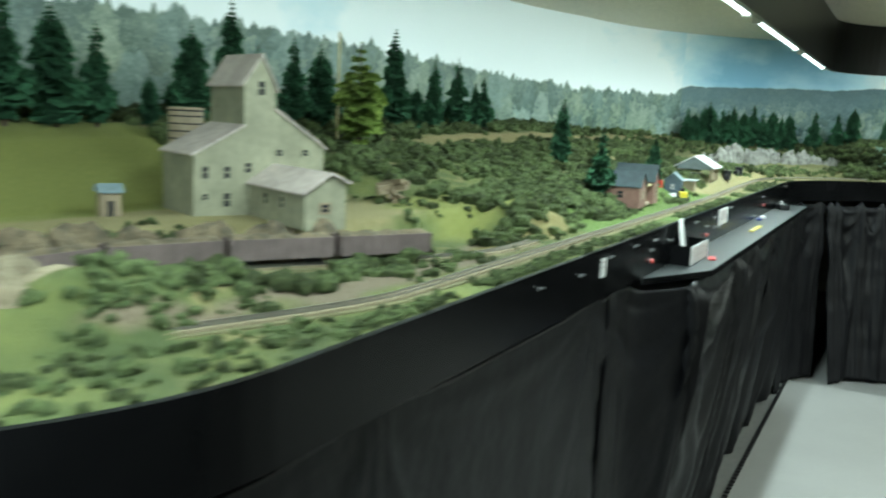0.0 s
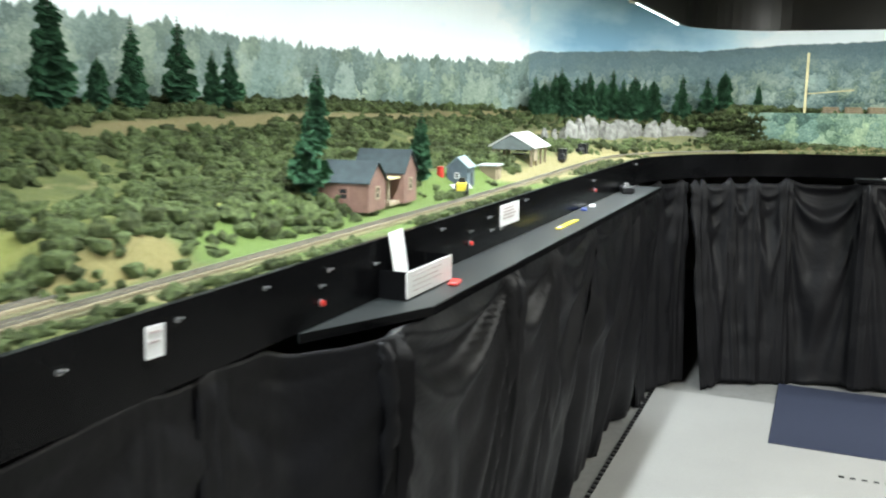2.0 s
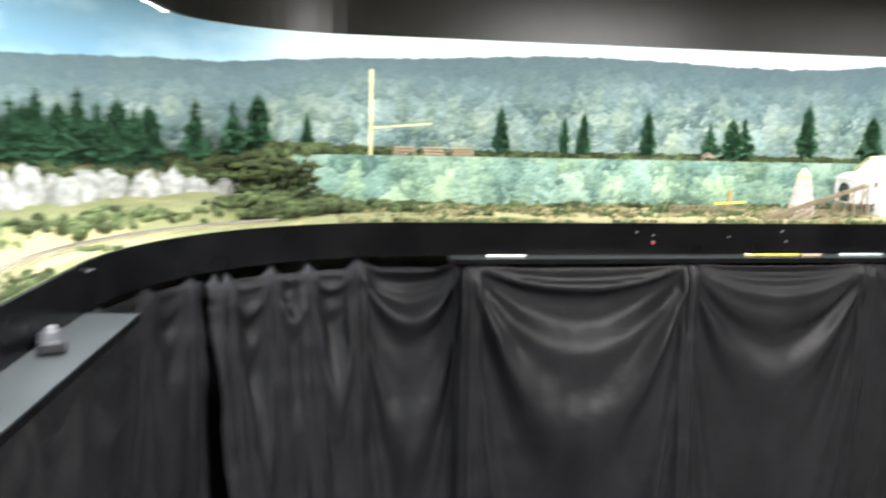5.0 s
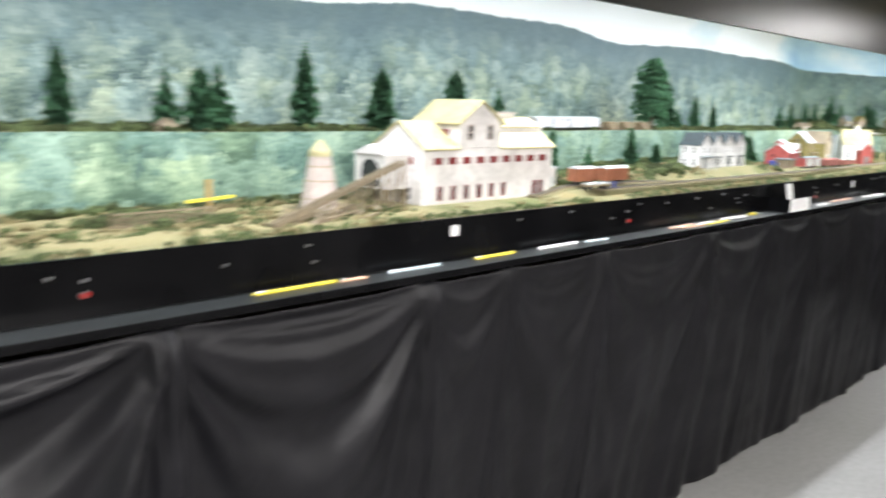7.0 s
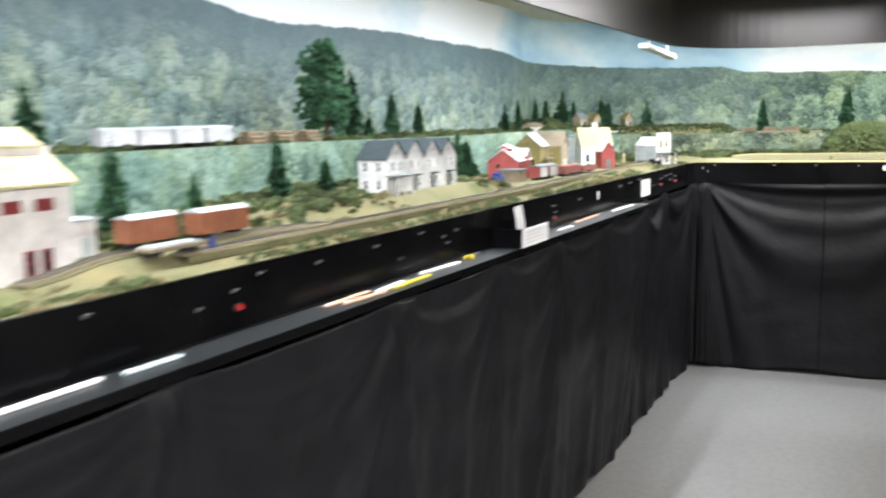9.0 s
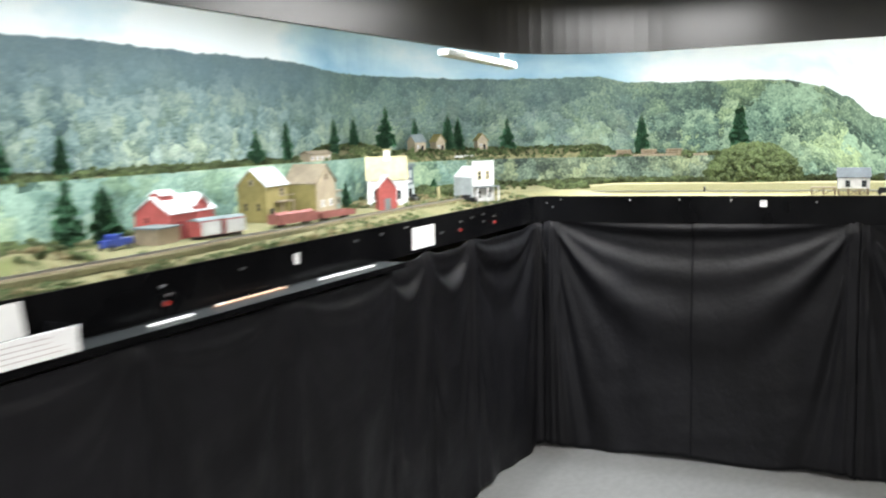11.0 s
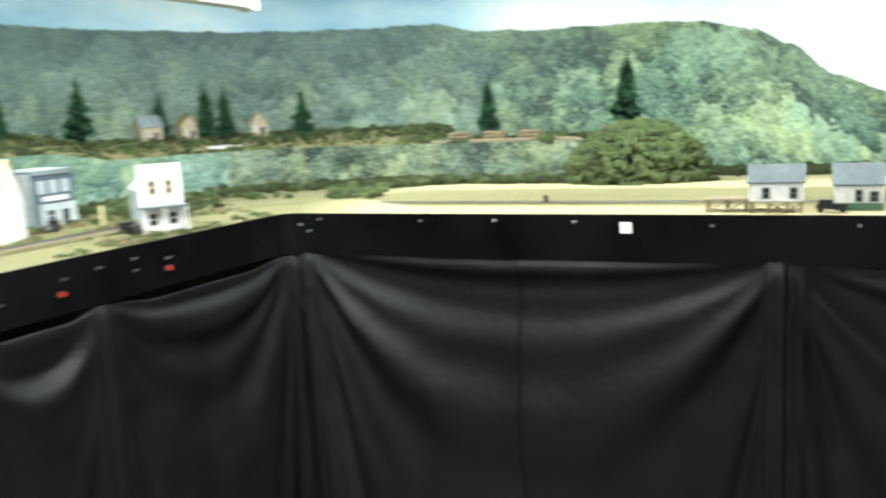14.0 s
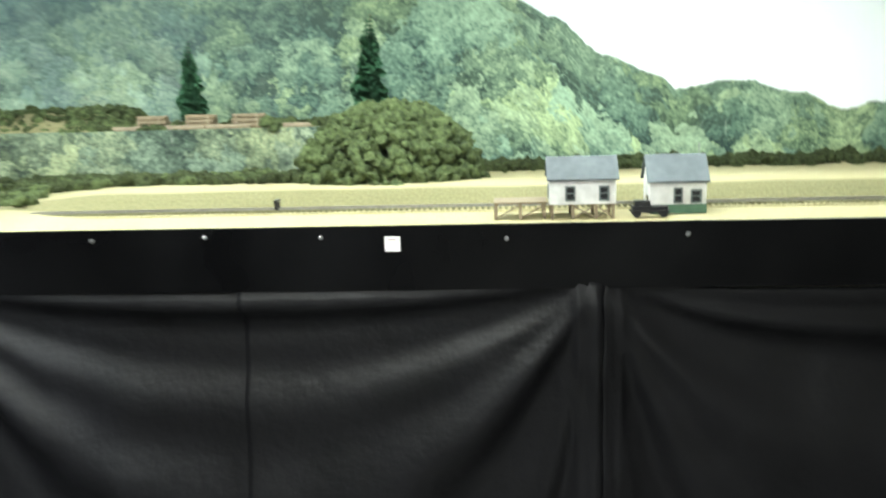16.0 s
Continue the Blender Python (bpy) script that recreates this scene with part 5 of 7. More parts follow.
part("shape", bm, M_BLUE, fig)

# brick house on wall A
br = thing("brick_house", spot(4.625, 0.19, 1.297, 5), "pink brick cottage with dark slate roofs and a porch", "house")
body(br, 0.0, 0.115, 0.0, 0.14, 0.078, 0.048, "y", M_BRICK, M_SLATE)
body(br, 0.225, 0.325, -0.01, 0.14, 0.088, 0.056, "y", M_BRICK, M_SLATE, names=("wing_wall", "wing_roof"))
solid(br, "link_wall", M_BRICK, (0.1155, 0.2245, 0.09, 0.135, 0, 0.072))
window(br, 0.07, 0.03, 0.03, 0.034, face="left", at=0.0, frame=M_BRICK)
window(br, 0.058, 0.03, 0.024, 0.034, 0.0, M_TAN)
window(br, 0.275, 0.034, 0.022, 0.036, -0.01, M_TAN)
door(br, 0.055, 0.022, 0.052, face="left", at=0.225)
window(br, 0.085, 0.025, 0.02, 0.034, face="left", at=0.225, frame=M_TAN)
solid(br, "porch_floor", M_TAN, (0.150, 0.2245, 0.002, 0.089, 0.0, 0.009))
solid(br, "porch_roof", M_STUCCO_Y, (0.143, 0.217, -0.002, 0.0895, 0.072, 0.0765))
for y in (0.008, 0.045, 0.083):
    solid(br, "porch_post", M_TAN, (0.151, 0.156, y - 0.003, y + 0.003, 0.0092, 0.0718))
for y in (0.0265, 0.064):
    solid(br, "porch_rail", M_TAN, (0.152, 0.155, y - 0.0153, y + 0.0153, 0.030, 0.033))

sh = thing("grey_shed", spot(5.36, 0.215, 1.293, 8), "small dark blue-grey shed with a pale roof", "shed")
body(sh, 0, 0.10, 0, 0.07, 0.068, 0.030, "x", M_NAVY, M_BLUEROOF)
door(sh, 0.060, 0.022, 0.048, mat=M_SLATE)
window(sh, 0.035, 0.03, 0.016, 0.02, face="left", at=0.0)
pv = thing("tool_shed", spot(5.66, 0.225, 1.293, 4), "small weathered box shed with a flat pale roof", "shed")
solid(pv, "wall", M_WOOD, (0, 0.075, 0, 0.06, 0, 0.05))
solid(pv, "roof", M_GREYW, (-0.008, 0.083, -0.008, 0.068, 0.0505, 0.0555))
door(pv, 0.045, 0.020, 0.038, 0, mat=M_TAN)
SWAP = Matrix(((0, 1, 0, 0), (1, 0, 0, 0), (0, 0, 1, 0), (0, 0, 0, 1)))
st = thing("engine_shelter", spot(6.17, 0.255, 1.293, 2), "open timber engine shelter with a white metal roof", "shelter")
bm = bmesh.new()
prism(bm, [(-0.02, 0.088), (0.085, 0.146), (0.185, 0.092), (0.185, 0.096), (0.085, 0.151), (-0.02, 0.092)], -0.018, 0.245, SWAP)
bmesh.ops.recalc_face_normals(bm, faces=bm.faces)
part("roof", bm, M_METAL, st)
for x in (0.0, 0.075, 0.15, 0.225):
    for y in (0.0, 0.165):
        solid(st, "post", M_WOOD, (x - 0.004, x + 0.004, y - 0.004, y + 0.004, 0, 0.096))
for x0 in (-0.0115, 0.231):
    bm = bmesh.new()
    prism(bm, [(-0.004, 0.082), (0.169, 0.082), (0.169, 0.098), (0.085, 0.143), (-0.004, 0.095)], x0, x0 + 0.005, SWAP)
    bmesh.ops.recalc_face_normals(bm, faces=bm.faces)
    part("gable", bm, M_GREYROOF, st)
solid(st, "side_panel", M_TAN, (0.012, 0.062, -0.010, -0.006, 0.035, 0.090))
solid(st, "machine", M_BLACK, (0.08, 0.13, 0.05, 0.10, 0.0, 0.045))
solid(st, "boiler", M_BLACK, (0.15, 0.20, 0.08, 0.13, 0.0, 0.055))
solid(st, "workbench", M_WOOD, (0.03, 0.14, 0.125, 0.155, 0, 0.032))
for x in (0.02, 0.20):
    bm = bmesh.new()
    bar(bm, (x, 0.17, 0.0), (x + 0.05, 0.17, 0.09), 0.005)
    part("brace", bm, M_WOOD, st)


def loco(m):
    t = thing("steam_locomotive", m, "small black steam locomotive with a tall stack", "locomotive")
    bm = bmesh.new()
    cyl(bm, (-0.05, 0, 0.032), (0.03, 0, 0.032), 0.013, n=14)
    part("boiler", bm, M_BLACK, t)
    solid(t, "cab", M_BLACK, (0.03, 0.065, -0.019, 0.019, 0.012, 0.06), (0.026, 0.069, -0.022, 0.022, 0.06, 0.063))
    for x, r, h in ((-0.038, 0.005, 0.066), (-0.012, 0.006, 0.053), (0.012, 0.006, 0.052)):
        bm = bmesh.new()
        cyl(bm, (x, 0, 0.042), (x, 0, h), r * 0.8, r, 10)
        part("stack" if x < -0.03 else "dome", bm, M_BLACK, t)
    for x in (-0.03, -0.008, 0.014):
        for y in (-0.012, 0.010):
            bm = bmesh.new()
            cyl(bm, (x, y, 0.009), (x, y + 0.002, 0.009), 0.009, n=12)
            part("wheel", bm, M_BLACK, t)
    solid(t, "running_board", M_BLACK, (-0.055, 0.03, -0.017, 0.017, 0.018, 0.0205))


loco(spot(7.02, 0.27, 1.297, 0))
loco(spot(6.62, 0.25, 1.293, 12))
loco_car = thing("yellow_tractor", spot(5.19, 0.165, 1.291, 20, 1.8), "small yellow and black tractor beside the shed", "tractor")
solid(loco_car, "body", M_YEL, (-0.02, 0.02, -0.008, 0.008, 0.008, 0.02))
solid(loco_car, "seat", M_BLACK, (0.008, 0.018, -0.005, 0.005, 0.02, 0.028))
for x, r in ((-0.016, 0.006), (0.014, 0.009)):
    for y in (-0.012, 0.008):
        bm = bmesh.new()
        cyl(bm, (x, y, r), (x, y + 0.004, r), r, n=12)
        part("wheel", bm, M_BLACK, loco_car)


drum = thing("oil_drum", spot(5.33, 0.30, 1.335), "red oil drum on the slope behind the shed", "drum")
bm = bmesh.new()
cyl(bm, (0, 0, -0.01), (0, 0, 0.028), 0.011, n=14)
part("barrel", bm, M_RED, drum)
for z in (0.004, 0.014, 0.024):
    bm = bmesh.new()
    cyl(bm, (0, 0, z), (0, 0, z + 0.0015), 0.0117, n=14)
    part("hoop", bm, M_BARN, drum)
planks = thing("plank_heap", spot(5.31, 0.21, 1.292, -30), "pale planks heaped beside the shed", "planks")
for k in range(5):
    bm = bmesh.new()
    bar(bm, (-0.035, 0.006 * k, 0.003 + 0.003 * k), (0.035, 0.004 * k - 0.006, 0.005 + 0.003 * k), 0.006, 0.003)
    part("plank", bm, M_METAL, planks)


def motor_car(m, mat, label):
    t = thing("motor_car", m, label, "car", "old motor cars")
    solid(t, "hood", mat, (-0.038, -0.008, -0.010, 0.010, 0.009, 0.021))
    solid(t, "cabin", mat, (-0.008, 0.03, -0.013, 0.013, 0.009, 0.022), (-0.004, 0.026, -0.012, 0.012, 0.029, 0.032))
    solid(t, "windows", M_GLASS, (-0.004, 0.026, -0.0115, 0.0115, 0.022, 0.029))
    for y in (-0.016, 0.012):
        solid(t, "fender", mat, (-0.040, 0.034, y, y + 0.004, 0.010, 0.0125))
        for x in (-0.029, 0.022):
            bm = bmesh.new()
            cyl(bm, (x, y, 0.0075), (x, y + 0.004, 0.0075), 0.0075, n=14)
            part("wheel", bm, M_BLACK, t)
    solid(t, "grille", M_STEEL, (-0.0395, -0.038, -0.007, 0.007, 0.009, 0.020))


# the pale mill on wall B
pm = thing("stamp_mill", spot(sb_(3.0), 0.195, 1.299, 0), "large off-white mill with yellow roofs and dark red windows", "mill")
L = 0.65
bm = bmesh.new()
box(bm, 0, L, 0, 0.22, 0, 0.176)
part("wall", bm, M_LILAC, pm)
sw = Matrix(((0, 1, 0, 0), (1, 0, 0, 0), (0, 0, 1, 0), (0, 0, 0, 1)))
for x0, x1, rise, nm in ((0.0, 0.155, 0.075, "left"), (0.365, L, 0.080, "right")):
    bm = bmesh.new()
    prism(bm, [(0, 0.1765), (0.22, 0.1765), (0.11, 0.1765 + rise)], x0, x1, sw)
    bmesh.ops.recalc_face_normals(bm, faces=bm.faces)
    part("gable", bm, M_LILAC, pm)
    for y0, y1 in ((-0.012, 0.11), (0.232, 0.11)):
        k = rise / 0.11
        z0 = 0.1765 - k * 0.012
        bm = bmesh.new()
        prism(bm, [(y0, z0 + 0.001), (y1, 0.1775 + rise), (y1, 0.183 + rise), (y0, z0 + 0.0065)], x0 - 0.008, x1 + (0.008 if nm == "right" else 0), sw)
        bmesh.ops.recalc_face_normals(bm, faces=bm.faces)
        part("roof", bm, M_YROOF, pm)
        if nm == "right":
            # second tier, raised on a pale band
            ya, sg = (0.055, 1) if y0 < 0.1 else (0.165, -1)
            za = 0.183 + k * 0.055
            bm = bmesh.new()
            box(bm, x0, x1 + 0.004, min(ya, ya + 0.004 * sg), max(ya, ya + 0.004 * sg), za, za + 0.016)
            part("clerestory_band", bm, M_LILAC, pm)
            bm = bmesh.new()
            prism(bm, [(ya - 0.006 * sg, za + 0.014), (0.11, za + 0.047), (0.11, za + 0.052), (ya - 0.006 * sg, za + 0.019)], x0 - 0.002, x1 - 0.012, sw)
            bmesh.ops.recalc_face_normals(bm, faces=bm.faces)
            part("upper_roof", bm, M_YROOF, pm)
solid(pm, "roof_monitor", M_LILAC, (0.40, 0.54, 0.092, 0.128, 0.268, 0.284))
solid(pm, "monitor_roof", M_TANROOF, (0.392, 0.548, 0.086, 0.134, 0.2842, 0.290))
bm = bmesh.new()
prism(bm, [(0.16, 0.1768), (0.36, 0.1768), (0.36, 0.255), (0.26, 0.322), (0.16, 0.255)], -0.001, 0.20)
bmesh.ops.recalc_face_normals(bm, faces=bm.faces)
part("cross_gable", bm, M_LILAC, pm)
for xa, xb in ((0.148, 0.26), (0.372, 0.26)):
    za, zb = 0.247, 0.322
    bm = bmesh.new()
    prism(bm, [(xa, za + 0.001), (xb, zb + 0.001), (xb, zb + 0.0065), (xa, za + 0.0065)], -0.012, 0.21)
    bmesh.ops.recalc_face_normals(bm, faces=bm.faces)
    part("gable_roof", bm, M_YROOF, pm)
for k in range(9):
    window(pm, 0.065 + k * 0.066, 0.125, 0.036, 0.022, 0.0, M_REDW, M_REDW)
for k in range(6):
    window(pm, 0.075 + k * 0.062, 0.012, 0.02, 0.045, 0.0, M_REDW)
for x in (0.555, 0.59):
    window(pm, x, 0.012, 0.022, 0.045, 0.0, M_REDW)
for x in (0.21, 0.305):
    window(pm, x, 0.20, 0.026, 0.05, -0.001, M_PINK, M_GLASS)
window(pm, 0.06, 0.205, 0.03, 0.028, face="left", at=0.16, frame=M_REDW, pane=M_REDW)
for y in (0.06, 0.15):
    window(pm, y, 0.012, 0.022, 0.045, face="left", at=0.0, frame=M_LILAC)
    window(pm, y, 0.125, 0.03, 0.022, face="left", at=0.0, frame=M_REDW, pane=M_REDW)
# arched bay at one end, annex at the other
bay = part("arched_bay", (lambda b: (box(b, -0.10, -0.001, 0.06, 0.20, 0.05, 0.155), b)[1])(bmesh.new()), M_LILAC, pm)
bm = bmesh.new()
prism(bm, [(0.055, 0.155), (0.205, 0.155), (0.13, 0.185)], -0.108, -0.001, sw)
bmesh.ops.recalc_face_normals(bm, faces=bm.faces)
part("bay_roof", bm, M_LILAC, bay)
bm = bmesh.new()
arch = [(0.09, 0.055), (0.17, 0.055)] + [(0.13 + 0.04 * math.cos(a * math.pi / 8), 0.105 + 0.035 * math.sin(a * math.pi / 8)) for a in range(9)]
prism(bm, arch, -0.1015, -0.0985, sw)
bmesh.ops.recalc_face_normals(bm, faces=bm.faces)
part("portal", bm, M_GLASS, bay)
for x in (-0.09, -0.02):
    for y in (0.07, 0.19):
        solid(bay, "stilt", M_WOOD, (x - 0.005, x + 0.005, y - 0.005, y + 0.005, -0.005, 0.05))
solid(pm, "annex", M_LILAC, (L + 0.001, L + 0.085, 0.04, 0.18, 0, 0.092))
solid(pm, "annex_roof", M_GREYW, (L - 0.0, L + 0.09, 0.034, 0.186, 0.0922, 0.097))
door(pm, L + 0.06, 0.025, 0.06, 0.04, M_GREYW)

# tapered tower, ramp, derrick and fence before it
tw = thing("tapered_tower", spot(sb_(2.65), 0.255, 1.287), "tapered pinkish plaster tower with a yellow cap", "tower")
bm = bmesh.new()
cyl(bm, (0, 0, 0), (0, 0, 0.17), 0.062, 0.030, 14)
part("shaft", bm, M_PINK, tw)
bm = bmesh.new()
cyl(bm, (0, 0, 0.17), (0, 0, 0.185), 0.032, 0.030, 14)
cyl(bm, (0, 0, 0.185), (0, 0, 0.215), 0.028, 0.006, 12)
part("cap", bm, M_YROOF, tw)
for z in (0.05, 0.10, 0.14):
    bm = bmesh.new()
    r = mix(0.062, 0.030, z / 0.17) + 0.001
    cyl(bm, (0, 0, z), (0, 0, z + 0.004), r, r - 0.0006, 14)
    part("band", bm, M_TAN, tw)
rp = thing("trestle_ramp", spot(sb_(2.37), 0.095, 1.296), "weathered timber ramp rising on trestles to the mill", "ramp")
N = 7
q0, q1 = Vector((0, 0, 0.0)), Vector((0.56, 0.125, 0.135))
for k in range(2):
    o = Vector((0, -0.014 + 0.028 * k, 0))
    bm = bmesh.new()
    bar(bm, q0 + o, q1 + o, 0.005, 0.008)
    part("stringer", bm, M_WOOD, rp)
for k in range(34):
    p = q0.lerp(q1, k / 33)
    solid(rp, "plank", M_WOOD, (p.x - 0.005, p.x + 0.005, p.y - 0.019, p.y + 0.019, p.z + 0.005, p.z + 0.008))
for k in range(1, N + 1):
    p = q0.lerp(q1, k / N)
    for o in (-0.014, 0.014):
        bm = bmesh.new()
        bar(bm, (p.x, p.y + o * 1.5, -0.004), (p.x, p.y + o, p.z), 0.005)
        part("trestle_leg", bm, M_WOOD, rp)
    if k > 1:
        bm = bmesh.new()
        a = q0.lerp(q1, (k - 1) / N)
        bar(bm, (a.x, a.y - 0.02, 0.0), (p.x, p.y - 0.017, p.z - 0.006), 0.003)
        part("brace", bm, M_WOOD, rp)
tim = thing("timber_heap", spot(sb_(2.56), 0.10, 1.300), "tangle of weathered loose timbers below the ramp", "timber")
for _ in range(26):
    x, y, a = rnd.uniform(-0.13, 0.17), rnd.uniform(-0.02, 0.07), rnd.uniform(-0.9, 0.9)
    ln, rise = rnd.uniform(0.03, 0.07), rnd.uniform(-0.012, 0.03)
    bm = bmesh.new()
    bar(bm, (x - ln * math.cos(a), y - ln * math.sin(a) * 0.4, -0.004), (x + ln * math.cos(a), y + ln * math.sin(a) * 0.4, 0.012 + rise), 0.005, 0.004)
    part("timber", bm, M_WOOD, tim)
dk = thing("derrick", spot(sb_(2.42), 0.46, None), "small orange wooden derrick with a yellow boom", "derrick")
solid(dk, "mast", M_OCHRE, (-0.006, 0.006, -0.006, 0.006, -0.005, 0.085))
bm = bmesh.new()
bar(bm, (-0.07, 0, 0.026), (0.08, 0, 0.034), 0.008)
part("boom", bm, M_YEL, dk)
fn = thing("low_fence", spot(sb_(2.02), 0.22, None, 3), "low pale lattice fence of crossed timber", "fence")
for k in range(11):
    solid(fn, "post", M_WOOD, (k * 0.027, k * 0.027 + 0.004, 0, 0.004, -0.004, 0.042))
for z in (0.006, 0.036):
    solid(fn, "rail", M_WOOD, (0, 0.274, -0.002, 0.0, z, z + 0.004))
for k in range(10):
    for a, b in ((0.008, 0.036), (0.036, 0.008)):
        bm = bmesh.new()
        bar(bm, (k * 0.027 + 0.002, -0.003 if a < b else 0.005, a), (k * 0.027 + 0.029, -0.003 if a < b else 0.005, b), 0.003)
        part("lattice_bar", bm, M_WOOD, fn)

# four white row houses
for k in range(4):
    hs = thing("row_house", spot(sb_(4.79 + 0.1155 * k), 0.21, 1.352), "white row house, dark slate gable roof" + (", front porch" if k == 0 else ""), "house", "row houses")
    body(hs, 0.0005, 0.1145, 0, 0.10, 0.11, 0.05, "y", M_WHITE, M_SLATE, over=0.005)
    for x in (0.035, 0.08):
        window(hs, x, 0.07, 0.016, 0.03, 0, M_WHITE)
        if k:
            window(hs, x, 0.014, 0.016, 0.03, 0, M_WHITE)
    window(hs, 0.0575, 0.12, 0.014, 0.018, 0, M_WHITE)
    if k == 0:
        for y in (0.028, 0.075):
            window(hs, y, 0.07, 0.016, 0.03, face="left", at=0.0005)
            window(hs, y, 0.016, 0.016, 0.03, face="left", at=0.0005)
        solid(hs, "porch_roof", M_GREYROOF, (-0.005, 0.105, -0.04, -0.001, 0.055, 0.059))
        for x in (0.005, 0.05, 0.095):
            solid(hs, "porch_post", M_WHITE, (x - 0.003, x + 0.003, -0.037, -0.032, -0.006, 0.0548))
        door(hs, 0.0575, 0.022, 0.05, 0, M_GREYROOF)
    else:
        solid(hs, "awning", M_SLATE, (0.04, 0.078, -0.015, -0.001, 0.05, 0.055))
        door(hs, 0.0575, 0.02, 0.048, 0, M_GREYROOF)

# barn, blue truck, cars on the siding
bn = thing("red_barn", spot(sb_(5.895), 0.25, 1.322, 8), "red barn with a white metal roof and a lean-to", "barn")
body(bn, 0, 0.22, 0, 0.13, 0.082, 0.046, "x", M_BARN, M_METAL)
body(bn, 0.115, 0.185, -0.004, 0.06, 0.098, 0.028, "y", M_BARN, M_METAL, z0=0.03, over=0.005, names=("dormer_wall", "dormer_roof"))
body(bn, 0.02, 0.085, 0.045, 0.085, 0.134, 0.012, "x", M_BARN, M_METAL, z0=0.105, over=0.004, names=("monitor_wall", "monitor_roof"))
solid(bn, "lean_to", M_WOOD, (-0.10, -0.001, -0.035, 0.05, 0, 0.046))
solid(bn, "lean_to_roof", M_GREYROOF, (-0.106, -0.001, -0.041, 0.056, 0.0462, 0.051))
door(bn, 0.05, 0.045, 0.055, 0, M_REDW)
window(bn, 0.085, 0.05, 0.02, 0.022, face="left", at=0.0, frame=M_BARN)
tk = thing("pickup_truck", spot(sb_(5.685), 0.25, 1.323, 12, 1.15), "small dark blue truck", "truck")
solid(tk, "cab", M_BLUE, (-0.015, 0.012, -0.014, 0.014, 0.01, 0.038))
solid(tk, "hood", M_BLUE, (-0.04, -0.015, -0.011, 0.011, 0.01, 0.026))
solid(tk, "bed", M_BLUE, (0.012, 0.055, -0.015, 0.015, 0.01, 0.026))
for x in (-0.028, 0.036):
    for y in (-0.017, 0.013):
        bm = bmesh.new()
        cyl(bm, (x, y, 0.008), (x, y + 0.004, 0.008), 0.008, n=12)
        part("wheel", bm, M_BLACK, tk)
for b, d, z in ((5.98, 0.195, 1.316), (6.082, 0.192, 1.315)):
    car = boxcar(spot(sb_(b), d, z, -1), M_BARN, M_GREYROOF, 0.088, 0.062, "red boxcar with white sheeted sides", "cars in town")
    solid(car, "side_sheet", M_METAL, (-0.040, 0.040, -0.0292, -0.0275, 0.018, 0.058))
gondola(spot(sb_(6.45), 0.235, 1.308, -4), M_GONDR, 0.195, 0.036, M_GONDR, "red-brown gondola car with a heaped load", "cars in town")
gondola(spot(sb_(6.68), 0.225, 1.308, -3), M_GONDR, 0.195, 0.022, None, "low red-brown gondola car", "cars in town")

# town
ol = thing("olive_store", spot(sb_(6.49), 0.385, 1.312, 6), "olive plank house with a pale roof and a balcony", "house")
body(ol, 0.0, 0.145, 0, 0.125, 0.135, 0.058, "x", M_OLIVE, M_GREYW)
solid(ol, "balcony", M_WOOD, (0.055, 0.14, -0.032, -0.001, 0.07, 0.075))
for x in (0.06, 0.135):
    solid(ol, "balcony_post", M_WOOD, (x - 0.003, x + 0.003, -0.030, -0.024, 0, 0.0698))
solid(ol, "balcony_rail", M_WOOD, (0.056, 0.139, -0.031, -0.028, 0.094, 0.097))
for y in (0.035, 0.09):
    window(ol, y, 0.04, 0.018, 0.032, face="left", at=0.0, frame=M_OLIVE)
window(ol, 0.0625, 0.135, 0.016, 0.022, face="left", at=0.0, frame=M_TAN)
window(ol, 0.10, 0.09, 0.022, 0.032, 0, M_TAN)
door(ol, 0.03, 0.024, 0.05)
gh = thing("grey_warehouse", spot(sb_(6.79), 0.385, 1.312, 8) @ Matrix.Diagonal((0.95, 0.9, 0.93, 1)), "weathered tan and green gabled warehouse with an extension", "warehouse")
body(gh, 0, 0.17, 0, 0.16, 0.135, 0.075, "y", M_TAN, M_BROWNROOF)
solid(gh, "side_cladding", M_OLIVE, (-0.004, -0.001, 0.002, 0.158, 0, 0.128))
window(gh, 0.085, 0.145, 0.02, 0.026, 0, M_WOOD)
window(gh, 0.05, 0.03, 0.025, 0.03, 0, M_WHITE)
window(gh, 0.12, 0.03, 0.025, 0.03, 0, M_WHITE)
solid(gh, "extension", M_GREEN, (0.171, 0.25, 0.02, 0.15, 0, 0.085))
solid(gh, "extension_roof", M_WOOD, (0.171, 0.256, 0.014, 0.156, 0.0852, 0.09))
window(gh, 0.225, 0.03, 0.022, 0.03, 0.02, M_WOOD)
yh = thing("yellow_roof_house", spot(sb_(7.20), 0.42, 1.308, -56, 0.92), "white two-storey house with a steep yellow roof and belfry", "house")
body(yh, 0, 0.19, 0, 0.15, 0.13, 0.10, "x", M_WHITE, M_YROOF)
solid(yh, "belfry", M_WHITE, (0.085, 0.115, 0.06, 0.09, 0.215, 0.262))
solid(yh, "belfry_roof", M_YROOF, (0.08, 0.12, 0.055, 0.095, 0.2622, 0.269))
for x in (0.04, 0.15):
    window(yh, x, 0.03, 0.022, 0.045, 0, M_GREYROOF)
window(yh, 0.05, 0.03, 0.02, 0.04, face="left", at=0.0)
rs = thing("red_shed", spot(sb_(7.02), 0.245, 1.309, -48), "red gabled shed with a white roof", "shed")
body(rs, 0, 0.075, 0, 0.085, 0.095, 0.045, "y", M_BARN, M_METAL)
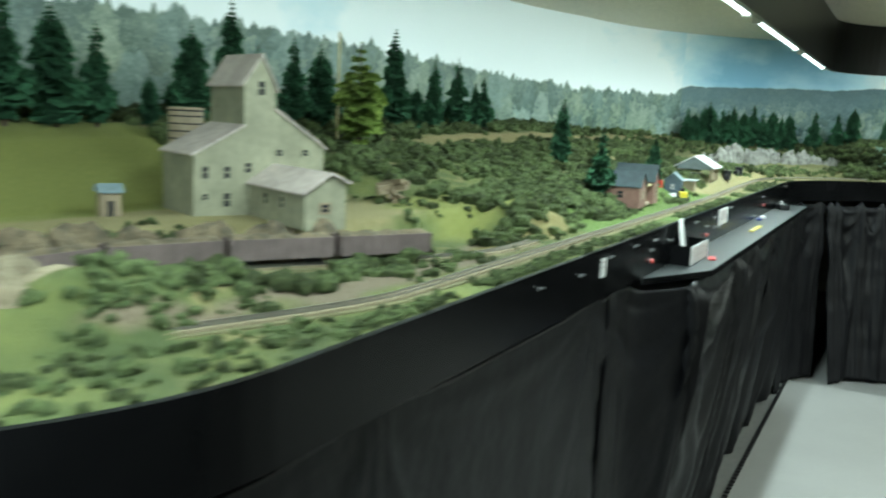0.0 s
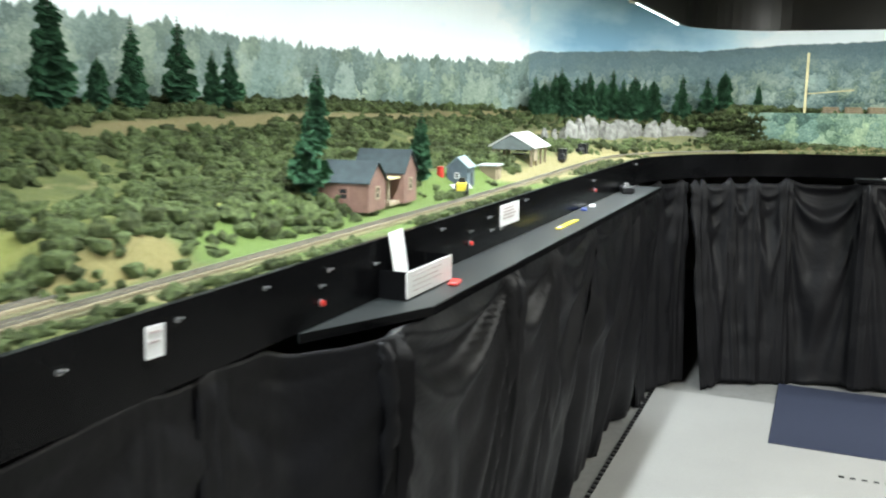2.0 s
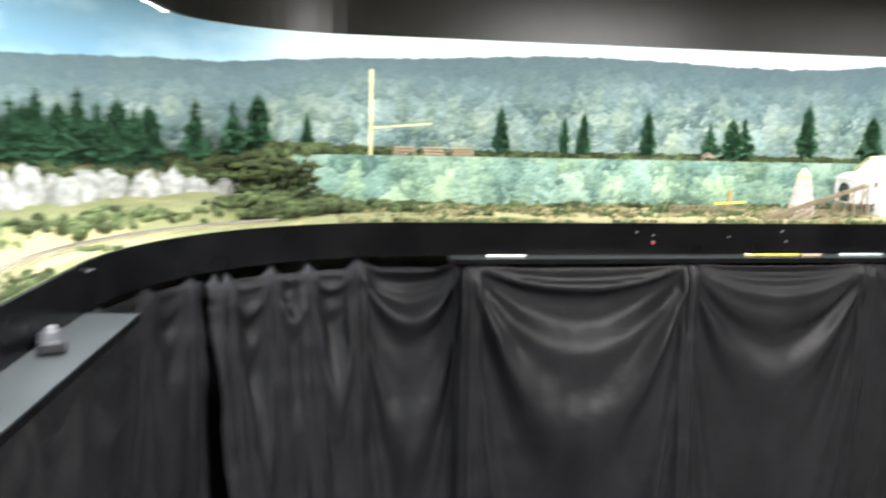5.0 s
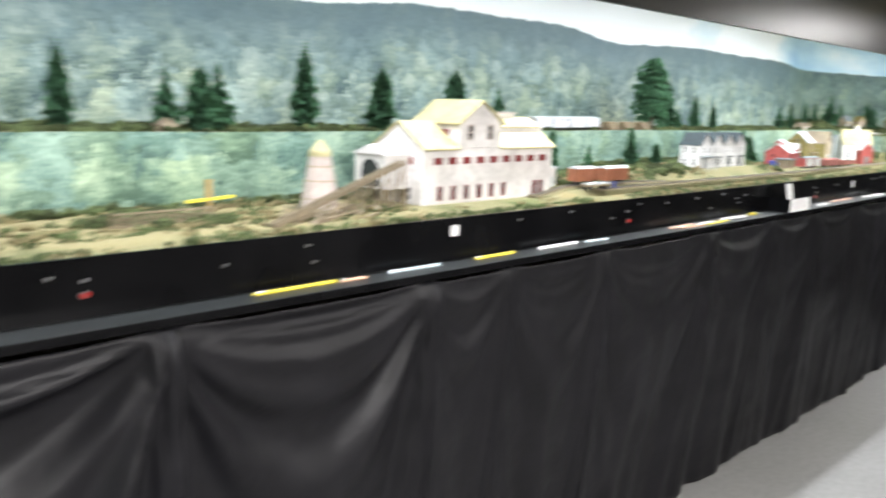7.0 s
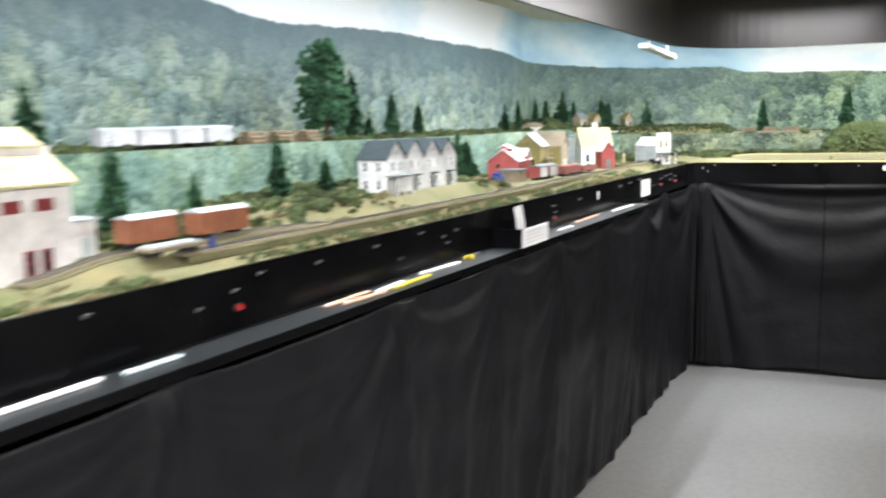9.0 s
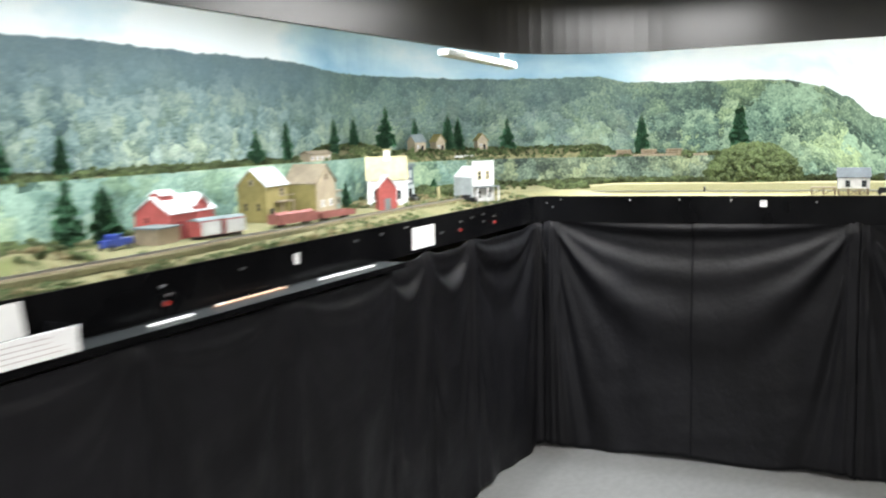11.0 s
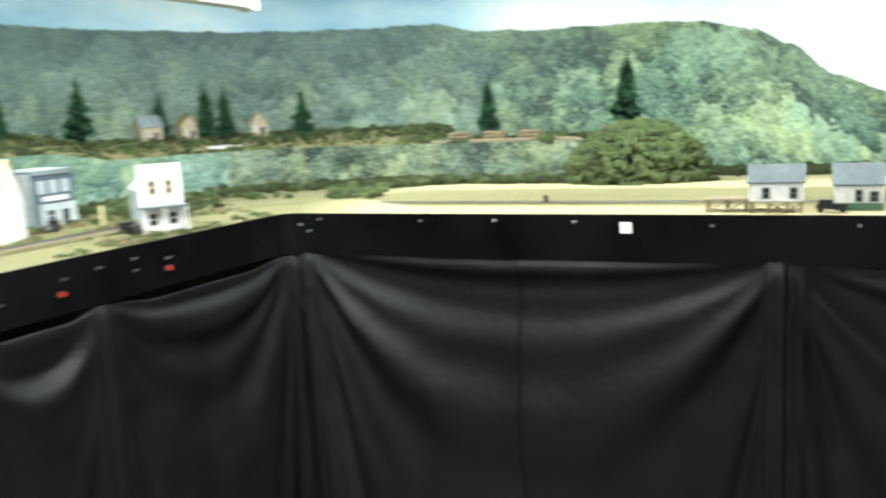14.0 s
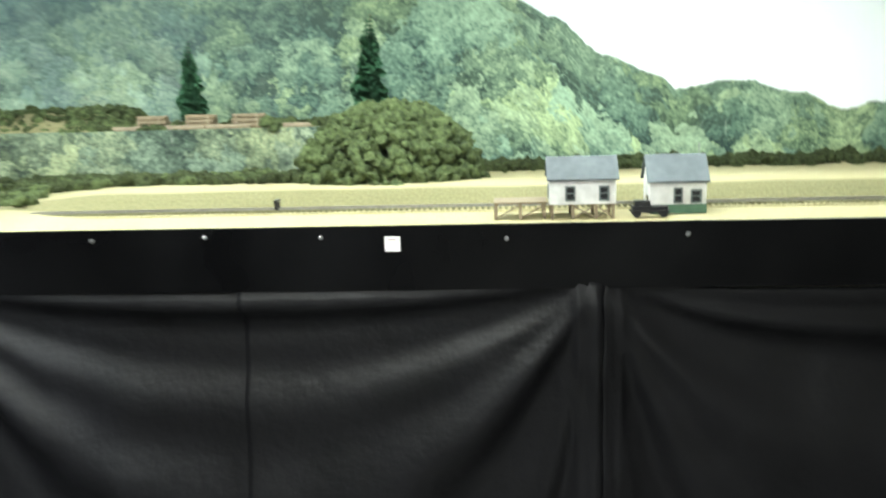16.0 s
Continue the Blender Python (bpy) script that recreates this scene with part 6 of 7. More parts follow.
door(rs, 0.037, 0.024, 0.05, 0, M_GREYROOF)
window(rs, 0.04, 0.05, 0.016, 0.02, face="left", at=0.0, frame=M_BARN)
nv = thing("blue_store", spot(sb_(7.52), 0.46, 1.308, 0), "dark blue flat-fronted two-storey store", "store")
solid(nv, "wall", M_NAVY, (0, 0.14, 0, 0.15, 0, 0.165))
solid(nv, "cornice", M_GREYROOF, (-0.005, 0.145, -0.006, -0.0005, 0.155, 0.168))
solid(nv, "flat_roof", M_GREYW, (0.002, 0.138, 0.001, 0.149, 0.1652, 0.169))
solid(nv, "side_wall", M_GREYW, (-0.003, -0.0005, 0.004, 0.149, 0.0, 0.16))
solid(nv, "shopfront", M_GREYW, (0.02, 0.138, -0.004, -0.0005, 0.0, 0.07))
for x in (0.03, 0.07, 0.11):
    window(nv, x, 0.10, 0.022, 0.038, 0, M_GREYW, M_GREYW)
solid(nv, "sign", M_METAL, (0.03, 0.115, -0.005, -0.001, 0.078, 0.092))
window(nv, 0.05, 0.012, 0.035, 0.045, -0.004, M_GREYW)
door(nv, 0.1, 0.022, 0.05, -0.004)
ws = thing("white_store", spot(sb_(7.691), 0.047, 1.300, 60) @ Matrix.Diagonal((1, 0.9, 0.95, 1)), "white two-storey false-front store with a porch", "store")
solid(ws, "false_front", M_WHITE, (-0.006, 0.0, 0.0, 0.13, 0, 0.195))
body(ws, 0.001, 0.17, 0.008, 0.122, 0.115, 0.05, "x", M_GREYW, M_METAL, over=0.001)
for y in (0.04, 0.09):
    window(ws, y, 0.105, 0.024, 0.044, face="left", at=-0.006, frame=M_STUCCO_Y)
window(ws, 0.035, 0.012, 0.035, 0.045, face="left", at=-0.006)
window(ws, 0.095, 0.012, 0.035, 0.045, face="left", at=-0.006)
solid(ws, "porch_roof", M_GREYROOF, (-0.05, -0.0065, -0.003, 0.133, 0.07, 0.075))
for y in (0.0, 0.065, 0.127):
    solid(ws, "porch_post", M_WHITE, (-0.048, -0.042, y, y + 0.005, 0, 0.0698))
for x in (0.05, 0.12):
    window(ws, x, 0.085, 0.022, 0.034, 0.008, M_WHITE)
    window(ws, x, 0.012, 0.022, 0.045, 0.008, M_WHITE)
solid(ws, "side_shed", M_TAN, (0.10, 0.17, -0.03, 0.0075, 0, 0.05))
solid(ws, "side_shed_roof", M_GREYROOF, (0.095, 0.175, -0.036, 0.0075, 0.0502, 0.055))
motor_car(spot(sb_(7.50), 0.36, 1.309, 40), M_BLACK, "black old motor car parked in the street")
motor_car(spot(sb_(7.54), 0.10, 1.305, 85), M_BLACK, "black old motor car before the white store")
sp = thing("sign_post", spot(sb_(7.62), 0.30, 1.308), "pale wooden sign post", "post")
solid(sp, "post", M_STUCCO_Y, (-0.004, 0.004, -0.004, 0.004, 0, 0.06))

# sand bank, wall C
h1 = thing("depot_house", spot(sc_(1.385), 0.045, 1.292), "white depot house with a grey roof on timber stilts", "house")
body(h1, 0, 0.128, 0, 0.085, 0.079, 0.036, "x", M_WHITE, M_LEADROOF, z0=0.028, over=0.006)
for x in (0.04, 0.105):
    window(h1, x, 0.034, 0.02, 0.03, 0, M_GREYROOF)
window(h1, 0.04, 0.036, 0.02, 0.03, face="left", at=0.0, frame=M_GREYROOF)
for x in (0.005, 0.045, 0.09, 0.123):
    for y in (0.004, 0.08):
        solid(h1, "stilt", M_WOOD, (x - 0.003, x + 0.003, y - 0.003, y + 0.003, -0.004, 0.0278))
for x0, x1 in ((0.045, 0.09), (0.09, 0.123)):
    bm = bmesh.new()
    bar(bm, (x0, 0.003, 0.0), (x1, 0.003, 0.025), 0.003)
    part("brace", bm, M_WOOD, h1)
    bm = bmesh.new()
    bar(bm, (x0, 0.0005, 0.025), (x1, 0.0005, 0.0), 0.003)
    part("brace", bm, M_WOOD, h1)
dc = thing("loading_dock", spot(sc_(1.275), 0.055, 1.292), "grey timber loading dock on posts", "dock")
for k in range(13):
    solid(dc, "plank", M_WOOD, (k * 0.0082, k * 0.0082 + 0.0076, 0, 0.075, 0.029, 0.033))
for x in (0.004, 0.053, 0.1):
    for y in (0.004, 0.07):
        solid(dc, "post", M_WOOD, (x - 0.003, x + 0.003, y - 0.003, y + 0.003, -0.004, 0.0288))
for x0 in (0.004, 0.053):
    bm = bmesh.new()
    bar(bm, (x0, 0.001, 0.0), (x0 + 0.047, 0.001, 0.027), 0.003)
    part("brace", bm, M_WOOD, dc)
h2 = thing("station_house", spot(sc_(1.585), 0.09, 1.292), "white station house with a grey roof and green skirting", "house")
body(h2, 0, 0.11, 0, 0.085, 0.067, 0.044, "x", M_WHITE, M_LEADROOF, z0=0.0, over=0.006)
solid(h2, "skirting", M_DKGREEN, (-0.0005, 0.1105, -0.003, -0.0005, 0, 0.018))
window(h2, 0.055, 0.02, 0.018, 0.032, 0, M_GREYROOF)
window(h2, 0.09, 0.02, 0.022, 0.028, 0, M_GREYROOF)
door(h2, 0.03, 0.016, 0.034, face="left", at=0.0)
bm = bmesh.new()
cyl(bm, (0.104, 0.05, 0.09), (0.104, 0.05, 0.135), 0.0012, n=6)
part("flue", bm, M_STEEL, h2)
motor_car(spot(sc_(1.575), 0.055, 1.292, 180), M_BLACK, "black open touring car beside the depot")
bs = thing("buffer_stop", spot(sc_(0.80), 0.20, 1.297), "small dark buffer stop on the track", "buffer stop")
solid(bs, "post", M_BLACK, (-0.004, 0.004, -0.010, -0.006, 0, 0.018), (-0.004, 0.004, 0.006, 0.010, 0, 0.018))
solid(bs, "beam", M_BLACK, (-0.004, 0.004, -0.014, 0.014, 0.0182, 0.024))


# ---- upper shelf ----
def log_stack(m, ln=0.10, label="stack of cut logs on stakes"):
    t = thing("log_stack", m, label, "logs", "log stacks")
    for row, n in enumerate((4, 3, 2)):
        for k in range(n):
            y = (k - (n - 1) / 2) * 0.015
            bm = bmesh.new()
            cyl(bm, (-ln / 2 + rnd.uniform(-.004, .004), y, 0.009 + row * 0.013), (ln / 2 + rnd.uniform(-.004, .004), y, 0.009 + row * 0.013), 0.0075, 0.007, 8)
            part("log", bm, M_LOG, t)
    for x in (-ln * 0.35, ln * 0.35):
        for y in (-0.034, 0.034):
            solid(t, "stake", M_WOOD, (x - 0.002, x + 0.002, y - 0.002, y + 0.002, -0.003, 0.042))


def zt(s):
    return ground_z(s, dstrip(s) + 0.05)


for b in (0.95, 1.08, 1.21):
    s = sb_(b)
    log_stack(spot(s, dstrip(s) + 0.06, zt(s)), 0.095)
for b in (4.70, 4.84, 4.99):
    s = sb_(b)
    log_stack(spot(s, dstrip(s) + 0.06, zt(s)), 0.075)
for c in (0.30, 0.44, 0.58):
    s = sc_(c)
    log_stack(spot(s, dstrip(s) + 0.07, zt(s)), 0.085)
for c in (0.26, 0.40, 0.53, 0.70):
    s = sc_(c)
    t = thing("felled_log", spot(s, dstrip(s) + 0.03, zt(s), 3), "felled log lying at the shelf edge", "log", "felled logs")
    bm = bmesh.new()
    cyl(bm, (-0.06, 0, 0.008), (0.06, 0, 0.008), 0.008, 0.007, 10)
    part("trunk", bm, M_WOOD, t)
for b in (4.165, 4.29, 4.415, 4.54):
    s = sb_(b)
    boxcar(spot(s, dstrip(s) + 0.07, zt(s)), M_PALECAR, M_GREYW, 0.108, 0.056, "pale grey boxcar on the upper shelf", "pale boxcars")
bp = thing("boom_derrick", spot(sb_(0.84), 0.62, Z_TER - 0.005), "tall pale timber mast with a slanting boom", "derrick")
bm = bmesh.new()
bar(bm, (0, 0, -0.01), (0, 0, 0.372), 0.013)
part("mast", bm, M_STUCCO_Y, bp)
bm = bmesh.new()
bar(bm, (0.01, 0, 0.125), (0.27, -0.01, 0.148), 0.007)
part("boom", bm, M_STUCCO_Y, bp)
for a, kind in ((81.5, 0), (71.0, 1), (53.0, 1)):
    s = round_corner(a)
    t = thing("log_cabin", spot(s, 0.80, ground_z(s, 0.80), 0), ("grey-roofed" if kind == 0 else "small tan") + " cabin on the upper shelf", "cabin", "cabins on the shelf")
    w = 0.085 if kind == 0 else 0.062
    body(t, 0, w, 0, 0.06, 0.06, 0.035, "x" if kind == 0 else "y", M_TAN, M_GREYROOF if kind == 0 else M_OLIVE)
    window(t, w * 0.3, 0.02, 0.014, 0.02)
    door(t, w * 0.68, 0.016, 0.036)
s = round_corner(65.5)
t = thing("picket_fence", spot(s, 0.735, ground_z(s, 0.735), 0), "low white picket fence", "fence")
for k in range(14):
    solid(t, "picket", M_WHITE, (k * 0.010, k * 0.010 + 0.006, 0, 0.002, 0, 0.028))
solid(t, "rail", M_WHITE, (0, 0.14, 0.002, 0.004, 0.015, 0.019))
s = sb_(2.37)
t = thing("log_cabin", spot(s, dstrip(s) + 0.05, zt(s), -8), "small tan cabin with a pale roof on the upper shelf", "cabin", "cabins on the shelf")
body(t, 0, 0.05, 0, 0.04, 0.022, 0.016, "y", M_TAN, M_BROWNROOF)
door(t, 0.025, 0.012, 0.018)
s = sb_(7.26)
t = thing("bunkhouse", spot(s, dstrip(s) + 0.06, zt(s)), "low tan bunkhouse on the upper shelf", "house")
body(t, -0.08, 0.08, 0, 0.05, 0.034, 0.012, "x", M_TAN, M_BROWNROOF)
for x in (-0.06, -0.02, 0.02, 0.06):
    window(t, x, 0.008, 0.016, 0.016)

# ---- shelves under the fascia and the things on them ----
def ledge(name, s0, s1, depth, z, label, cut=0.0):
    t = thing(name, Matrix(), label, "shelf", "fascia shelves")

    def plank(inner, outer, za, zb, mat, nm):
        bm = bmesh.new()
        prev = None
        for s in steps(s0, s1, 0.3):
            k = max(min(1.0, (s - s0) / cut) if cut else 1.0, 0.02)
            ring = []
            for d, zz in ((-0.0125 - inner * k, za), (-0.0125 - outer * k, za), (-0.0125 - outer * k, zb), (-0.0125 - inner * k, zb)):
                p, _ = EDGE(s, d)
                ring.append(bm.verts.new((p.x, p.y, zz)))
            if prev:
                for i in range(4):
                    bm.faces.new((prev[i], prev[(i + 1) % 4], ring[(i + 1) % 4], ring[i]))
            else:
                bm.faces.new(ring)
            prev = ring
        bm.faces.new(prev[::-1])
        bmesh.ops.recalc_face_normals(bm, faces=bm.faces)
        part(nm, bm, mat, t)
    plank(0.0, depth, z, z - 0.015, M_SHELF, "board")
    plank(depth, depth + 0.004, z - 0.001, z - 0.019, M_FASCIA, "front_strip")
    return t


ZA, ZB = 1.164, 1.170
ledge("fascia_shelf", 3.98, 7.0, 0.135, ZA, "dark narrow shelf fixed below the fascia", 0.1)
ledge("fascia_shelf", sb_(1.03), sb_(6.62), 0.10, ZB, "dark narrow shelf fixed below the fascia")


def card_box(s, ln, z, depth, lean_s, lean_h, label):
    t = thing("card_box", spot(s, -0.013, z), label, "box", "card boxes")
    solid(t, "tray", M_FASCIA, (0, ln, -depth, -0.001, 0.0, 0.005), (0, 0.004, -depth, -0.001, 0.005, 0.062), (ln - 0.004, ln, -depth, -0.001, 0.005, 0.062), (0.004, ln - 0.004, -depth, -depth + 0.003, 0.005, 0.062))
    solid(t, "front_card", M_CARD, (0.002, ln - 0.002, -depth - 0.003, -depth - 0.0003, 0.003, 0.0615))
    bm = bmesh.new()
    for k in range(4):
        box(bm, ln * 0.12, ln * rnd.uniform(0.5, 0.85), -depth - 0.0038, -depth - 0.003, 0.048 - k * 0.011, 0.0492 - k * 0.011)
    part("print", bm, M_INK, t)
    bm = bmesh.new()
    box(bm, 0, 0.075, -0.002, 0.0, 0, lean_h)
    cd = part("leaning_card", bm, M_CARD, t, "white card propped behind the box")
    cd.matrix_basis = pose(lean_s, -depth + 0.03, 0.012, -9, 0, 4)
    return t


card_box(4.295, 0.245, ZA + 0.0005, 0.064, 0.02, 0.13, "black card box with a printed white front card")
card_box(sb_(5.04), 0.22, ZB + 0.0005, 0.11, 0.05, 0.115, "black card box with a printed white front card")


def note(s, z0, z1, w, label, lines=3, crook=0.0):
    t = thing("paper_note", spot(s, -0.0128, z0, 0), label, "note", "notes on the fascia")
    bm = bmesh.new()
    box(bm, -w / 2, w / 2, -0.0012, 0, 0, z1 - z0, pose(0, 0, 0, 0, crook, 0))
    part("paper", bm, M_CARD, t)
    if lines:
        bm = bmesh.new()
        for k in range(lines):
            z = (z1 - z0) * (0.8 - 0.6 * k / max(lines, 1))
            box(bm, -w * 0.35, w * rnd.uniform(0.05, 0.35), -0.002, -0.0012, z - 0.0015, z + 0.0015, pose(0, 0, 0, 0, crook, 0))
        part("print", bm, M_INK, t)


note(3.61, 1.222, 1.270, 0.038, "small white paper note on the fascia", 2, 3)
note(5.14, 1.216, 1.280, 0.172, "white printed card on the fascia", 4)
note(sb_(2.925), 1.240, 1.270, 0.030, "small white paper note on the fascia", 1, 4)
note(sb_(6.93), 1.178, 1.263, 0.172, "large blank white card on the fascia", 0)
note(sb_(6.15), 1.228, 1.262, 0.026, "small white paper note on the fascia", 1)
note(sc_(1.08), 1.243, 1.272, 0.03, "small square white note on the fascia", 1)


def toggle(m):
    t = thing("toggle_switch", m, "small steel toggle switch on the fascia", "switch", "fascia switches")
    bm = bmesh.new()
    cyl(bm, (0, -0.001, 0), (0, 0.001, 0), 0.0045, n=10)
    part("plate", bm, M_STEEL, t)
    bm = bmesh.new()
    cyl(bm, (0, -0.001, 0), (0.0015, -0.010, 0.004), 0.0016, 0.0022, 8)
    part("lever", bm, M_STEEL, t)
    return t


def button(m):
    t = thing("push_button", m, "red push button on the fascia", "button", "fascia buttons")
    bm = bmesh.new()
    cyl(bm, (0, -0.002, 0), (0, 0.001, 0), 0.008, n=12)
    part("bezel", bm, M_STEEL, t)
    bm = bmesh.new()
    cyl(bm, (0, -0.008, 0), (0, -0.002, 0), 0.006, n=12)
    part("cap", bm, M_RED, t)
    return t


tg = bt = None
for s, z in ((3.19, 1.259), (3.44, 1.250), (3.66, 1.266), (3.88, 1.269), (4.09, 1.263), (4.06, 1.237), (4.28, 1.242), (4.63, 1.268), (4.82, 1.236), (4.96, 1.257), (4.98, 1.218), (5.06, 1.212), (5.29, 1.272), (6.17, 1.259), (7.03, 1.268),
             (sb_(1.78), 1.257), (sb_(1.85), 1.245), (sb_(2.17), 1.239), (sb_(2.4), 1.262), (sb_(2.42), 1.22), (sb_(3.22), 1.264), (sb_(3.49), 1.270), (sb_(3.74), 1.230), (sb_(3.84), 1.248), (sb_(3.92), 1.270), (sb_(4.12), 1.262), (sb_(4.36), 1.265), (sb_(4.48), 1.217),
             (sb_(4.59), 1.270), (sb_(4.72), 1.245), (sb_(4.74), 1.225), (sb_(4.8), 1.255), (sb_(5.6), 1.25), (sb_(5.62), 1.225), (sb_(5.9), 1.25), (sb_(6.47), 1.260), (sb_(6.63), 1.264), (sb_(6.80), 1.27), (sb_(7.07), 1.22), (sb_(7.24), 1.247), (sb_(7.34), 1.255), (sb_(7.45), 1.258), (sb_(7.45), 1.227), (sb_(7.56), 1.240),
             (sc_(0.14), 1.275), (sc_(0.07), 1.258), (sc_(0.10), 1.238), (sc_(0.48), 1.272), (sc_(0.71), 1.275), (sc_(0.94), 1.272), (sc_(1.30), 1.265), (sc_(1.64), 1.268)):
    m = spot(s, -0.0135, z)
    if tg is None:
        tg = toggle(m)
    else:
        copy_thing(tg, m)
for s, z in ((4.06, 1.205), (4.82, 1.205), (6.20, 1.217), (sb_(1.85), 1.217), (sb_(3.85), 1.214), (sb_(5.61), 1.205), (sb_(7.23), 1.214), (sb_(7.56), 1.213)):
    m = spot(s, -0.0135, z)
    if bt is None:
        bt = button(m)
    else:
        copy_thing(bt, m)


def strip(s, ln, d, mat, label, turn=0.0, w=0.014, h=0.006, z=ZB):
    t = thing("plastic_strip", spot(s, d, z + 0.0004, turn), label, "strip", "strips on the shelf")
    bm = bmesh.new()
    box(bm, 0, ln, -w / 2, w / 2, 0, h, bevel=0.0015)
    part("body", bm, mat, t)
    bm = bmesh.new()
    box(bm, ln * 0.02, ln * 0.12, -w * 0.3, w * 0.3, h, h + 0.0008)
    part("label", bm, M_CARD, t)


for b, ln, mat, nm, turn, d in ((1.17, 0.15, M_CARD, "white", 0, -0.06), (2.22, 0.24, M_YEL, "yellow", 1, -0.055), (2.47, 0.08, M_PEACH, "peach", 0, -0.06), (2.64, 0.19, M_ICE, "pale blue", 0, -0.05), (2.98, 0.18, M_YEL, "yellow", 1, -0.05),
                             (3.28, 0.20, M_CARD, "white", 0, -0.05), (3.52, 0.12, M_ICE, "pale", -2, -0.06), (4.08, 0.18, M_PEACH, "peach", 2, -0.06), (4.12, 0.16, M_PEACH, "peach", -4, -0.08), (4.27, 0.14, M_CARD, "white", 4, -0.075), (4.32, 0.19, M_YEL, "yellow", 2, -0.088),
                             (4.52, 0.20, M_CARD, "white", -3, -0.05), (5.50, 0.14, M_CARD, "white", 0, -0.075), (5.75, 0.3, M_PEACH, "peach", 1, -0.05), (6.2, 0.3, M_CARD, "white", -1, -0.06)):
    strip(sb_(b), ln, d, mat, nm + " plastic strip lying on the shelf", turn)
strip(5.42, 0.23, -0.085, M_YEL, "yellow plastic strip lying on the shelf", 0, 0.02, 0.006, ZA)
for s, mat, nm, sz in ((5.95, M_BLUE, "blue", 0.055), (4.50, M_RED, "red", 0.05), (6.08, M_CARD, "white", 0.05)):
    t = thing("small_pack", spot(s, -0.105 if nm == "red" else -0.035, ZA + 0.0004, 12), nm + " plastic pack lying on the shelf", "pack", "packs on the shelf")
    bm = bmesh.new()
    box(bm, -sz / 2, sz / 2, -0.012, 0.012, 0, 0.008, bevel=0.002)
    part("body", bm, mat, t)
t = thing("throttle", spot(6.66, -0.05, ZA + 0.0004, 20), "black hand controller with a pale knob on the shelf", "controller")
bm = bmesh.new()
box(bm, -0.06, 0.06, -0.028, 0.028, 0, 0.03, bevel=0.006)
part("case", bm, M_BLACK, t)
bm = bmesh.new()
cyl(bm, (0.03, 0, 0.03), (0.03, 0, 0.042), 0.014, 0.012, 14)
part("knob", bm, M_STEEL, t)
t = thing("tool_cluster", spot(sb_(4.84), -0.05, ZB + 0.0004, 10), "yellow-handled pliers lying on the shelf", "tool")
for k in (-1, 1):
    bm = bmesh.new()
    bar(bm, (-0.05, 0.012 * k, 0.006), (0.0, 0, 0.006), 0.008)
    part("handle", bm, M_YEL, t)
    bm = bmesh.new()
    bar(bm, (0, 0, 0.006), (0.04, 0.004 * k, 0.006), 0.006)
    part("jaw", bm, M_STEEL, t)

# ---- floor mats ----
bm = bmesh.new()
box(bm, 0.73, 2.05, 6.82, 7.75, 0.0005, 0.012, bevel=0.004)
tagged(part("blue_floor_mat", bm, M_MAT), "dark blue rubber mat on the floor", "floor mat")
M_FOAM = material("light_grey_foam_tile", (0.29, 0.287, 0.28), 0.8, color2=(0.26, 0.258, 0.252), scale=200, bump=0.2, stain=0.08, stain_scale=2)
fm = thing("foam_floor_mat", pose(0.11, -1.5, 0.0004), "light grey interlocking foam mat with toothed edges", "floor mat")
solid(fm, "sheet", M_FOAM, (0.0, 2.4, 0.0, 8.9, 0.0, 0.006))
bm = bmesh.new()
y = 0.0
while y < 8.9:
    box(bm, -0.022, -0.0005, y, y + 0.022, 0.0, 0.0075)
    y += 0.045
x = 0.92
while x < 2.3:
    box(bm, x, x + 0.022, 8.05, 8.068, 0.0062, 0.0075)
    x += 0.045
tagged(part("teeth", bm, M_BLACK, fm), kind="stuff")

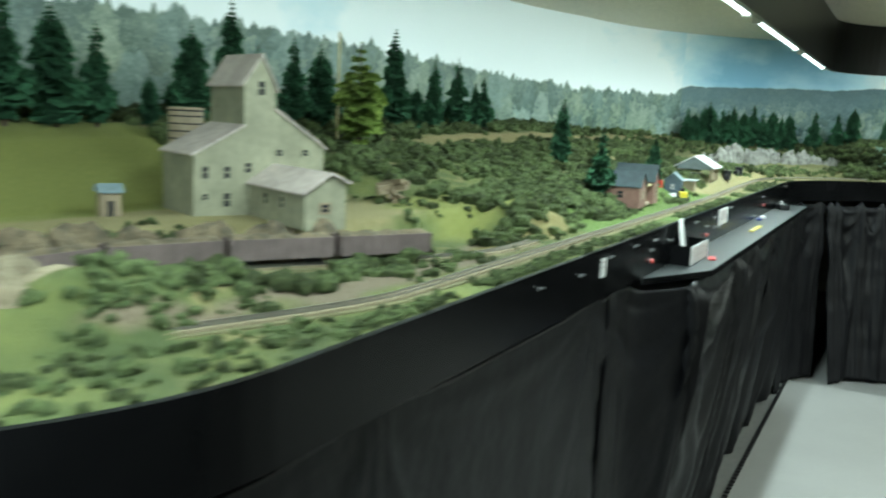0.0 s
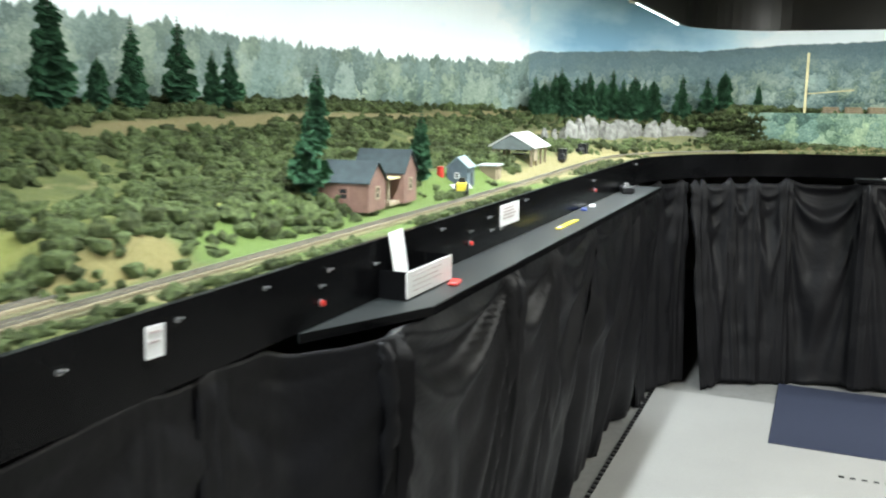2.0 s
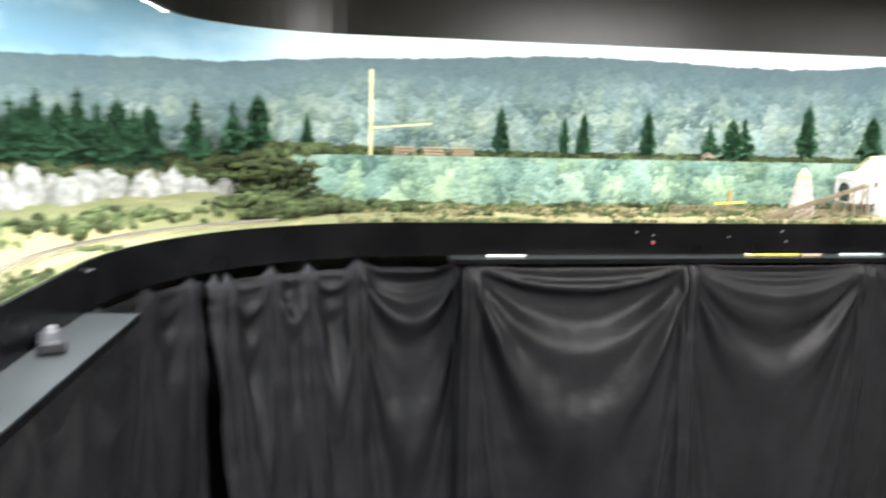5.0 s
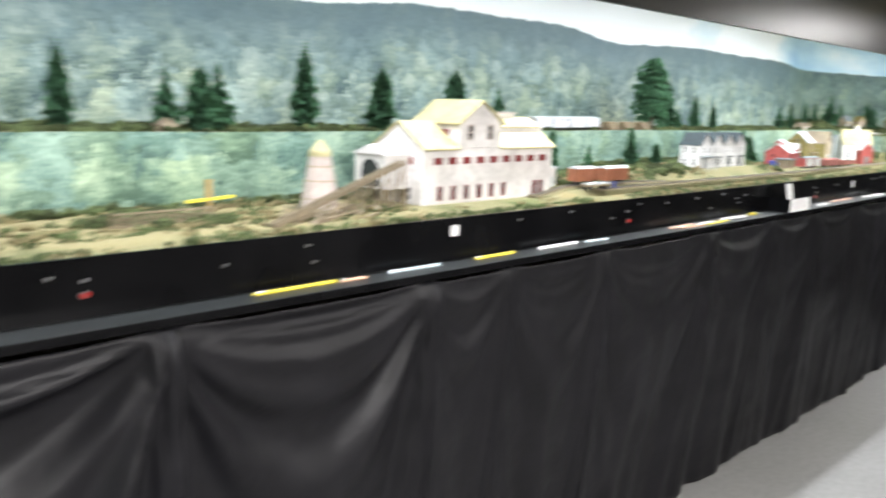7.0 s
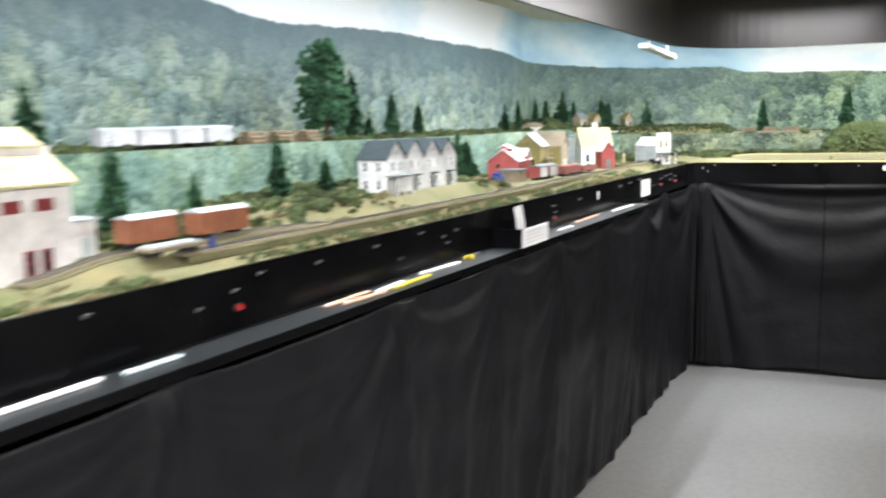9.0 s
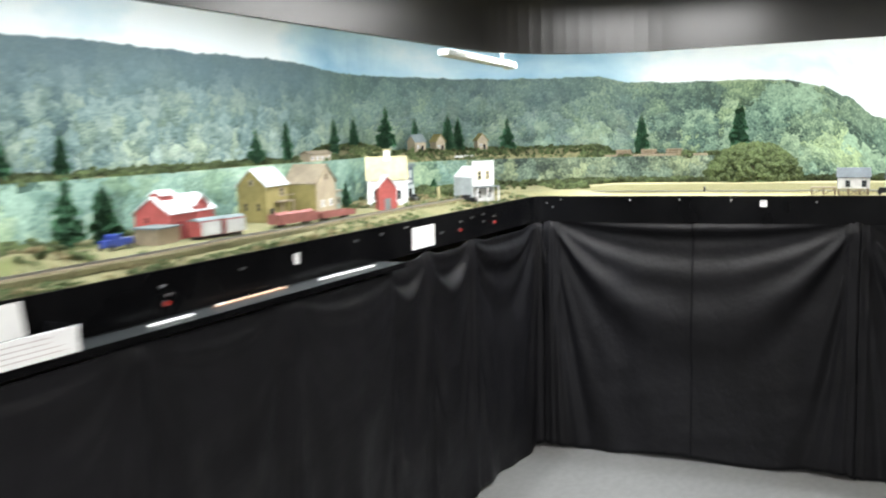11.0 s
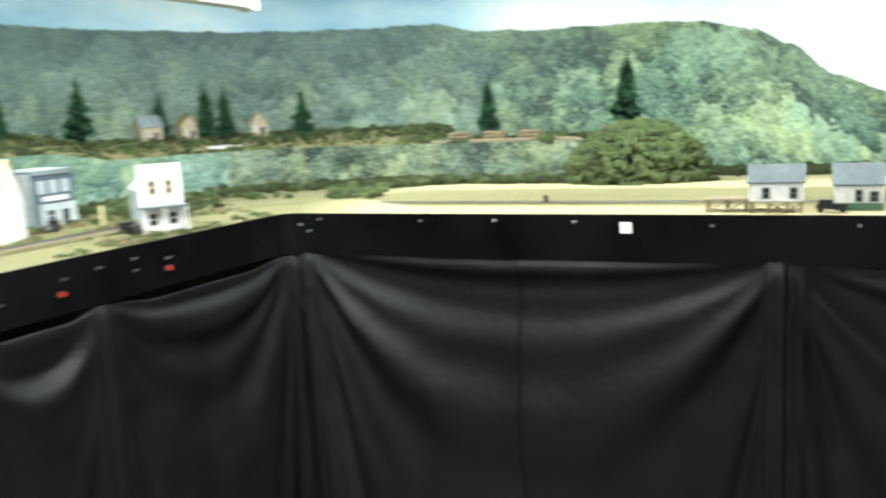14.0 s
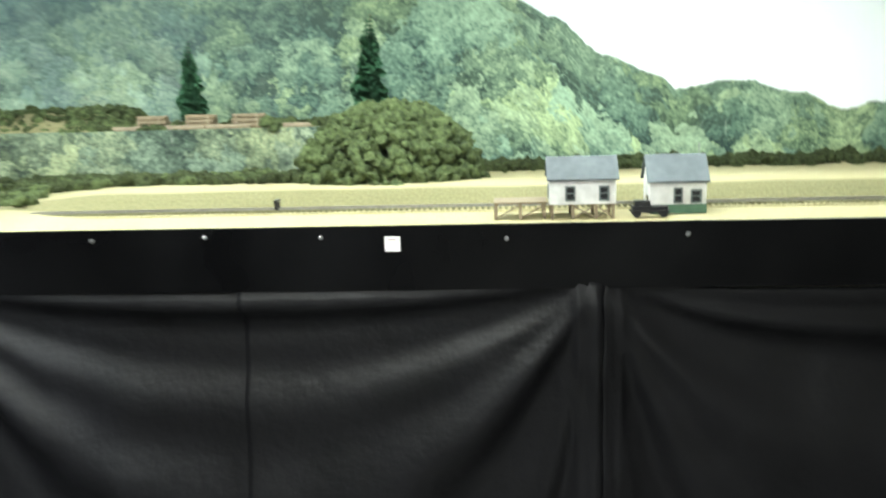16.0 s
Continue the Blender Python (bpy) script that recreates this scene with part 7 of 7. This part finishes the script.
# ---- curtains ----
curtain("curtain", S0, 3.72, 1.168, -0.016, 1, (0.4, 1.4, 2.6, 3.6), 0.3, 0.35)
curtain("curtain", 3.70, 4.16, lambda s: mix(1.168, 1.145, smooth(s, 3.88, 3.96)), lambda s: mix(-0.016, -0.15, smooth(s, 3.90, 4.14)), 12, (3.74, 4.12), 0.6, 0.8)
curtain("curtain", 4.08, 4.86, 1.147, -0.138, 2, (4.13, 4.82), 2.5, 1.6, tuck=1.1)
curtain("curtain", 4.83, 5.72, 1.147, -0.140, 21, (4.86, 5.22, 5.68), 1.5, 3.0, tuck=1.1)
curtain("curtain", 5.69, 7.08, 1.147, lambda s: -0.14 + 0.12 * smooth(s, 6.98, 7.08), 22, (5.72, 6.3, 6.6, 6.98), 1.3, 3.0, tuck=1.1)
curtain("curtain", 7.03, 7.615, 1.165, -0.016, 3, (7.08, 7.36, 7.56), 1.2, 2.2, 0.025, flare=0.04)
curtain("curtain", 7.62, sb_(1.12), 1.165, -0.020, 31, (7.66, sb_(0.16), sb_(0.35), sb_(0.49), sb_(0.68), sb_(1.10)), 2.2, 1.3, 0.04, flare=0.16)
curtain("curtain", sb_(1.07), sb_(1.99), 1.151, -0.125, 4, (sb_(1.10), sb_(1.97)), 2.3, 0.9, tuck=0.0, flare=0.06)
curtain("curtain", sb_(1.94), sb_(2.76), 1.151, -0.122, 41, (sb_(1.96), sb_(2.74)), 2.1, 0.9, tuck=0.4)
curtain("curtain", sb_(2.71), sb_(3.58), 1.151, -0.125, 14, (sb_(2.73), sb_(3.05), sb_(3.56)), 1.0, 1.0)
curtain("curtain", sb_(3.54), sb_(4.38), 1.151, -0.122, 42, (sb_(3.56), sb_(4.30)), 0.8, 1.0)
curtain("curtain", sb_(4.28), sb_(5.44), 1.153, -0.118, 15, (sb_(4.31), sb_(4.9), sb_(5.41)), 0.6, 1.1)
curtain("curtain", sb_(5.40), sb_(6.68), 1.153, lambda s: -0.115 + 0.095 * smooth(s, sb_(6.55), sb_(6.66)), 43, (sb_(5.42), sb_(6.0), sb_(6.62)), 0.6, 1.0)
curtain("curtain", sb_(6.60), S_BC + 0.02, 1.170, -0.016, 5, (sb_(6.64), sb_(6.96), sb_(7.34), S_BC - 0.03), 1.2, 0.7, 0.03)
curtain("curtain", S_BC - 0.01, sc_(0.778), 1.178, -0.016, 6, (S_BC + 0.03, sc_(1.47)), 1.7, 0.35, 0.006)
curtain("curtain", sc_(0.765), sc_(1.49), 1.180, -0.020, 6, (S_BC + 0.03, sc_(1.47)), 1.7, 0.35, 0.006)
curtain("curtain", sc_(1.465), S1, 1.180, -0.016, 7, (sc_(1.485), sc_(2.6), sc_(4.0)), 1.4, 0.5, 0.02)
